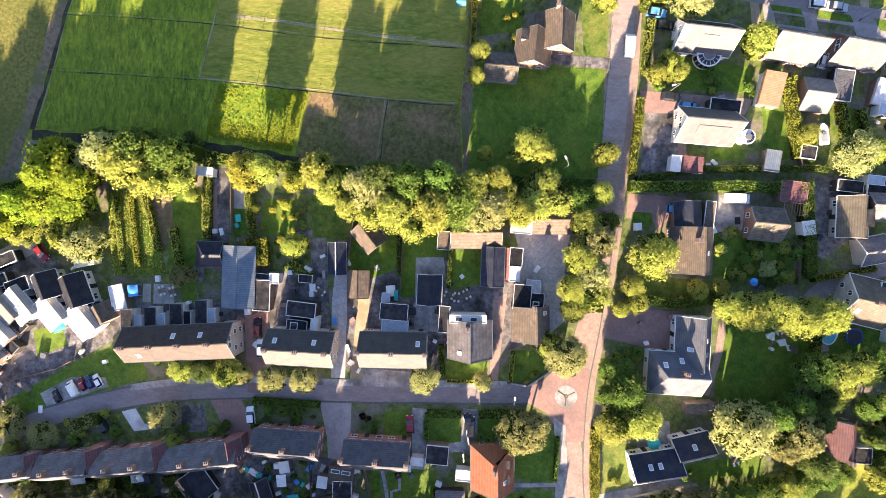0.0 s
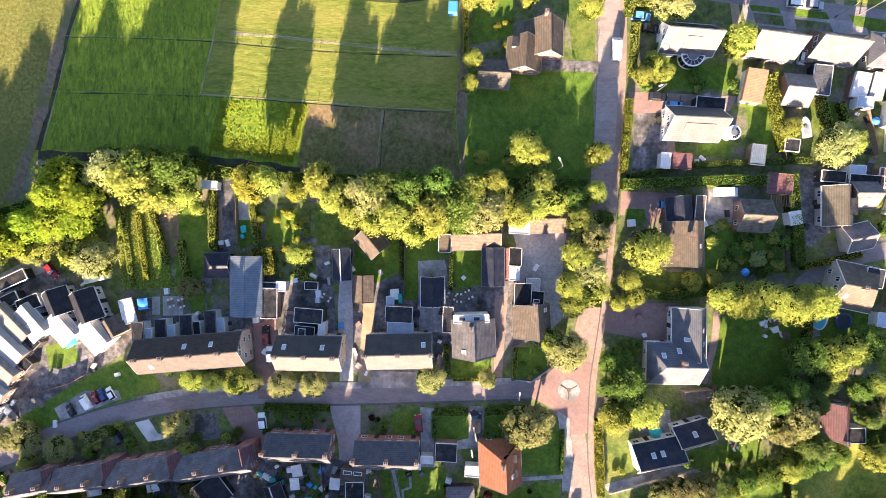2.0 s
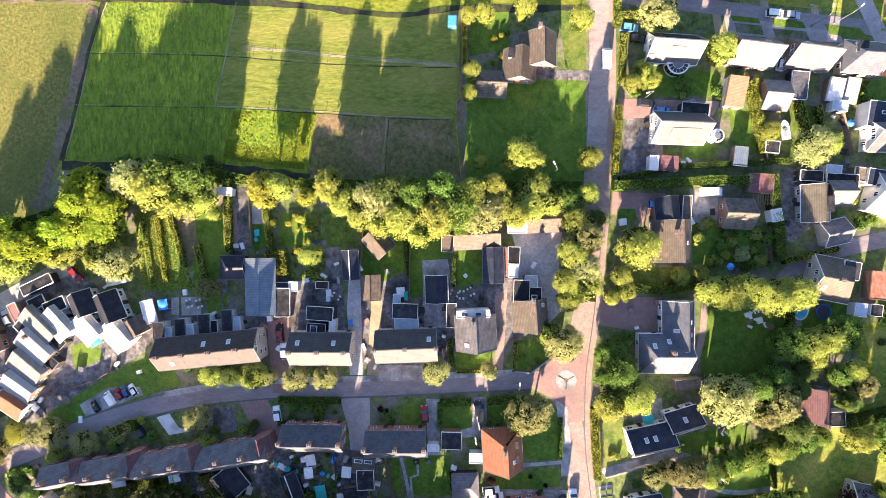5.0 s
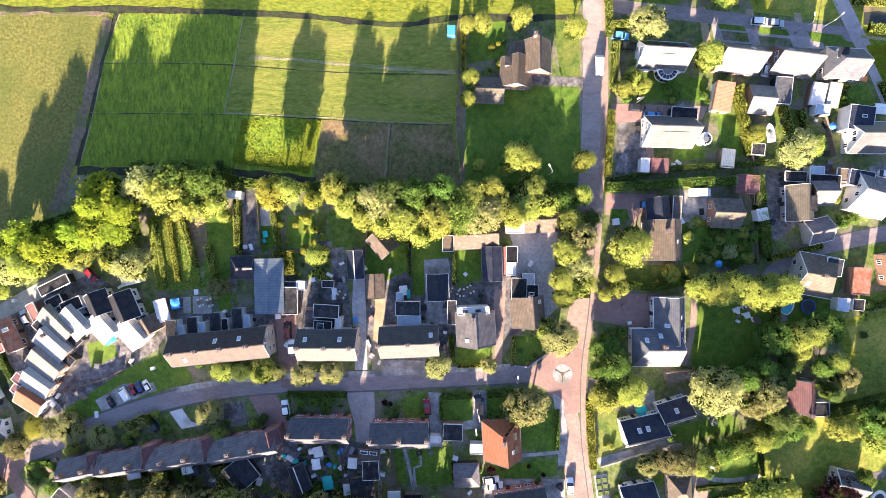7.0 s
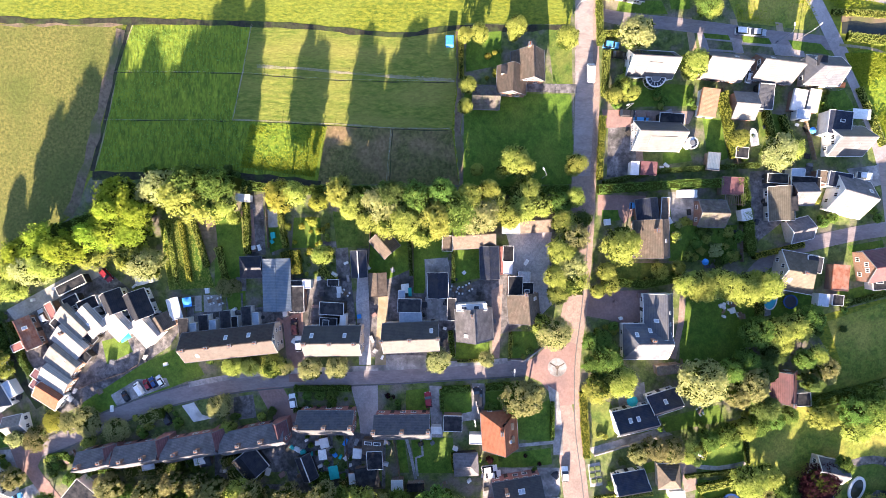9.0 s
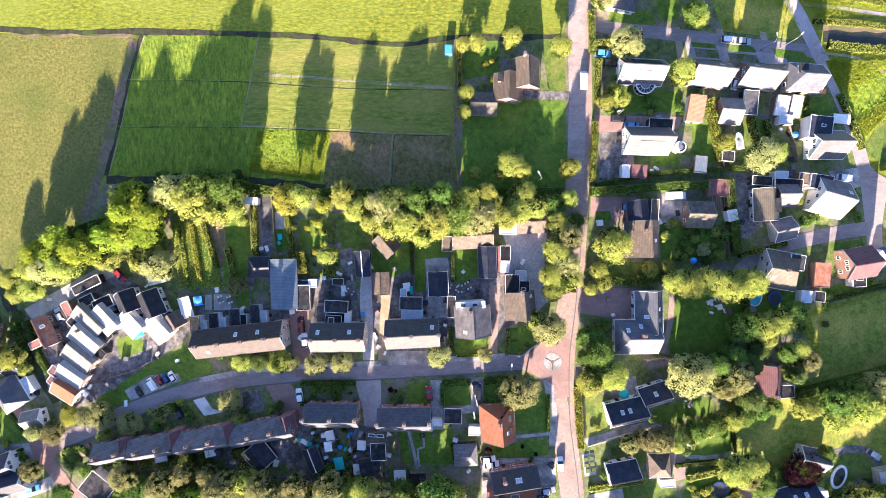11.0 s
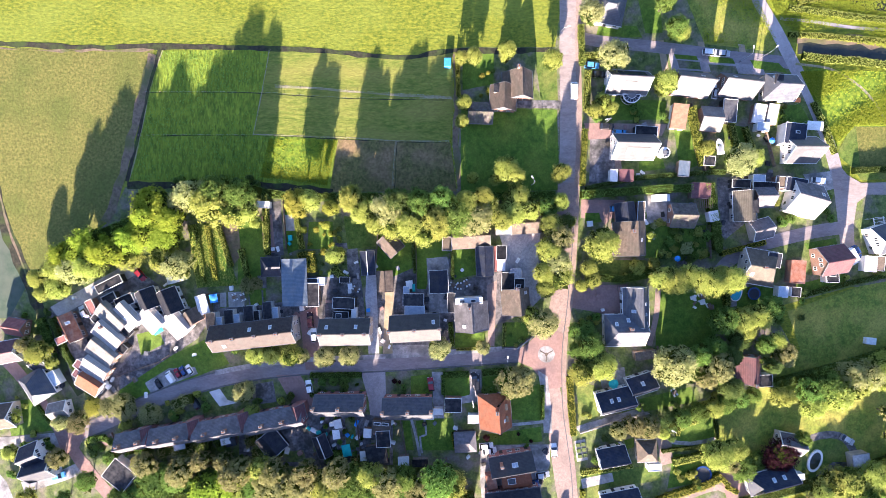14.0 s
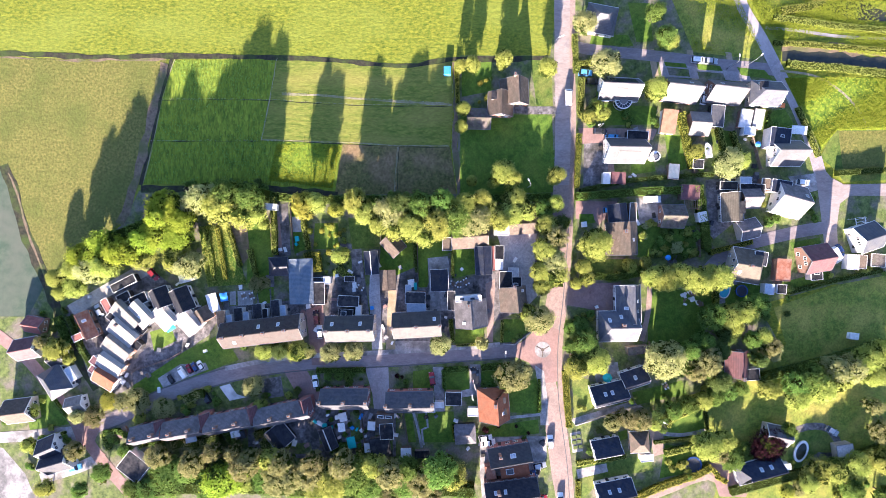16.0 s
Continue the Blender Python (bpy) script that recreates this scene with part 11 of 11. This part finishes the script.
crate(-136.8, 18.8, 23, 1.2, 0.8, 1.1, 'trim', 'white plastic tub in a back yard')
crate(12.7, 21.0, 49, 0.6, 1.6, 0.7, 'lead', 'grey metal box in a back yard')
crate(16.2, 13.9, 23, 0.9, 0.7, 1.0, 'trim', 'white plastic tub in a back yard')
crate(15.0, 17.9, 54, 0.8, 1.7, 1.0, 'clinker_red', 'small stack of bricks in a back yard')
crate(20.8, 20.1, 0, 0.6, 1.2, 1.1, 'clinker_red', 'small stack of bricks in a back yard')
crate(-11.3, -32.8, 82, 0.5, 1.7, 1.0, 'paving', 'stack of grey slabs in a back yard')
crate(-0.1, -28.9, 53, 1.1, 1.7, 0.9, 'mesh_black', 'dark rubbish bin in a back yard')
crate(-16.7, -38.6, 10, 0.6, 1.4, 0.9, 'wall_dark', 'dark compost bin in a back yard')
crate(-1.4, -38.0, 66, 1.2, 1.3, 0.8, 'wall_dark', 'dark compost bin in a back yard')
crate(-9.0, -28.2, 62, 0.8, 0.7, 0.6, 'paving', 'stack of grey slabs in a back yard')
crate(0.1, -28.3, 20, 1.2, 0.8, 0.5, 'mesh_black', 'dark rubbish bin in a back yard')
crate(-130.6, -28.7, 83, 0.8, 1.4, 0.7, 'mesh_black', 'dark covered bicycle stand in a back yard')
crate(-133.2, -28.3, 53, 1.3, 1.4, 1.1, 'clinker_red', 'small stack of bricks in a back yard')
crate(-132.0, -26.6, 28, 1.4, 1.7, 0.8, 'timber', 'wooden planter box in a back yard')
crate(28.6, 40.1, 29, 0.8, 1.7, 0.5, 'trim', 'white plastic tub in a back yard')
crate(36.6, 44.4, 34, 1.0, 1.8, 0.4, 'mesh_black', 'dark rubbish bin in a back yard')
crate(33.4, 42.4, 8, 0.7, 1.6, 0.9, 'wall_dark', 'dark compost bin in a back yard')
crate(47.1, 43.6, 53, 1.0, 1.6, 0.7, 'lead', 'grey metal box in a back yard')
crate(40.0, 42.9, 13, 1.0, 1.0, 0.9, 'mesh_black', 'dark covered bicycle stand in a back yard')
crate(41.7, 45.7, 7, 1.0, 0.6, 0.4, 'lead', 'grey metal box in a back yard')

# ---- details behind the terraces ----
flat('caravan', -84.8, 44.1, -3.0, 3.8, 2.0, 2.3, 'felt_pale', 'wall_white', 'white caravan parked in a long garden')
patch('terrace', 'slab_pale', [(-79.2, 41.2), (-76.2, 41.3), (-76.0, 36.5), (-78.9, 36.4)], 'pale garden deck')
patch('terrace', 'clinker_red', [(-86.2, 40.9), (-82.9, 41.3), (-81.9, 29.8), (-85.3, 29.4)], 'lilac paved strip in a long garden')
crate(-77.2, 34.3, 10.0, 1.2, 1.6, 0.8, 'canvas_teal', 'teal play table in a garden')
crate(-77.5, 32.6, 40.0, 0.8, 1.0, 0.6, 'canvas_teal', 'teal play chest in a garden')
crate(-81.0, 30.9, 20.0, 0.8, 1.6, 0.5, 'canvas_white', 'white garden bench box')
bush(-66.2, 42.9, 1.4, 'leaf_gold', None, 'clipped round in a garden')
bush(-73.1, 36.6, 1.1, 'leaf_gold', None, 'clipped round in a garden')
bush(-69.4, 36.8, 0.9, 'leaf_gold', None, 'clipped round in a garden')
bush(-66.5, 38.1, 1.3, 'leaf_gold', None, 'clipped round in a garden')
bush(-65.0, 35.6, 0.9, 'leaf_gold', None, 'clipped round in a garden')
crate(-25.6, 25.2, 45.0, 0.9, 0.9, 0.12, 'trim', 'white diamond-shaped slab on a lawn')
parasol(-21.5, 17.1, 0.55, 'canvas_white', 'small white round parasol on a terrace')
patch('terrace', 'paving', [(-10.7, 25.5), (-7.6, 25.9), (-7.2, 22.8), (-10.1, 22.6)], 'pale square terrace in a gravel yard')
parasol(-8.7, 23.5, 0.5, 'leaf_gold', 'lime-green round garden parasol')
crate(-9.1, 28.3, -30.0, 0.8, 1.6, 0.7, 'canvas_white', 'white trailer in a gravel yard')
crate(-36.3, 16.4, 5.0, 1.9, 1.4, 1.0, 'mesh_black', 'dark covered garden table in a back yard')
crate(-59.2, 18.5, 5.0, 0.9, 1.2, 1.0, 'trim', 'white tub in a back yard')
crate(-63.6, 18.7, 5.0, 1.2, 1.0, 1.0, 'mesh_black', 'dark covered grill in a back yard')
crate(-40.0, 19.8, 5.0, 0.8, 2.2, 1.0, 'canvas_teal', 'teal storage cabinet in a back yard')
crate(-73.6, 13.2, 5.0, 1.2, 1.3, 1.0, 'canvas_white', 'white covered motor scooter in a back yard')
crate(-63.2, 16.6, 5.0, 0.8, 0.8, 1.0, 'lead', 'grey bin in a back yard')
flat('shed', -49.1, -21.6, -3.0, 5.6, 3.8, 2.7, 'roof_tan', 'timber', 'brown shed with two pale roof panels', lights=((-1.3, 1.0, 2.0, 0.9), (1.1, 1.0, 2.0, 0.9)), edge='timber')
flat('shed', -53.3, -23.6, -3.0, 2.3, 2.6, 2.3, 'felt_pale', 'timber', 'small white-roofed shed in a back yard')
flat('lean_to', -62.2, -21.0, 14.0, 2.3, 2.6, 2.3, 'felt_pale', 'timber', 'small white sheet-roofed lean-to')
flat('porch', -32.3, -16.7, 0.0, 2.8, 1.8, 2.5, 'felt_pale', 'wall_white', 'white-roofed porch by a drive')
patch('garden_bed', 'garden', [(-73.3, 30.8), (-60.3, 31.4), (-59.9, 22.6), (-72.9, 23.0)], 'dense planted garden with dark beds')
hedge([(-71.0, 30.3), (-70.0, 24.1)], 2.2, 2.2, 'leaf_gold', 'golden clipped hedge in a back garden')
hedge([(-64.1, 25.7), (-62.6, 24.0), (-59.9, 22.3)], 2.0, 1.8, 'leaf_lime', 'green clipped hedge in a back garden')
bush(-68.2, 29.4, 0.6, 'leaf_green', None, 'in a garden bed')
bush(-67.5, 26.5, 0.6, 'leaf_dark', None, 'in a garden bed')
bush(-65.7, 24.2, 0.6, 'leaf_green', None, 'in a garden bed')
bush(-68.0, 24.1, 0.6, 'leaf_gold', None, 'in a garden bed')
bush(-61.1, 26.6, 0.6, 'leaf_dark', None, 'in a garden bed')
bush(-60.8, 28.9, 0.6, 'leaf_green', None, 'in a garden bed')
bush(-69.3, 27.5, 0.6, 'leaf_dark', None, 'in a garden bed')
for k, (x, y, r) in enumerate(((29.6, 35.9, 1.6), (36.6, 37.4, 1.3), (40.2, 32.4, 2.0), (43.7, 37.2, 1.5), (33.2, 30.8, 1.4), (46.0, 36.1, 1.7), (30.7, 39.0, 1.2), (38.4, 35.0, 1.0), (44.6, 31.0, 1.6), (34.5, 34.0, 0.9))):
    bush(x, y, r, ('leaf_lime', 'leaf_green', 'leaf_pale', 'leaf_lime')[k % 4])
patch('terrace', 'slab_pale', [(8.6, -25.8), (11.8, -25.1), (12.7, -31.3), (9.5, -32.0)], 'pale forecourt with planters')
crate(9.7, -26.9, 5.0, 1.2, 1.0, 0.5, 'garden', 'planter filled with dark soil')
crate(11.2, -26.6, 5.0, 1.2, 1.0, 0.5, 'garden', 'planter filled with dark soil')
crate(9.9, -28.6, 5.0, 1.2, 1.0, 0.5, 'garden', 'planter filled with dark soil')
crate(11.4, -28.2, 5.0, 1.2, 1.0, 0.5, 'garden', 'planter filled with dark soil')
crate(10.3, -30.2, 5.0, 1.2, 1.0, 0.5, 'garden', 'planter filled with dark soil')
crate(11.8, -29.9, 5.0, 1.2, 1.0, 0.5, 'garden', 'planter filled with dark soil')
patch('yard', 'yard', [(45.0, 38.0), (50.8, 38.1), (50.9, 34.9), (45.1, 34.8)], 'grey paved yard')
patch('yard', 'yard', [(38.0, 30.0), (40.9, 30.1), (41.0, 27.7), (38.0, 27.7)], 'grey paved yard')
